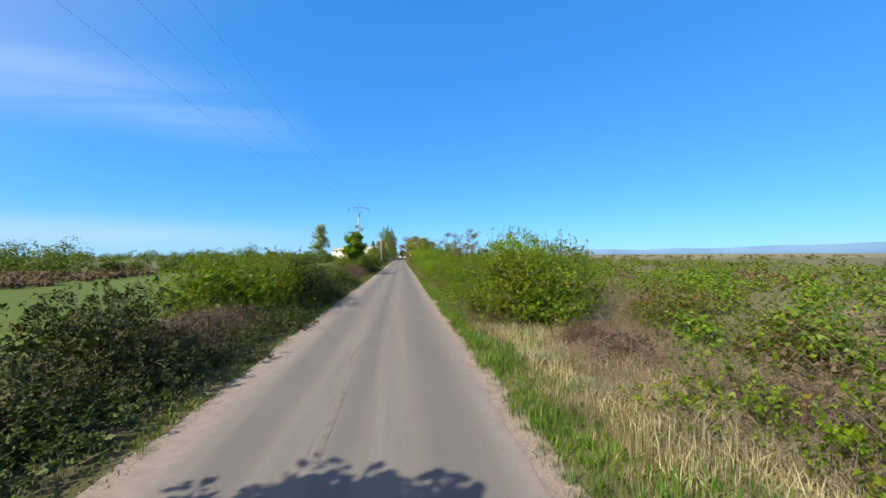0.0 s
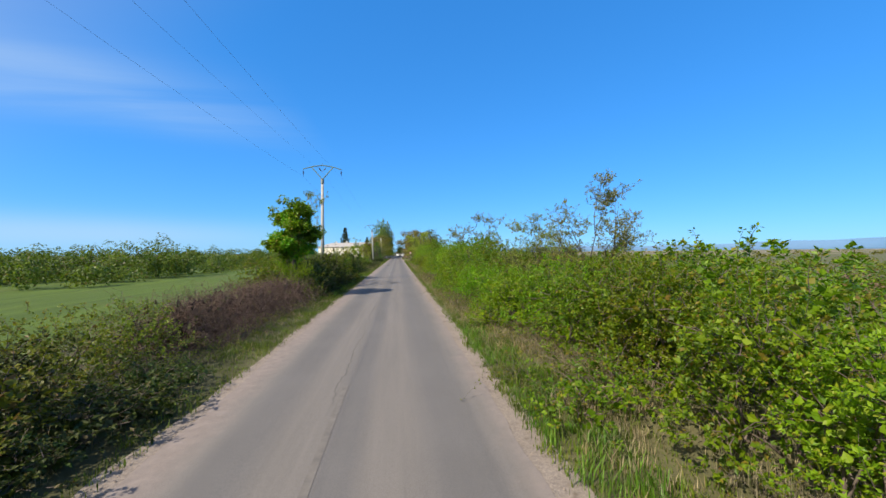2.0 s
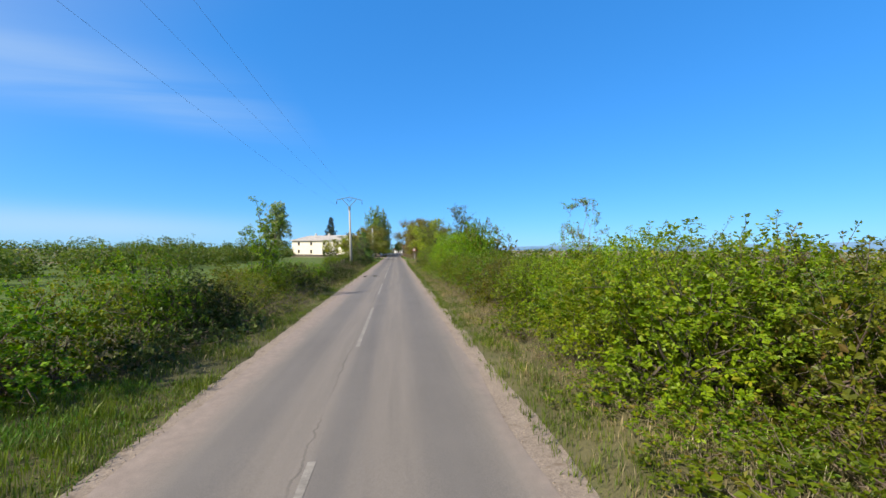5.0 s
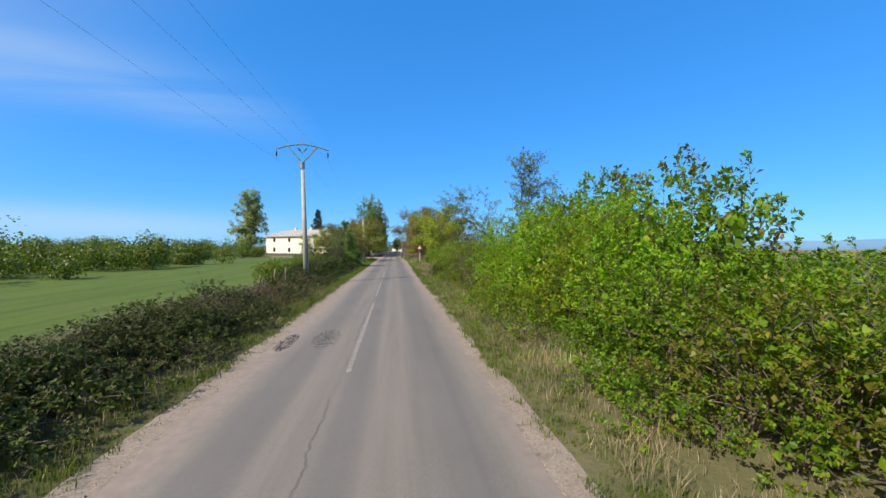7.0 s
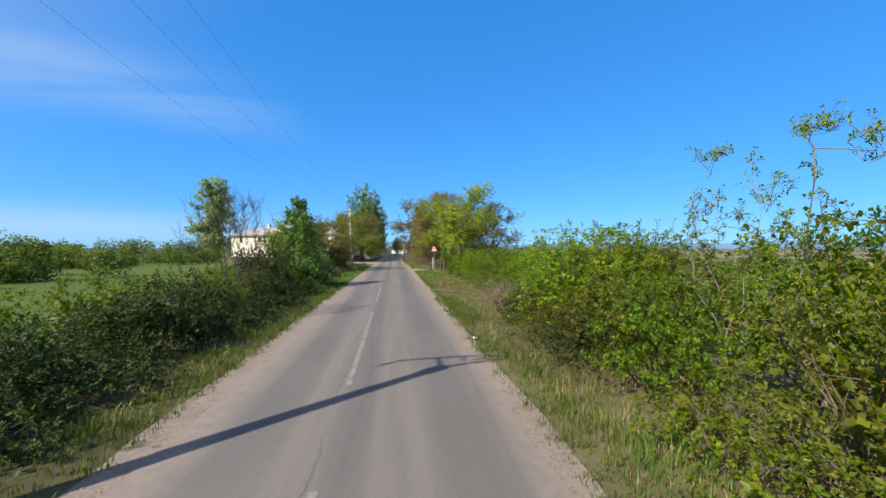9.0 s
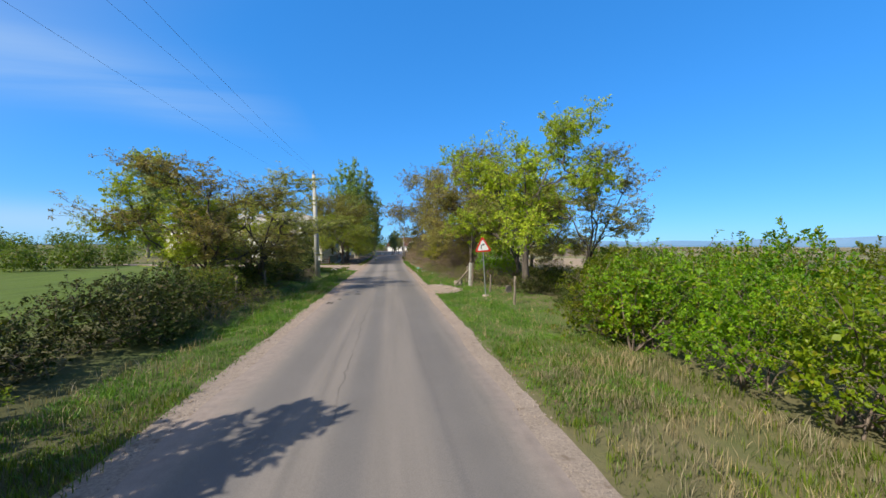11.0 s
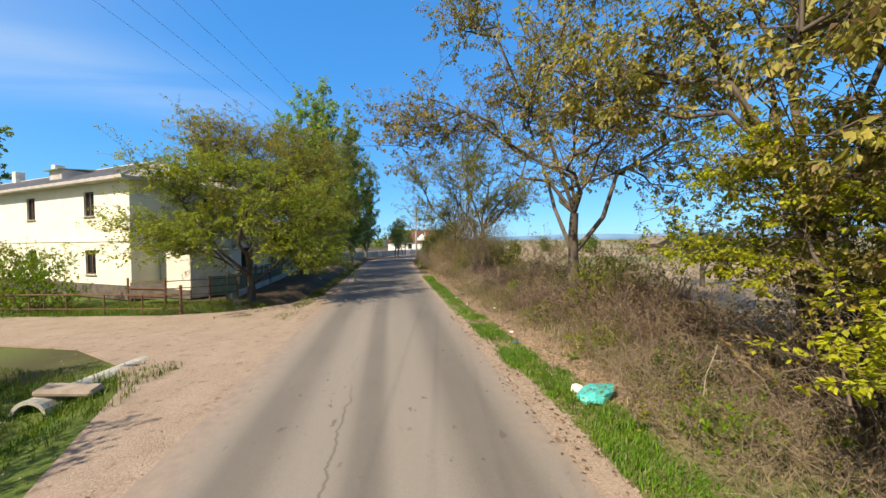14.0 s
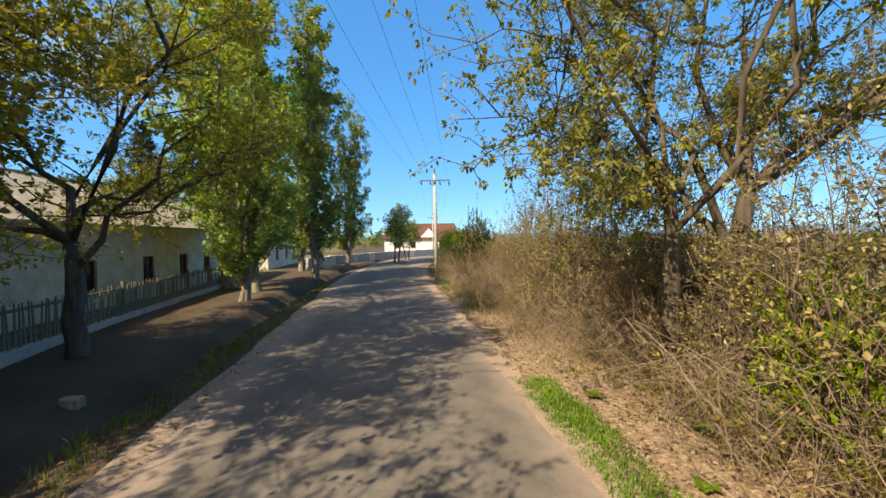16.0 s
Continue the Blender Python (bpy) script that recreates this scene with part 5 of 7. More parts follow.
again(bronze, 14.5, 190.5, 0.9, 0.8, 80)
again(bronze, -7.9, 179.9, 1.05, 0.61, 40)
again(bronze, -9.6, 182.4, 0.95, 0.56, 160)
again(bronze, -9.4, 176.0, 0.9, 0.6, 275)
stand(make_tree(38, 4.4, 1.3, 2.1, 4200, 0.11, LEAF_DARK, BARK, 0.13, 10, 7, bottom=0.3, label="small dark green fruit tree out in the field"), 18.1, 211.7)
again(walnut, 6.6, 195.5, 0.62, 0.5, 100)
again(walnut, -20.5, 201.5, 0.65, 0.66, 140)
again(walnut, -13.9, 195.4, 0.75, 0.75, 30)
put("h", -10.3, 195.6, 1.15, 1.5)
again(walnut, -11.0, 176.5, 0.7, 0.7, 200)
stand(make_tree(33, 11.5, 3.4, 5.6, 36000, 0.108, LEAF_BRONZE, BARK, 0.17, 17, 12, bottom=0.22, droop=0.8, twigs=8, wide=0.55, crook=0.3, label="large walnut tree with grey limbs and sparse leaves"), 7.1, 205.7, 1.15, 1.12, 150)
stand(make_tree(34, 10.5, 3.2, 3.8, 36000, 0.085, LEAF_ACACIA, BARK, 0.14, 17, 12, bottom=0.2, droop=0.4, twigs=8, wide=0.55, label="slender acacia with feathery green leaves"), 5.3, 221.2, 1.0, 1.08)
stand(make_tree(35, 11.0, 3.4, 4.2, 36000, 0.085, LEAF_ACACIA, BARK, 0.2, 17, 12, (0.4, 0), bottom=0.12, droop=0.4, twigs=8, wide=0.55, label="leaning acacia with feathery leaves"), 7.2, 221.8, 1.0, 1.08)
stand(make_tree(36, 8.6, 1.6, 4.8, 56000, 0.105, LEAF_SPRING, BARK, 0.2, 26, 13, bottom=0.13, droop=0.2, twigs=10, wide=0.75, label="spreading roadside tree with small olive leaves"), -6.7, 211.8, 0.96, 0.8, 210)
roadside = stand(make_tree(37, 11.5, 2.8, 5.2, 52000, 0.10, LEAF_ELDER, BARK, 0.2, 24, 12, bottom=0.14, droop=0.3, twigs=9, wide=0.7, label="roadside tree with dark trunk and airy crown"), -7.4, 225.3)
again(roadside, -9.2, 219.4, 1.0, 0.95, 260)
again(roadside, -9.9, 221.6, 0.95, 1.0, 140)
poplar = stand(make_poplar(41, 20, 3.6, 22000, 0.23, LEAF_POPLAR, "tall ragged poplar by the road", 3, 0.06), -6.6, 236.2)
for x, y, s, sz, turn in ((-8.9, 238.5, 0.95, 0.97, 70), (-5.4, 243.5, 0.9, 0.95, 160), (-4.2, 254.5, 0.75, 0.78, 200), (-6.3, 232.6, 0.62, 0.5, 230), (-7.2, 249.0, 0.9, 0.85, 310)):
    again(poplar, x, y, s, sz, turn)
stand(make_poplar(42, 21, 5.6, 14000, 0.52, LEAF_POPLAR_PALE, "broad poplar standing behind the field", 3, 0.1), -50.0, 240.5)
spruce = stand(make_spruce(43, 19.8, 4.4, 8000, 0.6, "tall dark spruce behind the house"), -32.5, 271.5)
again(spruce, -20.0, 285.0, 0.7, 0.72, 100)
pollard = stand(make_poplar(44, 6.4, 2.3, 3600, 0.2, LEAF_POPLAR, "pollarded roadside tree with short shoots", 2, 0.36, BARK), 0.9, 258.5, 1.1, 1.0)
again(pollard, 2.7, 262.5, 0.8, 0.85, 130)


# ---- power line ----
def make_pylon(x, y, top, lean=(0, 0)):
    """A concrete pole with a steel fork that carries three conductors."""
    root = empty("power_pylon", pose(x, y, 0), "concrete power pylon with forked steel crossarm", "pylon", "power pylons")
    part("pole", tube([(0, 0, -0.3), (lean[0], lean[1], top)], [0.21, 0.125], 14), CONCRETE, root, smooth=True)
    a, b = lean
    part("collar", tube([(a, b, top - 0.42), (a, b, top + 0.06)], 0.175, 12), STEEL, root)
    for s in (-1, 1):
        part("brace", box((0.09, 0.09, 1.62), (a + s * 0.55, b, top + 0.66), (0, s * 41, 0), 0.01), GREEN_STEEL, root)
    pts = [(a + 1.88 * k / 6, b, top + 1.42 - 0.40 * (abs(k) / 6) ** 1.6) for k in range(-6, 7)]
    part("crossarm", tube(pts, 0.05, 6), GREEN_STEEL, root)
    for s in (-1, 1):
        e = (a + s * 1.84, b, top + 0.98)
        ins = part("insulator", tube([(e[0], e[1], e[2] - 0.08), (e[0], e[1], e[2] - 0.14), (e[0], e[1], e[2] - 0.15), (e[0], e[1], e[2] - 0.46), (e[0], e[1], e[2] - 0.47), (e[0], e[1], e[2] - 0.66)], [0.012, 0.012, 0.055, 0.055, 0.012, 0.012], 8), GLAZE, root, "brown hanging insulator")
        f = (a + s * 0.42, b, top + 1.32)
        part("insulator", tube([f, (a + s * 0.30, b, top + 1.14), (a + s * 0.29, b, top + 1.12), (a + s * 0.14, b, top + 0.92), (a + s * 0.13, b, top + 0.9), (a, b, top + 0.74)], [0.012, 0.012, 0.05, 0.05, 0.012, 0.012], 8), GLAZE, root, "brown hanging insulator")
    part("pin", tube([(a, b, top + 1.4), (a, b, top + 1.62)], 0.03, 6), STEEL, root)
    return [(x + a - 1.84, y + b, top + 0.30), (x + a, y + b, top + 0.72), (x + a + 1.84, y + b, top + 0.30)]


def make_wire(p, q, sag, r=0.004):
    pts = []
    for k in range(25):
        t = k / 24
        v = Vector(p).lerp(Vector(q), t)
        v.z -= sag * 4 * t * (1 - t)
        pts.append(v)
    tagged(part("power_cable", tube(pts, r, 5), WIRE), "thin aluminium power cable strung between poles", "cable", "power cables")


ends = [make_pylon(-6.9, -6.0, 10.2), make_pylon(-6.9, 68.9, 10.25, (0.05, 0)), make_pylon(-5.95, 132.0, 9.0, (-0.35, 0))]


def make_village_pole(x, y, h, arm, lean=(0, 0), thin=1.0, label="concrete pole with steel crossarm and insulators"):
    root = empty("utility_pole", pose(x, y, 0), label, "pole", "village poles")
    a, b = lean
    part("pole", tube([(0, 0, -0.3), (a, b, h)], [0.24 * thin, 0.155 * thin], 14), CONCRETE, root, smooth=True)
    bm = tube([(a, b, h), (a, b, h + 0.12)], [0.15 * thin, 0.13 * thin], 12)
    part("cap", bm, CONCRETE, root)
    part("pin_insulator", tube([(a, b, h + 0.1), (a, b, h + 0.2), (a, b, h + 0.22), (a, b, h + 0.36), (a, b, h + 0.45)], [0.02, 0.02, 0.06, 0.05, 0.02], 8), GLAZE, root)
    z = h - 0.38
    part("crossarm", box((2 * arm, 0.09, 0.09), (a, b - 0.18, z), (0, -2, 0), 0.008), GREEN_STEEL, root)
    out = []
    for s in (-1, -0.35, 0.35, 1):
        p = (a + s * (arm - 0.06), b - 0.18, z)
        part("insulator", tube([p, (p[0] + 0.04, p[1] + 0.18, p[2] - 0.10), (p[0] + 0.05, p[1] + 0.2, p[2] - 0.11), (p[0] + 0.10, p[1] + 0.42, p[2] - 0.24)], [0.015, 0.015, 0.045, 0.04], 7), GLAZE, root)
        out.append((x + p[0] + 0.1, y + p[1] + 0.4, p[2] - 0.24))
    return root, out


third, tips3 = make_village_pole(-6.2, 190.0, 9.15, 1.28, (-0.38, 0))
part("meter_box", box((0.12, 0.1, 0.34), (0.14, -0.22, 1.55), (0, 0, 20), 0.01), WHITE_PAINT, third, "small white plate on the pole")
fourth, tips4 = make_village_pole(3.45, 240.0, 7.0, 1.0, (-0.1, 0), 0.6)
fifth, tips5 = make_village_pole(8.6, 285.0, 7.0, 1.0, (0, 0), 0.6)
for a, b in zip(ends, ends[1:]):
    for p, q in zip(a, b):
        make_wire(p, q, 0.9)
for p, q in zip(ends[-1], (tips3[0], (-6.8, 190, 9.6), tips3[3])):
    make_wire(p, q, 0.9)
for p, q in zip(tips3, tips4):
    make_wire(p, q, 0.7, 0.004)
for p, q in zip(tips4, tips5):
    make_wire(p, q, 0.6, 0.004)
for s in (-1.84, 0, 1.84):
    make_wire((-6.9 + s, -70, 10.5), (-6.9 + s, -6.0, 10.5 if s else 10.92), 0.9)


# ---- sign ----
def make_sign(x, y):
    root = empty("warning_sign", pose(x, y, 0, 0, 0, 8), "triangular red bordered bend warning sign on steel post", "road sign")
    part("post", tube([(0.12, 0, -0.3), (-0.10, 0, 3.0)], 0.032, 10), STEEL, root)
    part("foot", box((0.3, 0.3, 0.14), (0.1, 0, 0.02), (0, 0, 20), 0.03), STONE, root, "small concrete footing")

    def tri(r, depth, y0):
        bm = bmesh.new()
        out = []
        for k in range(3):
            a = radians(90 + 120 * k)
            for j in (-1, 0, 1):
                aa = a + j * 0.12
                out.append((r * (0.965 + 0.035 * (j == 0)) * math.cos(aa), r * (0.965 + 0.035 * (j == 0)) * math.sin(aa)))
        front = [bm.verts.new((px, y0 - depth, pz)) for px, pz in out]
        back = [bm.verts.new((px, y0, pz)) for px, pz in out]
        bm.faces.new(front)
        bm.faces.new(list(reversed(back)))
        for k in range(9):
            bm.faces.new((front[(k + 1) % 9], front[k], back[k], back[(k + 1) % 9]))
        bmesh.ops.recalc_face_normals(bm, faces=bm.faces)
        bmesh.ops.transform(bm, matrix=pose(-0.09, -0.04, 2.72, 0, -4, 0), verts=bm.verts)
        return bm

    plate = part("plate", tri(0.50, 0.012, 0.0), RED_PAINT, root, "red sign border")
    part("panel", tri(0.355, 0.004, -0.0125), WHITE_PAINT, root, "white sign face")
    pts = []
    for k in range(9):
        a = radians(180 - 100 * k / 8)
        pts.append((-0.02 + 0.11 * math.cos(a) + 0.02, 0.02 + 0.11 * math.sin(a)))
    pts = [(-0.11, -0.13)] + pts
    bm = bmesh.new()
    w = 0.026
    rows = []
    for i, (px, pz) in enumerate(pts):
        q, r = pts[max(i - 1, 0)], pts[min(i + 1, len(pts) - 1)]
        d = Vector((r[0] - q[0], r[1] - q[1])).normalized()
        nx, nz = -d.y * w, d.x * w
        rows.append((bm.verts.new((px + nx, -0.019, pz + nz)), bm.verts.new((px - nx, -0.019, pz - nz))))
    for a, b in zip(rows, rows[1:]):
        bm.faces.new((a[0], a[1], b[1], b[0]))
    px, pz = pts[-1]
    bm.faces.new([bm.verts.new(v) for v in ((px, -0.019, pz + 0.06), (px + 0.09, -0.019, pz - 0.02), (px, -0.019, pz - 0.07))])
    bmesh.ops.transform(bm, matrix=pose(-0.09, -0.04, 2.70, 0, -4, 0), verts=bm.verts)
    part("arrow", bm, BLACK_PAINT, root, "black bend arrow")


make_sign(5.42, 174.5)


# ---- fences, posts and stones on the verge ----
def make_post(x, y, h, r=0.08, lean=(0, 0), square=False, label="weathered grey wooden fence post", group="field fence posts", material=WOOD):
    bm = bmesh.new()
    if square:
        add_box(bm, (2 * r, 2 * r, h + 0.3), (0, 0, h / 2 - 0.15), (0, 0, 10), 0.015)
        bmesh.ops.transform(bm, matrix=pose(0, 0, 0, -lean[1] * 20, lean[0] * 20, 0), verts=bm.verts)
    else:
        n = 6
        add_tube(bm, [(lean[0] * k / n + 0.012 * math.sin(k * 2.3 + x), lean[1] * k / n + 0.01 * math.cos(k * 3.1 + y), -0.3 + (h + 0.3) * k / n) for k in range(n + 1)], [r * (1.1 - 0.2 * k / n) for k in range(n + 1)], 9)
    ob = part("fence_post", bm, material, None, smooth=not square)
    ob.location = (x, y, ground_z(x, y))
    tagged(ob, label, "fence post", group)
    return ob


braced = empty("braced_post", pose(5.75, 179.6, 0), "concrete fence post with slanting brace and strapped board", "fence post")
part("post", box((0.17, 0.15, 1.75), (0, 0, 0.72), (0, 1, 8), 0.02), CONCRETE, braced)
part("brace", tube([(-0.95, 0.75, -0.05), (-0.05, 0.05, 1.15)], 0.06, 7), WOOD, braced)
part("board", box((0.09, 0.06, 1.0), (0.15, -0.08, 1.1), (0, 2, 0), 0.01), WOOD, braced)
part("lower_board", box((0.09, 0.06, 0.75), (0.13, -0.12, 0.32), (0, 6, 0), 0.01), WOOD, braced)
for x, y, h in ((6.2, 182.8, 1.25), (6.15, 171.6, 1.35), (6.9, 184.5, 1.1), (7.5, 187.0, 1.2), (6.4, 176.8, 1.0), (7.2, 190.0, 1.3)):
    make_post(x, y, h, 0.055, (0.03, 0), label="rough grey wooden fence post", material=WOOD)
for x, y, h, lean in ((-6.75, 127.0, 1.4, (0.05, 0)), (-7.15, 125.4, 1.15, (0.14, 0.05)), (-6.65, 129.2, 1.42, (-0.03, 0)), (-7.0, 178.0, 1.3, (0, 0)), (-7.1, 174.0, 1.3, (0.05, 0)), (6.6, 214.2, 1.2, (0.04, 0))):
    make_post(x, y, h, 0.06, lean)
pts = [(-6.75, 127.0, 1.1), (-6.65, 129.2, 1.15)]
tagged(part("fence_wire", tube(pts, 0.006, 4), RUST), "rusty wire between old fence posts", "wire")
tagged(part("fence_wire", tube([(6.15, 171.6, 0.9), (6.4, 176.8, 0.85), (5.85, 179.6, 1.0), (6.2, 182.8, 0.95), (6.9, 184.5, 0.9)], 0.006, 4), RUST), "rusty wire between old fence posts", "wire")
for z in (0.2, 0.42, 0.65, 1.12):
    tagged(part("fence_wire", tube([(6.15, 171.6, z), (6.4, 176.8, z - 0.04), (5.85, 179.6, z + 0.02), (6.2, 182.8, z), (6.9, 184.5, z - 0.03), (7.5, 187.0, z)], 0.004, 4), RUST), "rusty wire between old fence posts", "wire")


def make_slab(x, y, w, d, h, turn, tilt=(0, 0), seed=1, label="broken pinkish concrete slab lying on the verge", z=0.0):
    rng = random.Random(seed)
    n = 15
    out = []
    for k in range(n):
        a = 2 * math.pi * (k + rng.uniform(-0.35, 0.35)) / n + 0.4
        q = 0.5 / max(abs(math.cos(a)), abs(math.sin(a))) * rng.uniform(0.66, 1.08)
        out.append((w * q * math.cos(a), d * q * math.sin(a)))
    bm = prism(out, -0.05, h)
    bmesh.ops.bevel(bm, geom=[e for e in bm.edges if e.verts[0].co.z > 0 and e.verts[1].co.z > 0], offset=min(0.025, h * 0.3), segments=1, affect="EDGES")
    for v in bm.verts:
        v.co.z += 0.02 * noise.noise((v.co.x * 3 + seed, v.co.y * 3, 0))
    ob = part("concrete_slab", bm, STONE)
    ob.matrix_basis = pose(x, y, ground_z(x, y) + z, tilt[0], tilt[1], turn)
    tagged(ob, label, "slab", "broken slabs")


tagged(part("trodden_dirt", prism([(2.9, 176.2), (3.5, 175.9), (4.2, 176.3), (4.7, 177.2), (4.75, 178.2), (4.4, 179.1), (4.3, 179.9), (3.9, 180.6), (3.4, 180.9), (2.95, 180.5), (2.8, 179.0), (2.75, 177.6)], -0.06, 0.012), DUST), "bare trodden dirt round broken slabs", "dirt", kind="structure")
for k, (x, y, w, d, h, turn) in enumerate(((3.6, 179.9, 0.85, 0.5, 0.06, 20), (4.25, 179.5, 0.6, 0.42, 0.08, -35), (3.95, 178.5, 0.75, 0.55, 0.05, 60), (4.45, 178.2, 0.62, 0.4, 0.07, -20), (3.6, 177.4, 0.5, 0.4, 0.04, 10), (4.3, 177.1, 0.55, 0.35, 0.05, 40),
                                           (3.3, 178.8, 0.28, 0.2, 0.06, 15), (4.75, 177.7, 0.3, 0.22, 0.07, 70), (3.9, 180.6, 0.3, 0.2, 0.08, 30), (4.6, 179.0, 0.22, 0.16, 0.06, 5), (3.4, 177.9, 0.2, 0.15, 0.05, 50))):
    make_slab(x, y, w, d, h, turn, ((k * 37) % 7 - 3, (k * 23) % 7 - 3), 20 + k)
make_slab(5.1, 180.5, 0.62, 0.45, 0.36, 12, (-8, 0), 3, "squared pale concrete block in the grass")
make_slab(-6.88, 210.6, 0.34, 0.26, 0.2, 30, (0, 0), 5, "pale rounded stone beside the apron")
make_slab(-5.35, 222.4, 0.36, 0.2, 0.14, 10, (0, 0), 6, "pale stone in the dry ditch")
make_slab(7.3, 176.0, 0.35, 0.25, 0.4, 0, (5, 0), 7, "whitewashed stone by a tree trunk")


def make_rubbish(x, y, size, material, label, seed):
    bm = bmesh.new()
    bmesh.ops.create_icosphere(bm, subdivisions=2, radius=1)
    for v in bm.verts:
        k = 1 + 0.45 * noise.noise(Vector(v.co) * 2.3 + Vector((seed, 0, 0)))
        v.co = Vector((v.co.x * size[0] * k, v.co.y * size[1] * k, max(-0.02, v.co.z * size[2] * k + size[2] * 0.5)))
    ob = part("plastic_rubbish", bm, material)
    ob.matrix_basis = pose(x, y, ground_z(x, y), 0, 0, seed * 37)
    tagged(ob, label, "rubbish", "roadside rubbish")


make_rubbish(3.75, 198.5, (0.46, 0.26, 0.15), TARP, "crumpled teal plastic bag on the verge", 1)
make_rubbish(3.55, 198.75, (0.16, 0.12, 0.1), WHITE_PAINT, "crumpled white plastic on the verge", 2)
make_rubbish(3.54, 202.1, (0.08, 0.06, 0.045), plain_material("blue plastic", (0.03, 0.05, 0.17), (0.05, 0.08, 0.25), 6, 0.4), "crushed blue plastic bottle", 3)
make_rubbish(3.0, 74.9, (0.10, 0.08, 0.05), WHITE_PAINT, "scrap of white paper on the shoulder", 4)
make_rubbish(4.5, 215.6, (0.12, 0.09, 0.05), plain_material("orange plastic", (0.7, 0.08, 0.02), (0.8, 0.14, 0.03), 6, 0.4), "crumpled orange wrapper in dry leaves", 5)
for k, (x, y) in enumerate(((3.8, 203.3), (4.4, 207.3), (4.7, 208.2), (5.9, 210.6), (4.0, 181.8), (4.1, 216.5), (3.9, 212.0))):
    make_rubbish(x, y, (0.07, 0.06, 0.03), WHITE_PAINT, "small scrap of white litter", 6 + k)


def make_weed(x, y, size, seed):
    """A rosette of broad soft leaves, each folded along its rib and drooping at the tip."""
    rng = random.Random(seed)
    verts, faces = [(0, 0, 0.02)], []
    for k in range(17):
        a = 6.283 * (k * 0.382 + rng.uniform(-0.05, 0.05))
        L = size * rng.uniform(0.45, 0.85)
        rise = rng.uniform(0.25, 1.0)
        d, e = (math.cos(a), math.sin(a)), (-math.sin(a), math.cos(a))
        start = len(verts)
        for f, w, dz in ((0.06, 0.05, 0.0), (0.35, 0.34, 0.28), (0.7, 0.40, 0.36), (1.0, 0.04, 0.2)):
            z = 0.03 + L * rise * (dz + 0.35 * f * (1 - 0.5 * f))
            for q, up in ((-1, 0.05), (0, 0.0), (1, 0.05)):
                verts.append((d[0] * L * f + e[0] * q * w * L * 0.7, d[1] * L * f + e[1] * q * w * L * 0.7, z + up * L))
        faces += [(0, start + 1, start), (0, start + 2, start + 1)]
        for i in range(3):
            for j in range(2):
                q = start + 3 * i + j
                faces.append((q, q + 1, q + 4, q + 3))
    ob = mesh_object("broadleaf_weed", verts, faces, LEAF_WEED, smooth=True)
    ob.matrix_basis = pose(x, y, ground_z(x, y), 0, 0, rng.uniform(0, 360))
    tagged(ob, "broad leaved green weed on leaf litter", "weed", "verge weeds")


for k, (x, y, size) in enumerate(((3.85, 211.4, 0.3), (4.2, 211.7, 0.26), (4.9, 211.6, 0.3), (5.2, 211.2, 0.28), (3.95, 213.8, 0.36), (2.95, 215.2, 0.3), (4.0, 213.3, 0.26), (4.5, 212.0, 0.3), (5.5, 205.9, 0.4), (5.2, 204.9, 0.32),
                                  (4.2, 217.6, 0.3), (4.6, 219.6, 0.34), (3.7, 221.0, 0.3), (4.4, 200.6, 0.3), (4.9, 202.2, 0.34), (3.6, 218.6, 0.26), (4.9, 209.3, 0.36), (-4.2, 176.5, 0.3), (4.6, 190.3, 0.28), (4.2, 187.5, 0.26))):
    make_weed(x, y, size * 0.75, 70 + k)


def make_dandelion(x, y, h, seed):
    """A seeded dandelion: a bent stalk, a round white head of fine spokes, and a few leaves at the foot."""
    rng = np.random.default_rng(seed)
    flower = empty("dandelion", pose(x, y, ground_z(x, y)), "white seeded dandelion in the verge grass", "flower", "dandelions")
    tip = (rng.normal() * 0.04, rng.normal() * 0.04, h)
    part("stalk", tube([(0, 0, -0.02), (tip[0] * 0.3, tip[1] * 0.3, h * 0.5), tip], 0.004, 5), LEAF_WEED, flower)
    n = 90
    d = unit(rng.normal(size=(n, 3)))
    v, f = leaf_blades(np.array(tip) + d * 0.008, d, rng.normal(size=(n, 3)), 0.034, 0.35, rng)
    mesh_object("seed_head", v, f.tolist(), WHITE_PAINT, flower)
    a = rng.uniform(0, 6.28, 7)
    v, f = leaf_blades(np.zeros((7, 3)) + [0, 0, 0.01], np.stack([np.cos(a), np.sin(a), 0 * a + 0.25], 1), np.zeros((7, 3)) + [0, 0, 1], 0.15, 0.25, rng)
    mesh_object("leaf_rosette", v, f.tolist(), LEAF_WEED, flower)


for k, (x, y) in enumerate(((3.1, 192.4), (3.4, 192.2), (3.75, 192.1), (2.98, 193.1), (3.55, 191.3), (4.1, 188.6), (3.3, 207.4), (3.1, 209.0))):
    make_dandelion(x, y, 0.2 + 0.03 * (k % 3), 300 + k)


def make_stick(p, q, r, seed):
    rng = np.random.default_rng(seed)
    w = Wood()
    line = bend(p, q, rng, 0.03, 0.06, 6)
    w.limb(line, r, r * 0.45, 6)
    for f in (2, 3, 4):
        w.limb(bend(line[f], line[f] + rng.normal(size=3) * 0.16 + [0, 0, 0.08], rng, 0, 0.1, 3), r * 0.5, 0.003, 4)
    v, f = w.arrays()
    tagged(mesh_object("dry_stick", v, f, BARK_PALE, smooth=True), "bare pale dry stick on the verge", "stick", "dry sticks")


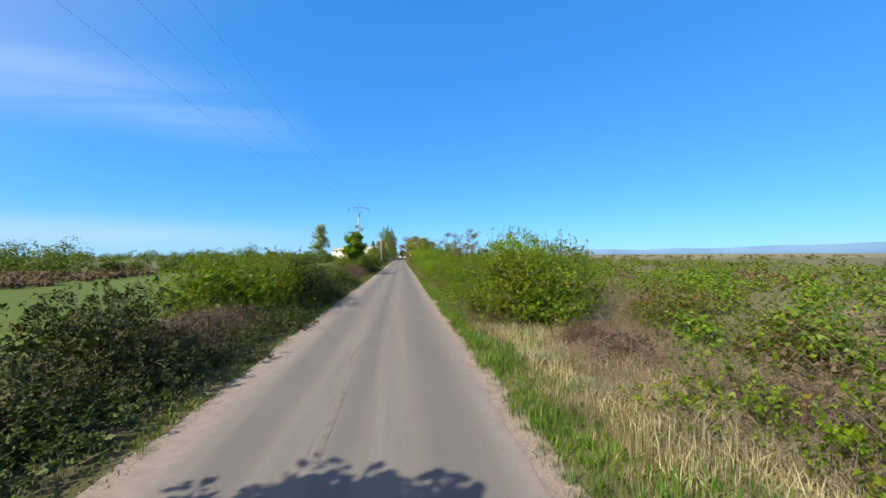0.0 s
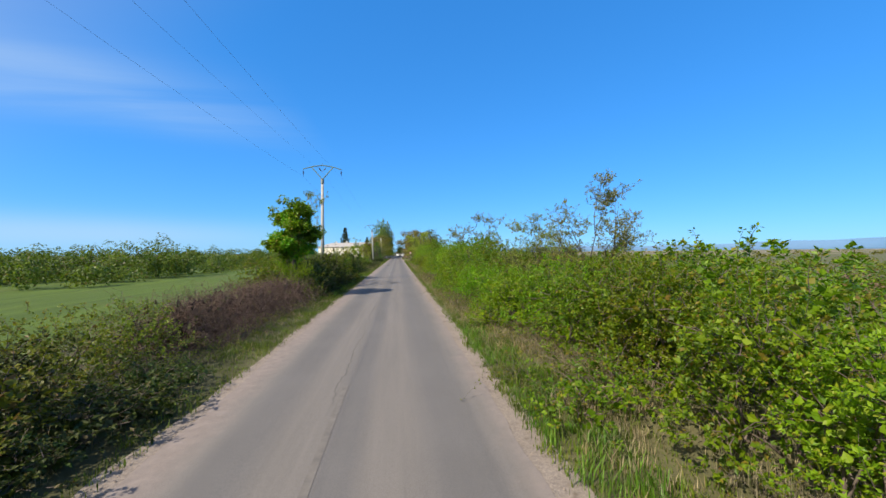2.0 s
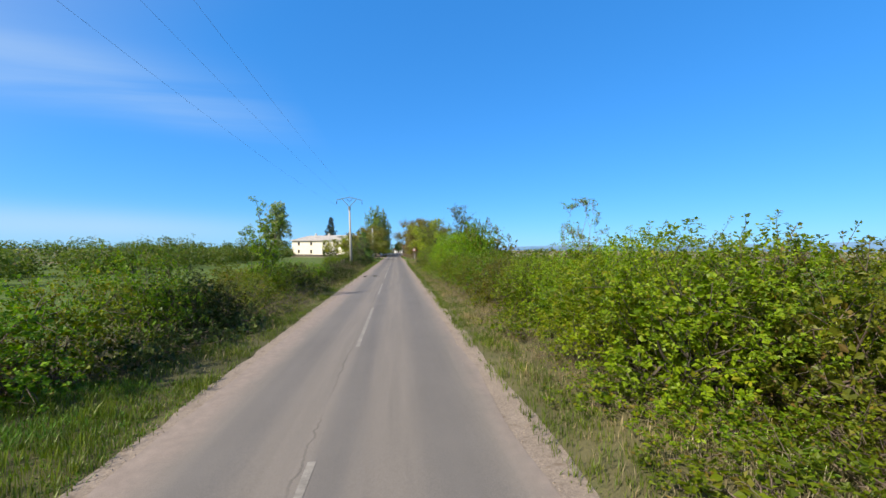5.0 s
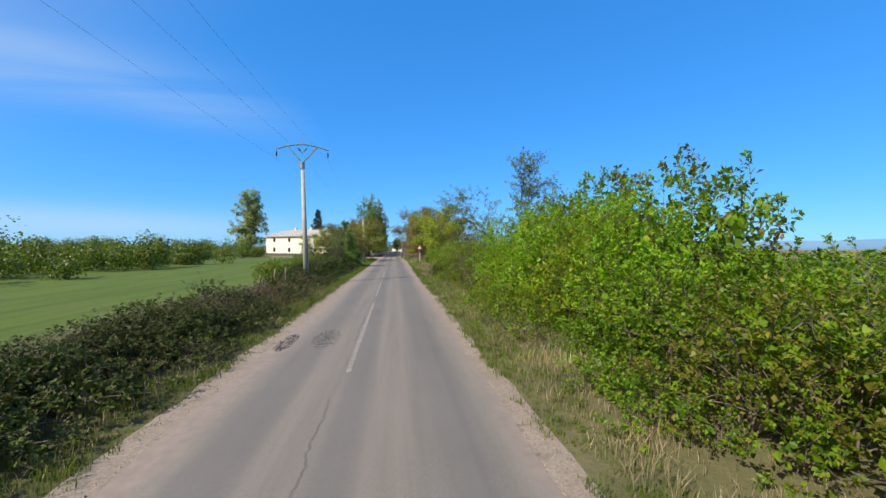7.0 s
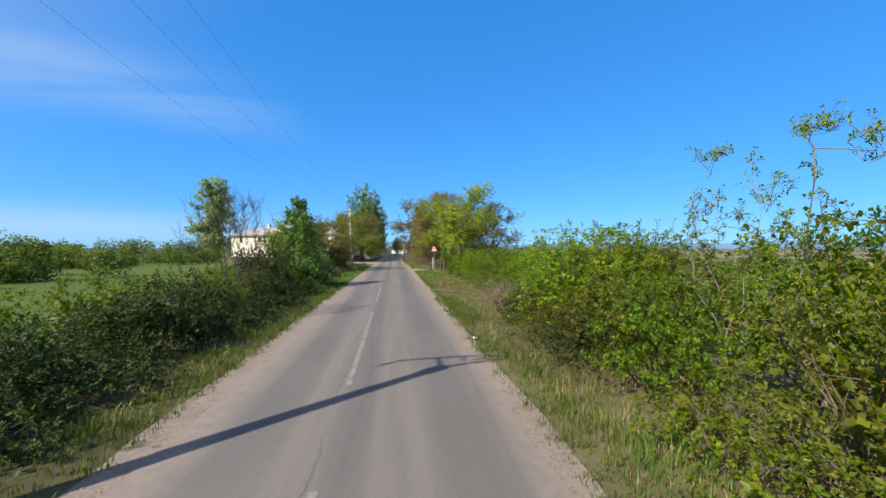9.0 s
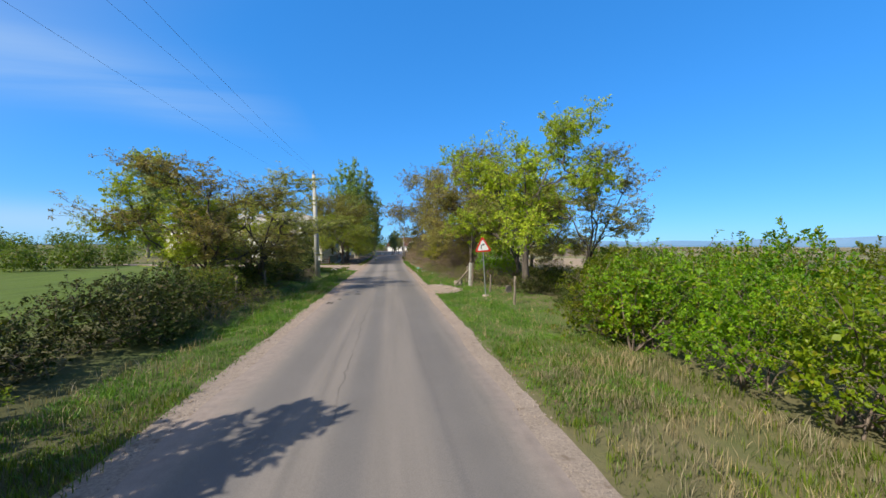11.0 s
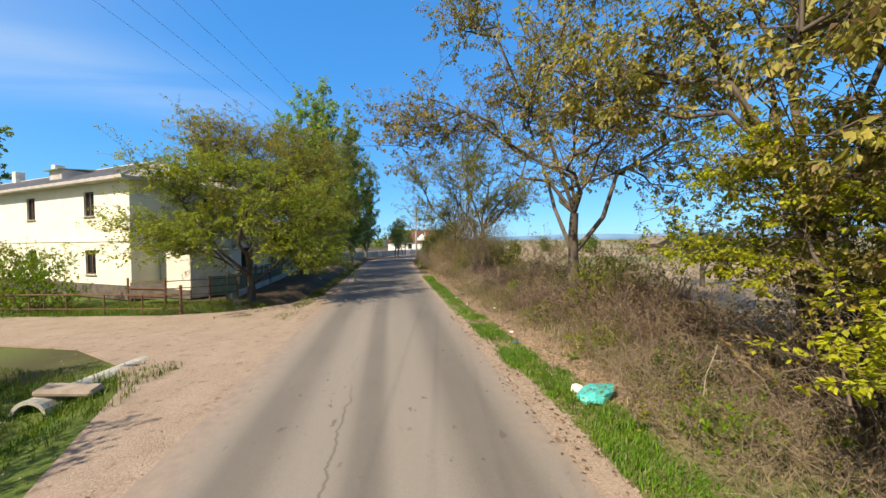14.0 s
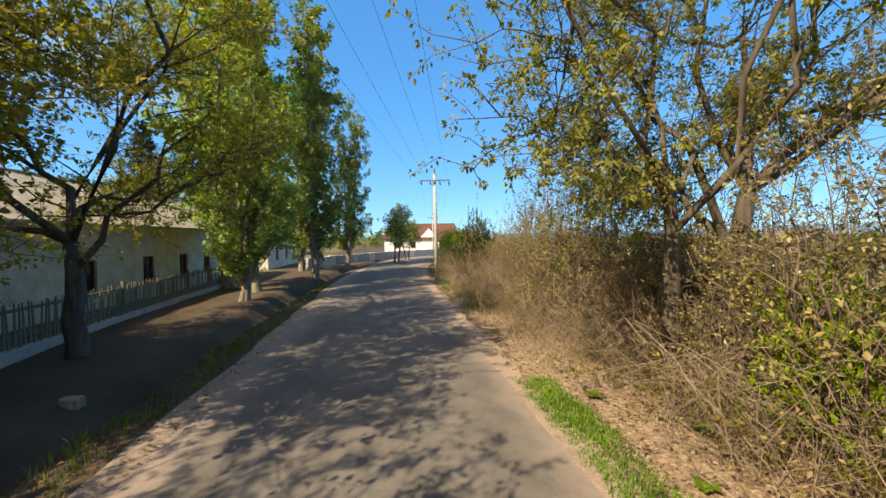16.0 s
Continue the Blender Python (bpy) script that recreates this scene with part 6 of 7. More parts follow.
for k, (p, q, r) in enumerate((((4.75, 214.6, -0.02), (5.1, 214.8, 1.25), 0.018), ((4.3, 213.7, 0.03), (6.3, 213.4, 0.08), 0.02), ((3.55, 199.8, 0.0), (3.9, 200.2, 0.75), 0.012), ((5.6, 212.6, 0.0), (5.9, 213.4, 1.0), 0.015),
                               ((5.2, 208.0, 0.0), (6.6, 207.4, 1.1), 0.02), ((4.9, 216.4, 0.0), (4.6, 217.0, 0.9), 0.014), ((5.3, 201.6, 0.0), (6.2, 201.0, 1.4), 0.018), ((4.6, 197.2, 0.0), (5.3, 197.6, 1.1), 0.014),
                               ((5.9, 215.6, 0.1), (7.8, 214.6, 0.9), 0.05), ((6.4, 216.2, 0.0), (7.6, 213.8, 0.75), 0.045), ((5.0, 192.6, 0.0), (5.9, 192.0, 0.5), 0.02), ((4.5, 26.4, 0.0), (5.2, 27.4, 1.1), 0.022))):
    make_stick(p, q, r, 90 + k)

for k, (x, y) in enumerate(((-1.64, 142.3), (-1.13, 129.7), (-0.84, 128.6))):
    make_rubbish(x, y, (0.07, 0.05, 0.03), TILE_RED, "small dark clod lying on the asphalt", 30 + k)
make_rubbish(2.93, 140.4, (0.09, 0.07, 0.05), WHITE_PAINT, "small scrap of white litter", 35)

manhole = empty("manhole_cover", pose(-1.49, 176.1, 0.018) @ Matrix.Diagonal((0.55, 0.55, 1, 1)), "round iron manhole cover set in asphalt", "manhole cover")
part("ring", revolve([(0.34, -0.02), (0.34, 0.006), (0.29, 0.006), (0.29, -0.02)], 24), CAST_IRON, manhole)
part("lid", revolve([(0.285, -0.02), (0.285, 0.003), (0.27, 0.007), (0.02, 0.007)], 24), CAST_IRON, manhole)

# culvert by the apron
culvert = empty("culvert", pose(-6.25, 199.9, -0.34, 0, 0, -8), "broken concrete culvert pipe under the dirt apron", "culvert")
bm = bmesh.new()
n = 20
rings = []
for yy, rr in ((0, 0.30), (0, 0.37), (2.6, 0.37), (2.6, 0.30)):
    rings.append([bm.verts.new((rr * math.cos(2 * math.pi * k / n), yy, rr * math.sin(2 * math.pi * k / n))) for k in range(n)])
for q, s in ((0, 1), (1, 2), (2, 3), (3, 0)):
    for k in range(n):
        bm.faces.new((rings[q][k], rings[q][(k + 1) % n], rings[s][(k + 1) % n], rings[s][k]))
part("pipe", bm, CONCRETE, culvert)
part("headwall", box((0.95, 0.4, 0.14), (0.35, 0.4, 0.40), (4, 6, 12), 0.05), STONE, culvert)


# ---- houses ----
def make_window(parent, x, z0, z1, w, depth=0.14, frame_mat=FRAME_BROWN, sill=True):
    """A window in a wall panel at x (its middle), glass set back in the opening."""
    h = z1 - z0
    win = part("window", box((w, 0.02, h), (x, depth, (z0 + z1) / 2)), GLASS_DARK, parent, "dark window")
    bm = bmesh.new()
    t = 0.06
    for dx in (-w / 2 + t / 2, 0, w / 2 - t / 2):
        add_box(bm, (t, 0.05, h), (x + dx, depth - 0.03, (z0 + z1) / 2))
    for dz in (z0 + t / 2, z1 - t / 2):
        add_box(bm, (w - 2 * t, 0.045, t), (x, depth - 0.03, dz))
    part("window_frame", bm, frame_mat, win)
    if sill:
        part("window_sill", box((w + 0.16, 0.12, 0.05), (x, -0.04, z0 - 0.025), (4, 0, 0), 0.008), CONCRETE, win)
    return win


def hip_roof(parent, L, W, eave, ridge, over, material, hip=None, name="roof", ribs=0.8):
    """A hipped roof over a plan from (0,0) to (L,W), with standing ribs."""
    hip = W / 2 if hip is None else hip
    x0, x1, y0, y1 = -over, L + over, -over, W + over
    ym = W / 2
    a, b = (x0 + hip, ym, ridge), (x1 - hip, ym, ridge)
    c = [(x0, y0, eave), (x1, y0, eave), (x1, y1, eave), (x0, y1, eave)]
    bm = bmesh.new()
    V = [bm.verts.new(p) for p in c] + [bm.verts.new(a), bm.verts.new(b)]
    lo = [bm.verts.new((p[0], p[1], p[2] - 0.14)) for p in c]
    for f in ((0, 1, 5, 4), (1, 2, 5), (2, 3, 4, 5), (3, 0, 4)):
        bm.faces.new([V[k] for k in f])
    for k in range(4):
        bm.faces.new((lo[k], lo[(k + 1) % 4], V[(k + 1) % 4], V[k]))
    bm.faces.new(list(reversed(lo)))
    roof = part(name, bm, material, parent)
    bm = bmesh.new()
    n = int((x1 - x0) / ribs)
    for k in range(1, n):
        x = x0 + (x1 - x0) * k / n
        f = min(1.0, (x - x0) / hip, (x1 - x) / hip)
        for ya in (y0, y1):
            p, q = Vector((x, ya, eave)), Vector((x, ya + (ym - ya) * f, eave + (ridge - eave) * f))
            add_tube(bm, [p + Vector((0, 0, 0.015)), q + Vector((0, 0, 0.015))], 0.025, 4)
    n = int((y1 - y0) / ribs)
    for k in range(1, n):
        y = y0 + (y1 - y0) * k / n
        f = 1 - abs(y - ym) / (ym - y0)
        for xa, s in ((x0, 1), (x1, -1)):
            add_tube(bm, [(xa, y, eave + 0.015), (xa + s * hip * f, y, eave + (ridge - eave) * f + 0.015)], 0.025, 4)
    for p, q in ((c[0], a), (c[3], a), (c[1], b), (c[2], b), (a, b)):
        add_tube(bm, [Vector(p) + Vector((0, 0, 0.02)), Vector(q) + Vector((0, 0, 0.02))], 0.05, 5)
    part("roof_ribs", bm, material, roof)
    return roof


def make_big_house():
    """Two storeys, cream plaster, hipped sheet roof. Local +x runs along the front towards the road corner, +y to the back."""
    L, W, H = 32.4, 8.4, 6.1
    ang = -31.0
    c, s = math.cos(radians(ang)), math.sin(radians(ang))
    house = empty("house", pose(-12.6 - L * c, 212.8 - L * s, 0, 0, 0, ang), "two storey cream plastered house with grey hipped roof", "house")
    xs = [L - 3.65, L - 10.0, L - 16.3, L - 22.6, L - 28.9]
    holes = [(x - 0.5, x + 0.5, 4.3, 5.6) for x in xs] + [(x - 0.5, x + 0.5, 1.2, 2.5) for x in xs]
    front = part("front_wall", wall_panel(L, H, 0.35, holes), PLASTER, house)
    for x in xs:
        make_window(house, x, 4.3, 5.6, 1.0)
        make_window(house, x, 1.2, 2.5, 1.0)
    part("back_wall", box((L, 0.35, H), (L / 2, W - 0.175, H / 2)), PLASTER, house)
    part("side_wall", box((0.35, W - 0.7, H), (0.175, W / 2, H / 2)), PLASTER, house)
    bm = wall_panel(W - 0.7, H, 0.35, [(3.2, 4.1, 4.2, 5.45), (5.8, 6.7, 4.2, 5.45), (5.8, 6.7, 1.2, 2.5)])
    side = part("road_side_wall", bm, PLASTER, house)
    side.matrix_basis = pose(L, 0.35, 0, 0, 0, 90)
    for a, z in ((3.65, 4.2), (6.25, 4.2), (6.25, 1.2)):
        make_window(side, a, z, z + 1.25 if z > 3 else 2.5, 0.9)
    for nm, size, where in (("plinth", (L + 0.08, 0.05, 0.72), (L / 2, -0.025, 0.36)), ("plinth", (0.05, W, 0.72), (L + 0.025, W / 2, 0.36))):
        part(nm, box(size, where), PLINTH, house, "dark grey plinth")
    part("string_course", box((L, 0.05, 0.14), (L / 2, -0.025, 3.02)), PLASTER, house)
    hip_roof(house, L, W, H + 0.02, 8.15, 0.6, SHEET, 5.6)
    part("floor_slab", box((L - 0.8, W - 0.8, 0.2), (L / 2, W / 2, 2.9)), CONCRETE, house)
    dormer = part("dormer", box((1.5, 1.6, 0.85), (L - 10.4, 2.1, 7.15), (0, 0, 0), 0.02), SHEET, house)
    part("dormer_roof", box((1.9, 1.9, 0.07), (L - 10.4, 2.0, 7.62), (6, 0, 0), 0.01), GREEN_STEEL, dormer, "green dormer roof")
    for x in (L - 17.5, L - 24):
        part("chimney", box((0.6, 0.6, 1.2), (x, W / 2, 8.4), (0, 0, 0), 0.02), PLASTER_WHITE, house)
    # lean-to at the road side
    annex = part("annex", box((2.4, 2.2, 2.5), (L + 1.25, 2.4, 1.25), (0, 0, 0), 0.02), PLASTER_WHITE, house, "low whitewashed lean-to with peeling plaster")
    part("annex_roof", box((2.9, 2.7, 0.08), (L + 1.3, 2.4, 2.62), (0, 8, 0), 0.01), ASBESTOS, annex)
    part("annex_plinth", box((2.5, 0.05, 0.45), (L + 1.25, 1.27, 0.22)), PLINTH, annex)


make_big_house()


def make_low_house(x, y0, y1, width, eave, ridge, label, windows, wall=PLASTER_WHITE, roof=ASBESTOS, base=-0.1, gable=True):
    """A long low house beside the road: local +x runs along the road, the front faces it."""
    L = y1 - y0
    house = empty("house", pose(x, y0, base, 0, 0, 90), label, "house")
    holes = [(w - 0.45, w + 0.45, 0.85, 2.15) for w in windows]
    part("front_wall", wall_panel(L, eave, 0.35, holes), wall, house)
    for w in windows:
        make_window(house, w, 0.85, 2.15, 0.9)
    part("back_wall", box((L, 0.3, eave), (L / 2, width - 0.15, eave / 2)), wall, house)
    for xx in (0.15, L - 0.15):
        bm = box((0.3, width - 0.65, eave), (xx, width / 2 + 0.02, eave / 2))
        if gable:
            v = [bm.verts.new((xx + s * 0.15, yy, zz)) for s in (-1, 1) for yy, zz in ((0.35, eave), (width - 0.3, eave), (width / 2, ridge - 0.15))]
            bm.faces.new((v[0], v[1], v[2]))
            bm.faces.new((v[5], v[4], v[3]))
            bm.faces.new((v[0], v[2], v[5], v[3]))
            bm.faces.new((v[1], v[4], v[5], v[2]))
        part("gable_wall", bm, wall, house)
    o = 0.5
    bm = bmesh.new()
    sec = [(-o, eave - 0.12), (width / 2, ridge), (width + o, eave - 0.12), (width + o, eave - 0.22), (width / 2, ridge - 0.1), (-o, eave - 0.22)]
    A = [bm.verts.new((-o, yy, zz)) for yy, zz in sec]
    B = [bm.verts.new((L + o, yy, zz)) for yy, zz in sec]
    for k in range(6):
        bm.faces.new((A[k], A[(k + 1) % 6], B[(k + 1) % 6], B[k]))
    bm.faces.new(A[:2] + [A[4], A[5]])
    bm.faces.new([A[1], A[2], A[3], A[4]])
    bm.faces.new([B[5], B[4], B[1], B[0]])
    bm.faces.new([B[4], B[3], B[2], B[1]])
    bmesh.ops.recalc_face_normals(bm, faces=bm.faces)
    r = part("roof", bm, roof, house)
    bm = bmesh.new()
    n = int((L + 2 * o) / 0.9)
    for k in range(n + 1):
        xx = -o + (L + 2 * o) * k / n
        add_tube(bm, [(xx, -o, eave - 0.10), (xx, width / 2, ridge + 0.02)], 0.022, 4)
    add_tube(bm, [(-o, width / 2, ridge + 0.03), (L + o, width / 2, ridge + 0.03)], 0.07, 6)
    part("roof_ribs", bm, roof, r)
    return house


make_low_house(-11.6, 224.5, 246.0, 7.5, 3.75, 5.9, "long low house with stained white walls and grey roof", [3.0, 7.2, 11.0, 14.2, 17.0])
make_low_house(-11.0, 252.0, 266.0, 7.0, 3.4, 5.4, "white low house behind the roadside poplars", [3.0, 6.5, 10.0])


for x, y, k in ((45.6, 248.6, 0.8), (49.6, 248.2, 0.75), (52.5, 249.5, 1.0), (56.0, 251.0, 1.1), (43.5, 252.5, 0.9), (60.5, 250.0, 0.9)):
    put("o", x, y, k)
make_low_house(49.6, 250.0, 255.0, 4.5, 2.0, 3.1, "small ruined farm building out in the field", [2.0, 3.8], STONE, WOOD, 0.0)


def make_end_house():
    house = empty("house", pose(-0.5, 287.0, 0, 0, 0, -10), "white house with brown tiled roof closing the road", "house")
    L, W, H = 14.0, 8.0, 2.7
    part("front_wall", wall_panel(L, H, 0.35, [(2, 3, 0.9, 2.1), (5, 6, 0.9, 2.1), (10.5, 11.5, 0.9, 2.1)]), WHITE_PAINT, house)
    for x in (2.5, 5.5, 11.0):
        make_window(house, x, 0.9, 2.1, 1.0)
    part("back_wall", box((L, 0.35, H), (L / 2, W, H / 2)), WHITE_PAINT, house)
    for x in (0.175, L - 0.175):
        part("side_wall", box((0.35, W - 0.6, H), (x, W / 2 + 0.05, H / 2)), WHITE_PAINT, house)
    hip_roof(house, L, W, H, 5.6, 0.4, TILE_RED, 1.0, ribs=0.5)
    bm = bmesh.new()
    v = [bm.verts.new(p) for p in ((6.6, -0.05, 2.6), (10.4, -0.05, 2.6), (8.5, -0.05, 4.6), (6.6, 0.6, 2.6), (10.4, 0.6, 2.6), (8.5, 0.6, 4.6))]
    for f in ((0, 1, 2), (5, 4, 3), (0, 2, 5, 3), (1, 4, 5, 2), (0, 3, 4, 1)):
        bm.faces.new([v[k] for k in f])
    part("front_gable", bm, WHITE_PAINT, house)


make_end_house()

# stone wall before the end house
wall_root = empty("garden_wall", pose(0, 0, 0), "low grey stone garden wall along the bend", "wall")
rng = random.Random(8)
pts = [(-7.5, 252.0), (-3.0, 262.0), (0.5, 267.0), (5.0, 271.5), (11.0, 276.0)]
for (xa, ya), (xb, yb) in zip(pts, pts[1:]):
    d = math.hypot(xb - xa, yb - ya)
    n = int(d / 1.2)
    for k in range(n):
        t = (k + 0.5) / n
        part("wall_block", box((d / n - 0.03, 0.3, rng.uniform(1.0, 1.12)), (xa + (xb - xa) * t, ya + (yb - ya) * t, 0.48), (0, 0, math.degrees(math.atan2(yb - ya, xb - xa))), 0.03), PLASTER_WHITE if rng.random() < 0.25 else CONCRETE, wall_root)


# ---- picket fence ----
def make_picket_fence():
    root = empty("picket_fence", pose(0, 0, 0), "faded green wooden picket fence on a low concrete base", "fence")
    a, b = Vector((-7.9, 212.4, 0)), Vector((-9.6, 239.5, 0))
    d = (b - a)
    n = 190
    turn = math.degrees(math.atan2(d.y, d.x))
    proto = None
    part("base", box((d.length, 0.22, 0.5), (a + d / 2) + Vector((0, 0, 0.0)), (0, 0, turn), 0.02), CONCRETE, root)
    for z in (0.5, 1.15):
        part("rail", box((d.length, 0.05, 0.08), (a + d / 2) + Vector((-0.05, 0, z)), (0, 0, turn)), PICKET, root)
    for k in range(12):
        p = a + d * (k / 11)
        part("post", box((0.1, 0.1, 1.5), (p.x - 0.1, p.y, 0.65), (0, 0, turn), 0.01), WOOD, root)
    bm = bmesh.new()
    add_box(bm, (0.075, 0.022, 1.05), (0, 0, 0.79))
    for v in bm.verts:
        if v.co.z > 1.2:
            v.co.x *= 0.35
    first = part("picket", bm, PICKET, root)
    rng = random.Random(4)
    for k in range(n):
        p = a + d * ((k + 0.5) / n)
        ob = first if k == 0 else new("picket", first.data)
        ob.parent = root
        ob.matrix_basis = pose(p.x + 0.03, p.y, rng.uniform(-0.03, 0.03), rng.uniform(-2, 2), rng.uniform(-2.5, 2.5), turn)


make_picket_fence()


def make_rail_fence():
    root = empty("rail_fence", pose(0, 0, 0), "rusty steel rail fence along the lane", "fence")
    a, b = Vector((-8.1, 208.4, 0)), Vector((-17.5, 210.2, 0))
    for k in range(7):
        p = a.lerp(b, k / 6)
        part("post", tube([(p.x, p.y, -0.2), (p.x, p.y, 1.15 if k in (0, 6) else 0.8)], 0.055 if k in (0, 6) else 0.025, 8), RUST, root)
    for z in (0.78, 0.2):
        part("rail", tube([(a.x, a.y, z), (b.x, b.y, z)], 0.025, 6), RUST, root)
    for k in range(1, 15):
        p = a.lerp(b, k / 15)
        part("baluster", tube([(p.x, p.y, 0.2), (p.x, p.y, 0.78)], 0.014, 5), RUST, root)
    yard = empty("yard_fence", pose(0, 0, 0), "dark steel yard fence with solid panels", "fence")
    pts = [(-12.2, 211.9), (-10.2, 211.2), (-8.6, 211.9), (-7.6, 212.6)]
    for k, (x, y) in enumerate(pts):
        part("post", box((0.07, 0.07, 1.3), (x, y, 0.55), (0, 0, 0), 0.005), RUST, yard)
    for (xa, ya), (xb, yb) in zip(pts, pts[1:]):
        turn = math.degrees(math.atan2(yb - ya, xb - xa))
        d = math.hypot(xb - xa, yb - ya)
        for z in (0.35, 0.7, 1.05):
            part("rail", box((d, 0.035, 0.04), ((xa + xb) / 2, (ya + yb) / 2, z), (0, 0, turn)), RUST, yard)
    part("panel", box((1.9, 0.03, 0.75), (-11.2, 211.6, 0.6), (0, 0, -19)), PLINTH, yard, "dark sheet panel")
    part("panel", box((1.15, 0.03, 0.95), (-8.1, 212.3, 0.7), (0, 0, 35)), GREEN_STEEL, yard, "green sheet panel")


make_rail_fence()

# corrugated shed behind the fence on the right
shed = empty("shed", pose(8.5, 186.6, 0, 0, 0, -4), "small grey corrugated sheet shed among trees", "shed")
for name, a, b in (("front_wall", (0, 0), (2.6, 0)), ("side_wall", (2.6, 0), (2.6, 2.2)), ("back_wall", (2.6, 2.2), (0, 2.2)), ("other_wall", (0, 2.2), (0, 0))):
    bm = bmesh.new()
    d = Vector((b[0] - a[0], b[1] - a[1], 0))
    nrm = Vector((d.y, -d.x, 0)).normalized()
    n = int(d.length / 0.05)
    lo, hi = [], []
    for k in range(n + 1):
        p = Vector((a[0], a[1], 0)) + d * k / n + nrm * 0.018 * math.sin(k * 2.1)
        lo.append(bm.verts.new((p.x, p.y, 0)))
        hi.append(bm.verts.new((p.x, p.y, 1.55)))
    for k in range(n):
        bm.faces.new((lo[k], lo[k + 1], hi[k + 1], hi[k]))
    r = bmesh.ops.solidify(bm, geom=bm.faces[:], thickness=0.004)
    part(name, bm, ZINC, shed)
part("roof", box((3.0, 2.6, 0.05), (1.3, 1.1, 1.62), (5, 0, 0), 0.01), ZINC, shed)


# ---- car far down the road ----
def make_car(x, y, turn):
    root = empty("car", pose(x, y, 0.02, 0, 0, turn), "grey blue hatchback car driving away on the road", "car")
    bm = bmesh.new()
    side = [(-2.0, 0.3), (2.0, 0.3), (2.05, 0.7), (1.9, 0.95), (0.95, 1.05), (0.35, 1.45), (-1.2, 1.48), (-1.85, 1.1), (-2.05, 0.95)]
    A = [bm.verts.new((-0.82 if z < 1.1 else -0.66, yy, z)) for yy, z in side]
    B = [bm.verts.new((0.82 if z < 1.1 else 0.66, yy, z)) for yy, z in side]
    bm.faces.new(A)
    bm.faces.new(list(reversed(B)))
    for k in range(len(side)):
        bm.faces.new((A[k], B[k], B[(k + 1) % len(side)], A[(k + 1) % len(side)]))
    bmesh.ops.recalc_face_normals(bm, faces=bm.faces)
    bmesh.ops.bevel(bm, geom=bm.edges[:], offset=0.05, segments=2, affect="EDGES")
    part("body", bm, CAR_PAINT, root, smooth=False)
    part("rear_window", box((1.2, 0.03, 0.42), (0, -1.66, 1.28), (-58, 0, 0), 0.01), GLASS_DARK, root)
    part("bumper", box((1.62, 0.12, 0.22), (0, -2.04, 0.45), (0, 0, 0), 0.03), RUBBER, root)
    for s in (-1, 1):
        part("tail_light", box((0.2, 0.06, 0.26), (s * 0.68, -2.03, 0.84), (0, 0, 0), 0.02), RED_PAINT, root)
        for yy in (-1.25, 1.3):
            bm = revolve([(0.1, -0.1), (0.29, -0.1), (0.31, -0.06), (0.31, 0.06), (0.29, 0.1), (0.1, 0.1)], 18)
            bmesh.ops.transform(bm, matrix=pose(s * 0.74, yy, 0.31, 0, 90, 0), verts=bm.verts)
            wheel = part("wheel", bm, RUBBER, root)
            bm = revolve([(0.05, -0.09), (0.2, -0.105), (0.2, 0.105), (0.05, 0.09)], 14)
            bmesh.ops.transform(bm, matrix=pose(s * 0.74, yy, 0.31, 0, 90, 0), verts=bm.verts)
            part("rim", bm, STEEL, wheel)


make_car(road_x(278) + 1.0, 278, -22)


# ---- grass ----
def grass(name, spans, height, width, material, label, seed, lean=0.35, ragged=True):
    """Blades over strips (y0, y1, x0, x1, blades to the square metre)."""
    rng = np.random.default_rng(seed)
    P = []
    for y0, y1, x0, x1, rate in spans:
        k = int((y1 - y0) * (x1 - x0) * rate / 6)
        p = np.repeat(np.stack([rng.uniform(x0, x1, k), rng.uniform(y0, y1, k)], 1), 6, 0)
        p += rng.normal(size=p.shape) * 0.05
        keep = [noise.noise((a * 0.9, b * 0.9, seed)) + 0.4 * noise.noise((a * 3, b * 3, seed)) > rng.uniform(-0.75, 0.25) for a, b in p]
        keep = [k and ((a - 3.8) / 1.0) ** 2 + ((b - 178.4) / 2.9) ** 2 > 0.6 + 0.8 * rng.random() for k, (a, b) in zip(keep, p)]
        P.append(p[keep])
    P = np.concatenate(P)
    n = len(P)
    P[:, 0] += [road_x(y) for y in P[:, 1]]
    z = np.array([ground_z(a, b) for a, b in P]) - 0.02
    tall = np.array([0.65 + 0.6 * noise.noise((a * 0.7, b * 0.7, seed + 5)) for a, b in P])
    h = height * np.clip(tall, 0.25, 1.4) * rng.uniform(0.5, 1.3, n)
    a = rng.uniform(0, 6.28, n)
    side = np.stack([np.cos(a), np.sin(a), 0 * a], 1) * width * rng.uniform(0.6, 1.3, n)[:, None]
    fall = np.stack([-np.sin(a), np.cos(a), 0 * a], 1) * (h * rng.normal(0, lean, n))[:, None]
    base = np.stack([P[:, 0], P[:, 1], z], 1)
    up = np.stack([0 * h, 0 * h, h], 1)
    mid = base + up * 0.5 + fall * 0.22
    v = np.stack([base, mid + side, base + up * 0.94 + fall, mid - side], 1).reshape(-1, 3)
    f = np.arange(4 * n).reshape(n, 4).tolist()
    tagged(mesh_object(name, v, f, material), label, "grass", kind="stuff")


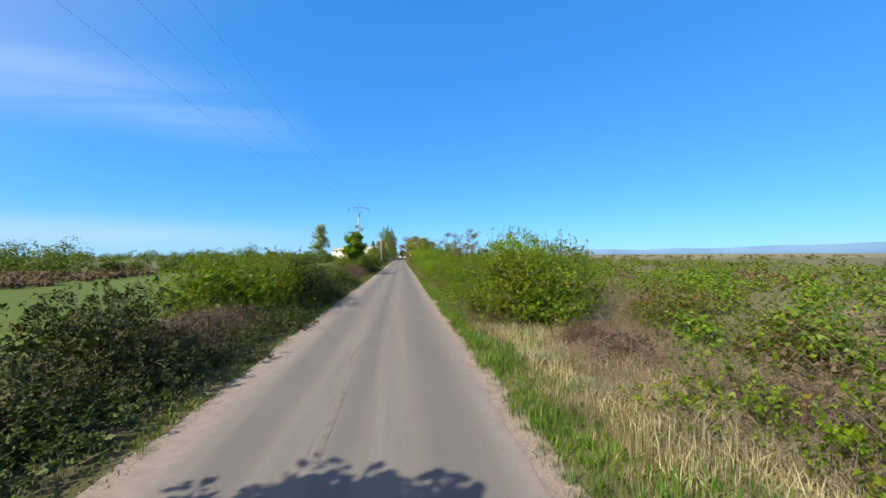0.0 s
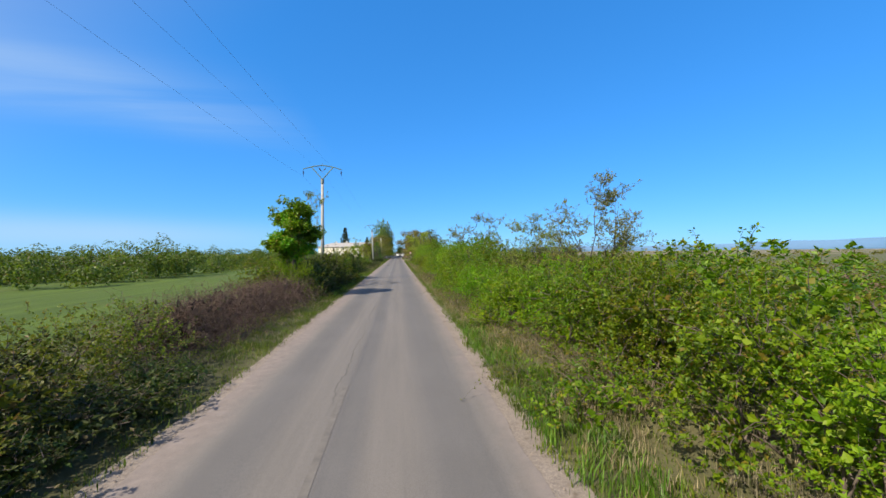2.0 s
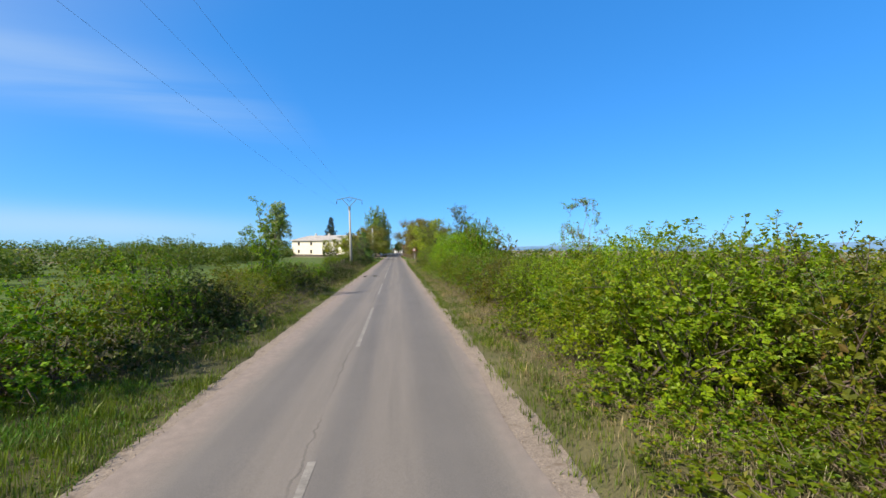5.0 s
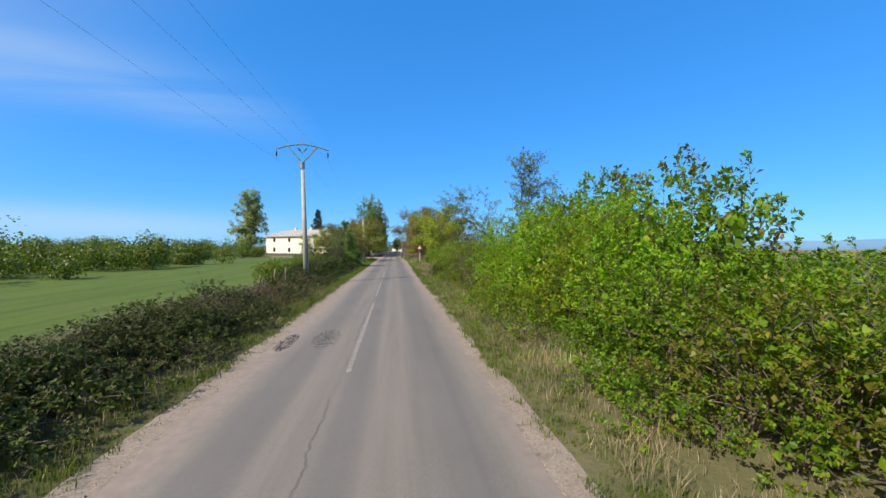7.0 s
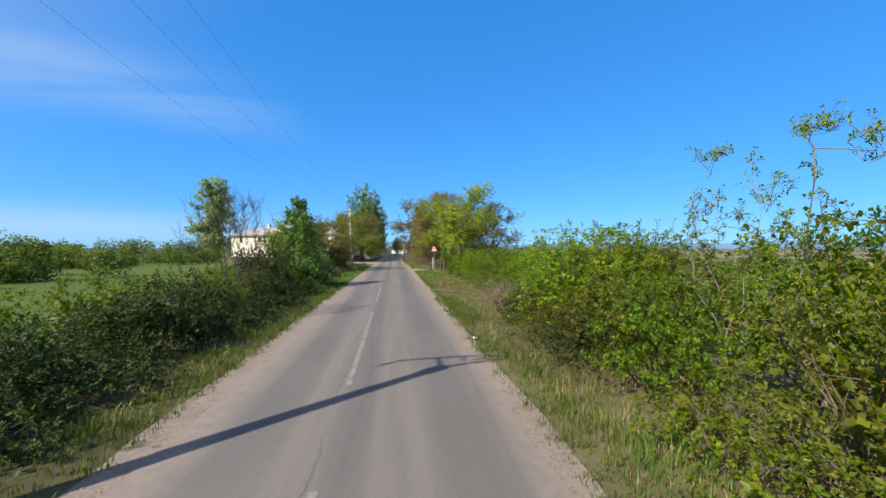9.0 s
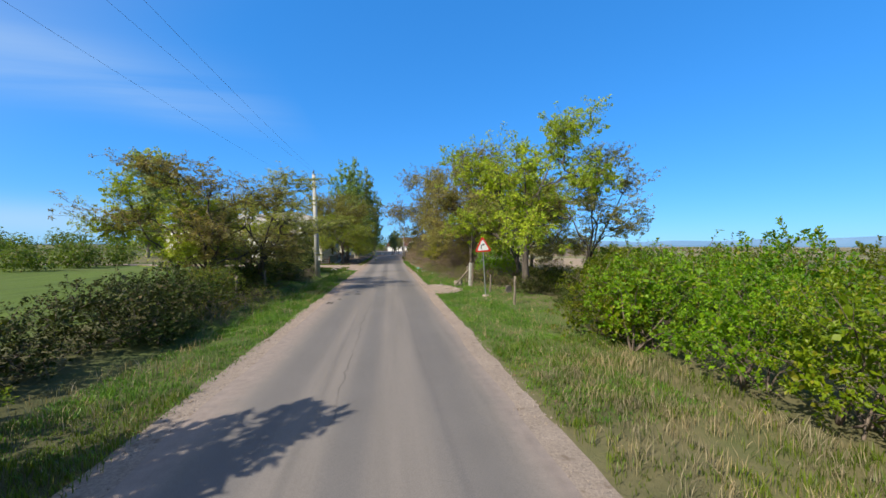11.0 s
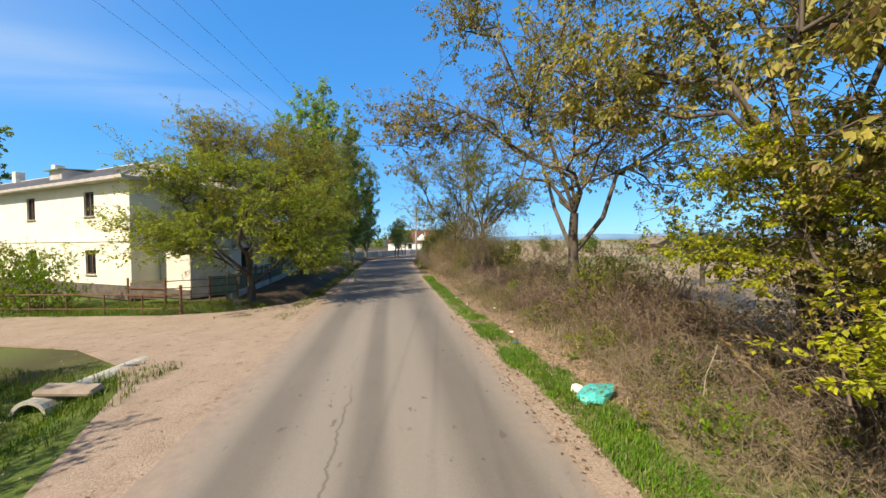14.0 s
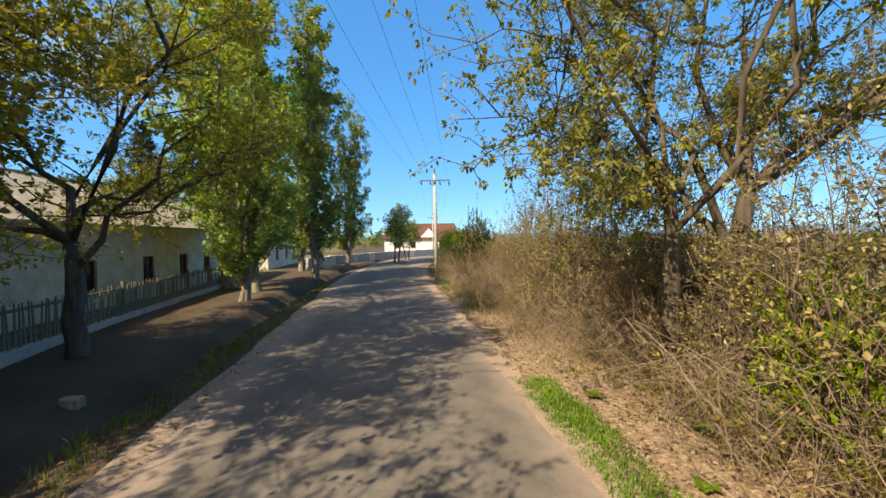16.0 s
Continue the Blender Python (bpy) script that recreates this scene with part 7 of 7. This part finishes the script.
grass("green_verge_grass", [(-3, 42, 2.62, 4.1, 400), (-3, 40, -3.45, -3.0, 260), (40, 75, -4.5, -3.0, 400), (76.3, 84, -7.0, -3.1, 560), (14, 75, 2.7, 4.5, 330), (75, 150, 2.68, 4.0, 400), (83, 160, -4.8, -3.15, 420), (140, 165, 3.0, 6.8, 260), (150, 162, -5.4, -3.3, 300),
                           (196, 202, -9.0, -4.6, 340), (208.5, 212, -16, -6.5, 306), (207.2, 211, -6.5, -3.6, 260), (206, 240, -4.2, -3.4, 238), (228, 258, 3.0, 4.4, 221)], 0.27, 0.007, GRASS_GREEN, "fresh green grass on the verge", 51)
grass("short_verge_grass", [(76.4, 84, -6.6, -3.1, 900), (160, 195, 3.0, 5.7, 860), (160, 196, -5.6, -3.25, 760), (163, 195, 5.7, 9.0, 300), (172, 199, -9.0, -5.6, 260), (194, 200, 2.9, 3.85, 2400), (200, 206, 2.75, 3.6, 2800), (206, 222, 2.6, 3.35, 2200), (208.5, 211.5, -14, -6.5, 400), (196.5, 201, -8.0, -5.0, 500)], 0.15, 0.007, GRASS_GREEN, "short bright green grass on the village verge", 54, 0.5)
grass("dry_verge_grass", [(-3, 14, 3.4, 8.4, 580), (14, 44, 3.2, 6.2, 300), (44, 74, 3.05, 5.0, 340), (74, 84, 3.2, 8.0, 255), (84, 126, 3.2, 5.6, 310), (126, 164, 3.3, 6.5, 240), (-3, 54, -5.2, -3.5, 61), (54, 75, -4.8, -3.5, 34), (84, 140, -6.2, -3.5, 74), (140, 160, -5.6, -3.5, 47), (160, 195, 3.2, 7.0, 70), (160, 195, -6.0, -3.4, 70), (196, 232, 4.0, 6.0, 102), (222, 236, 3.4, 5.5, 187)], 0.36, 0.0055, GRASS_DRY, "dry straw coloured grass on the verge", 52, 0.5)
grass("bleached_tall_grass", [(-2, 13.5, 4.0, 6.6, 300), (19, 30, 4.0, 5.0, 90), (74, 83, 4.4, 7.0, 55), (111, 126, 4.3, 5.6, 160), (197, 216, 4.6, 6.2, 60)], 0.55, 0.006, GRASS_STRAW, "tall bleached dead grass", 55, 0.6)
grass("tall_green_tufts", [(-2, 45, 2.75, 3.8, 300), (3, 12, 3.3, 5.0, 102), (112, 140, 3.2, 4.6, 119), (54, 76, -4.6, -3.5, 136), (168, 196, 3.2, 5.4, 30), (168, 192, -5.4, -3.6, 110)], 0.45, 0.008, GRASS_GREEN, "taller green grass tufts", 53, 0.4)


# ---- loose stuff on the verges ----
def scatter(name, spans, size, material, label, seed, flat, sides=5):
    """Small loose bits over strips (y0, y1, x0, x1, bits to the square metre): low five-sided lumps, or thin curled leaves when flat."""
    rng = np.random.default_rng(seed)
    P = np.concatenate([np.stack([rng.uniform(x0, x1, k), rng.uniform(y0, y1, k)], 1) for y0, y1, x0, x1, rate in spans for k in [int((y1 - y0) * (x1 - x0) * rate)]])
    verts, faces = [], []
    for x, y in P:
        gx = x + road_x(y)
        z = max(ground_z(gx, y), -0.012 if -3.2 < x < 2.95 else -1)
        q = size * rng.uniform(0.4, 1.3)
        a = rng.uniform(0, 6.28)
        n = len(verts)
        if flat:
            c, s = math.cos(a) * q, math.sin(a) * q
            lift = rng.uniform(0.2, 0.7, 2) * q
            verts += [(gx - c, y - s, z + 0.012), (gx - s * 0.5, y + c * 0.5, z + 0.012 + lift[0]), (gx + c, y + s, z + 0.015), (gx + s * 0.5, y - c * 0.5, z + 0.012 + lift[1])]
            faces.append((n, n + 1, n + 2, n + 3))
        else:
            r = rng.uniform(0.7, 1.2, sides)
            verts += [(gx + q * r[k] * math.cos(a + 6.283 * k / sides), y + q * r[k] * math.sin(a + 6.283 * k / sides), z - 0.01) for k in range(sides)]
            verts.append((gx + rng.normal() * q * 0.2, y + rng.normal() * q * 0.2, z + q * rng.uniform(0.5, 1.0)))
            faces += [(n + k, n + (k + 1) % sides, n + sides) for k in range(sides)]
    tagged(mesh_object(name, verts, faces, material), label, name.split("_")[-1], kind="stuff")


PEBBLE = plain_material("pinkish grey pebbles", (0.15, 0.12, 0.097), (0.33, 0.275, 0.23), 30, 0.95, bump=0.1)
scatter("shoulder_gravel", [(-2, 160, 2.36, 2.75, 26), (-2, 160, -3.25, -2.8, 26), (160, 216, 2.3, 3.0, 90), (160, 214, -3.4, -2.8, 70), (196, 210, -8.0, -3.0, 14)], 0.024, PEBBLE, "loose pinkish gravel along the asphalt edge", 81, False)
scatter("leaf_litter", [(193, 206, 1.3, 2.3, 6), (193, 206, 2.3, 2.8, 45), (194, 236, 2.75, 5.6, 75), (206, 236, -4.6, -2.9, 60), (160, 194, 2.9, 4.0, 16), (160, 200, -4.2, -3.1, 20)], 0.035, LEAF_DEAD, "dry brown fallen leaves on the verge", 82, True)
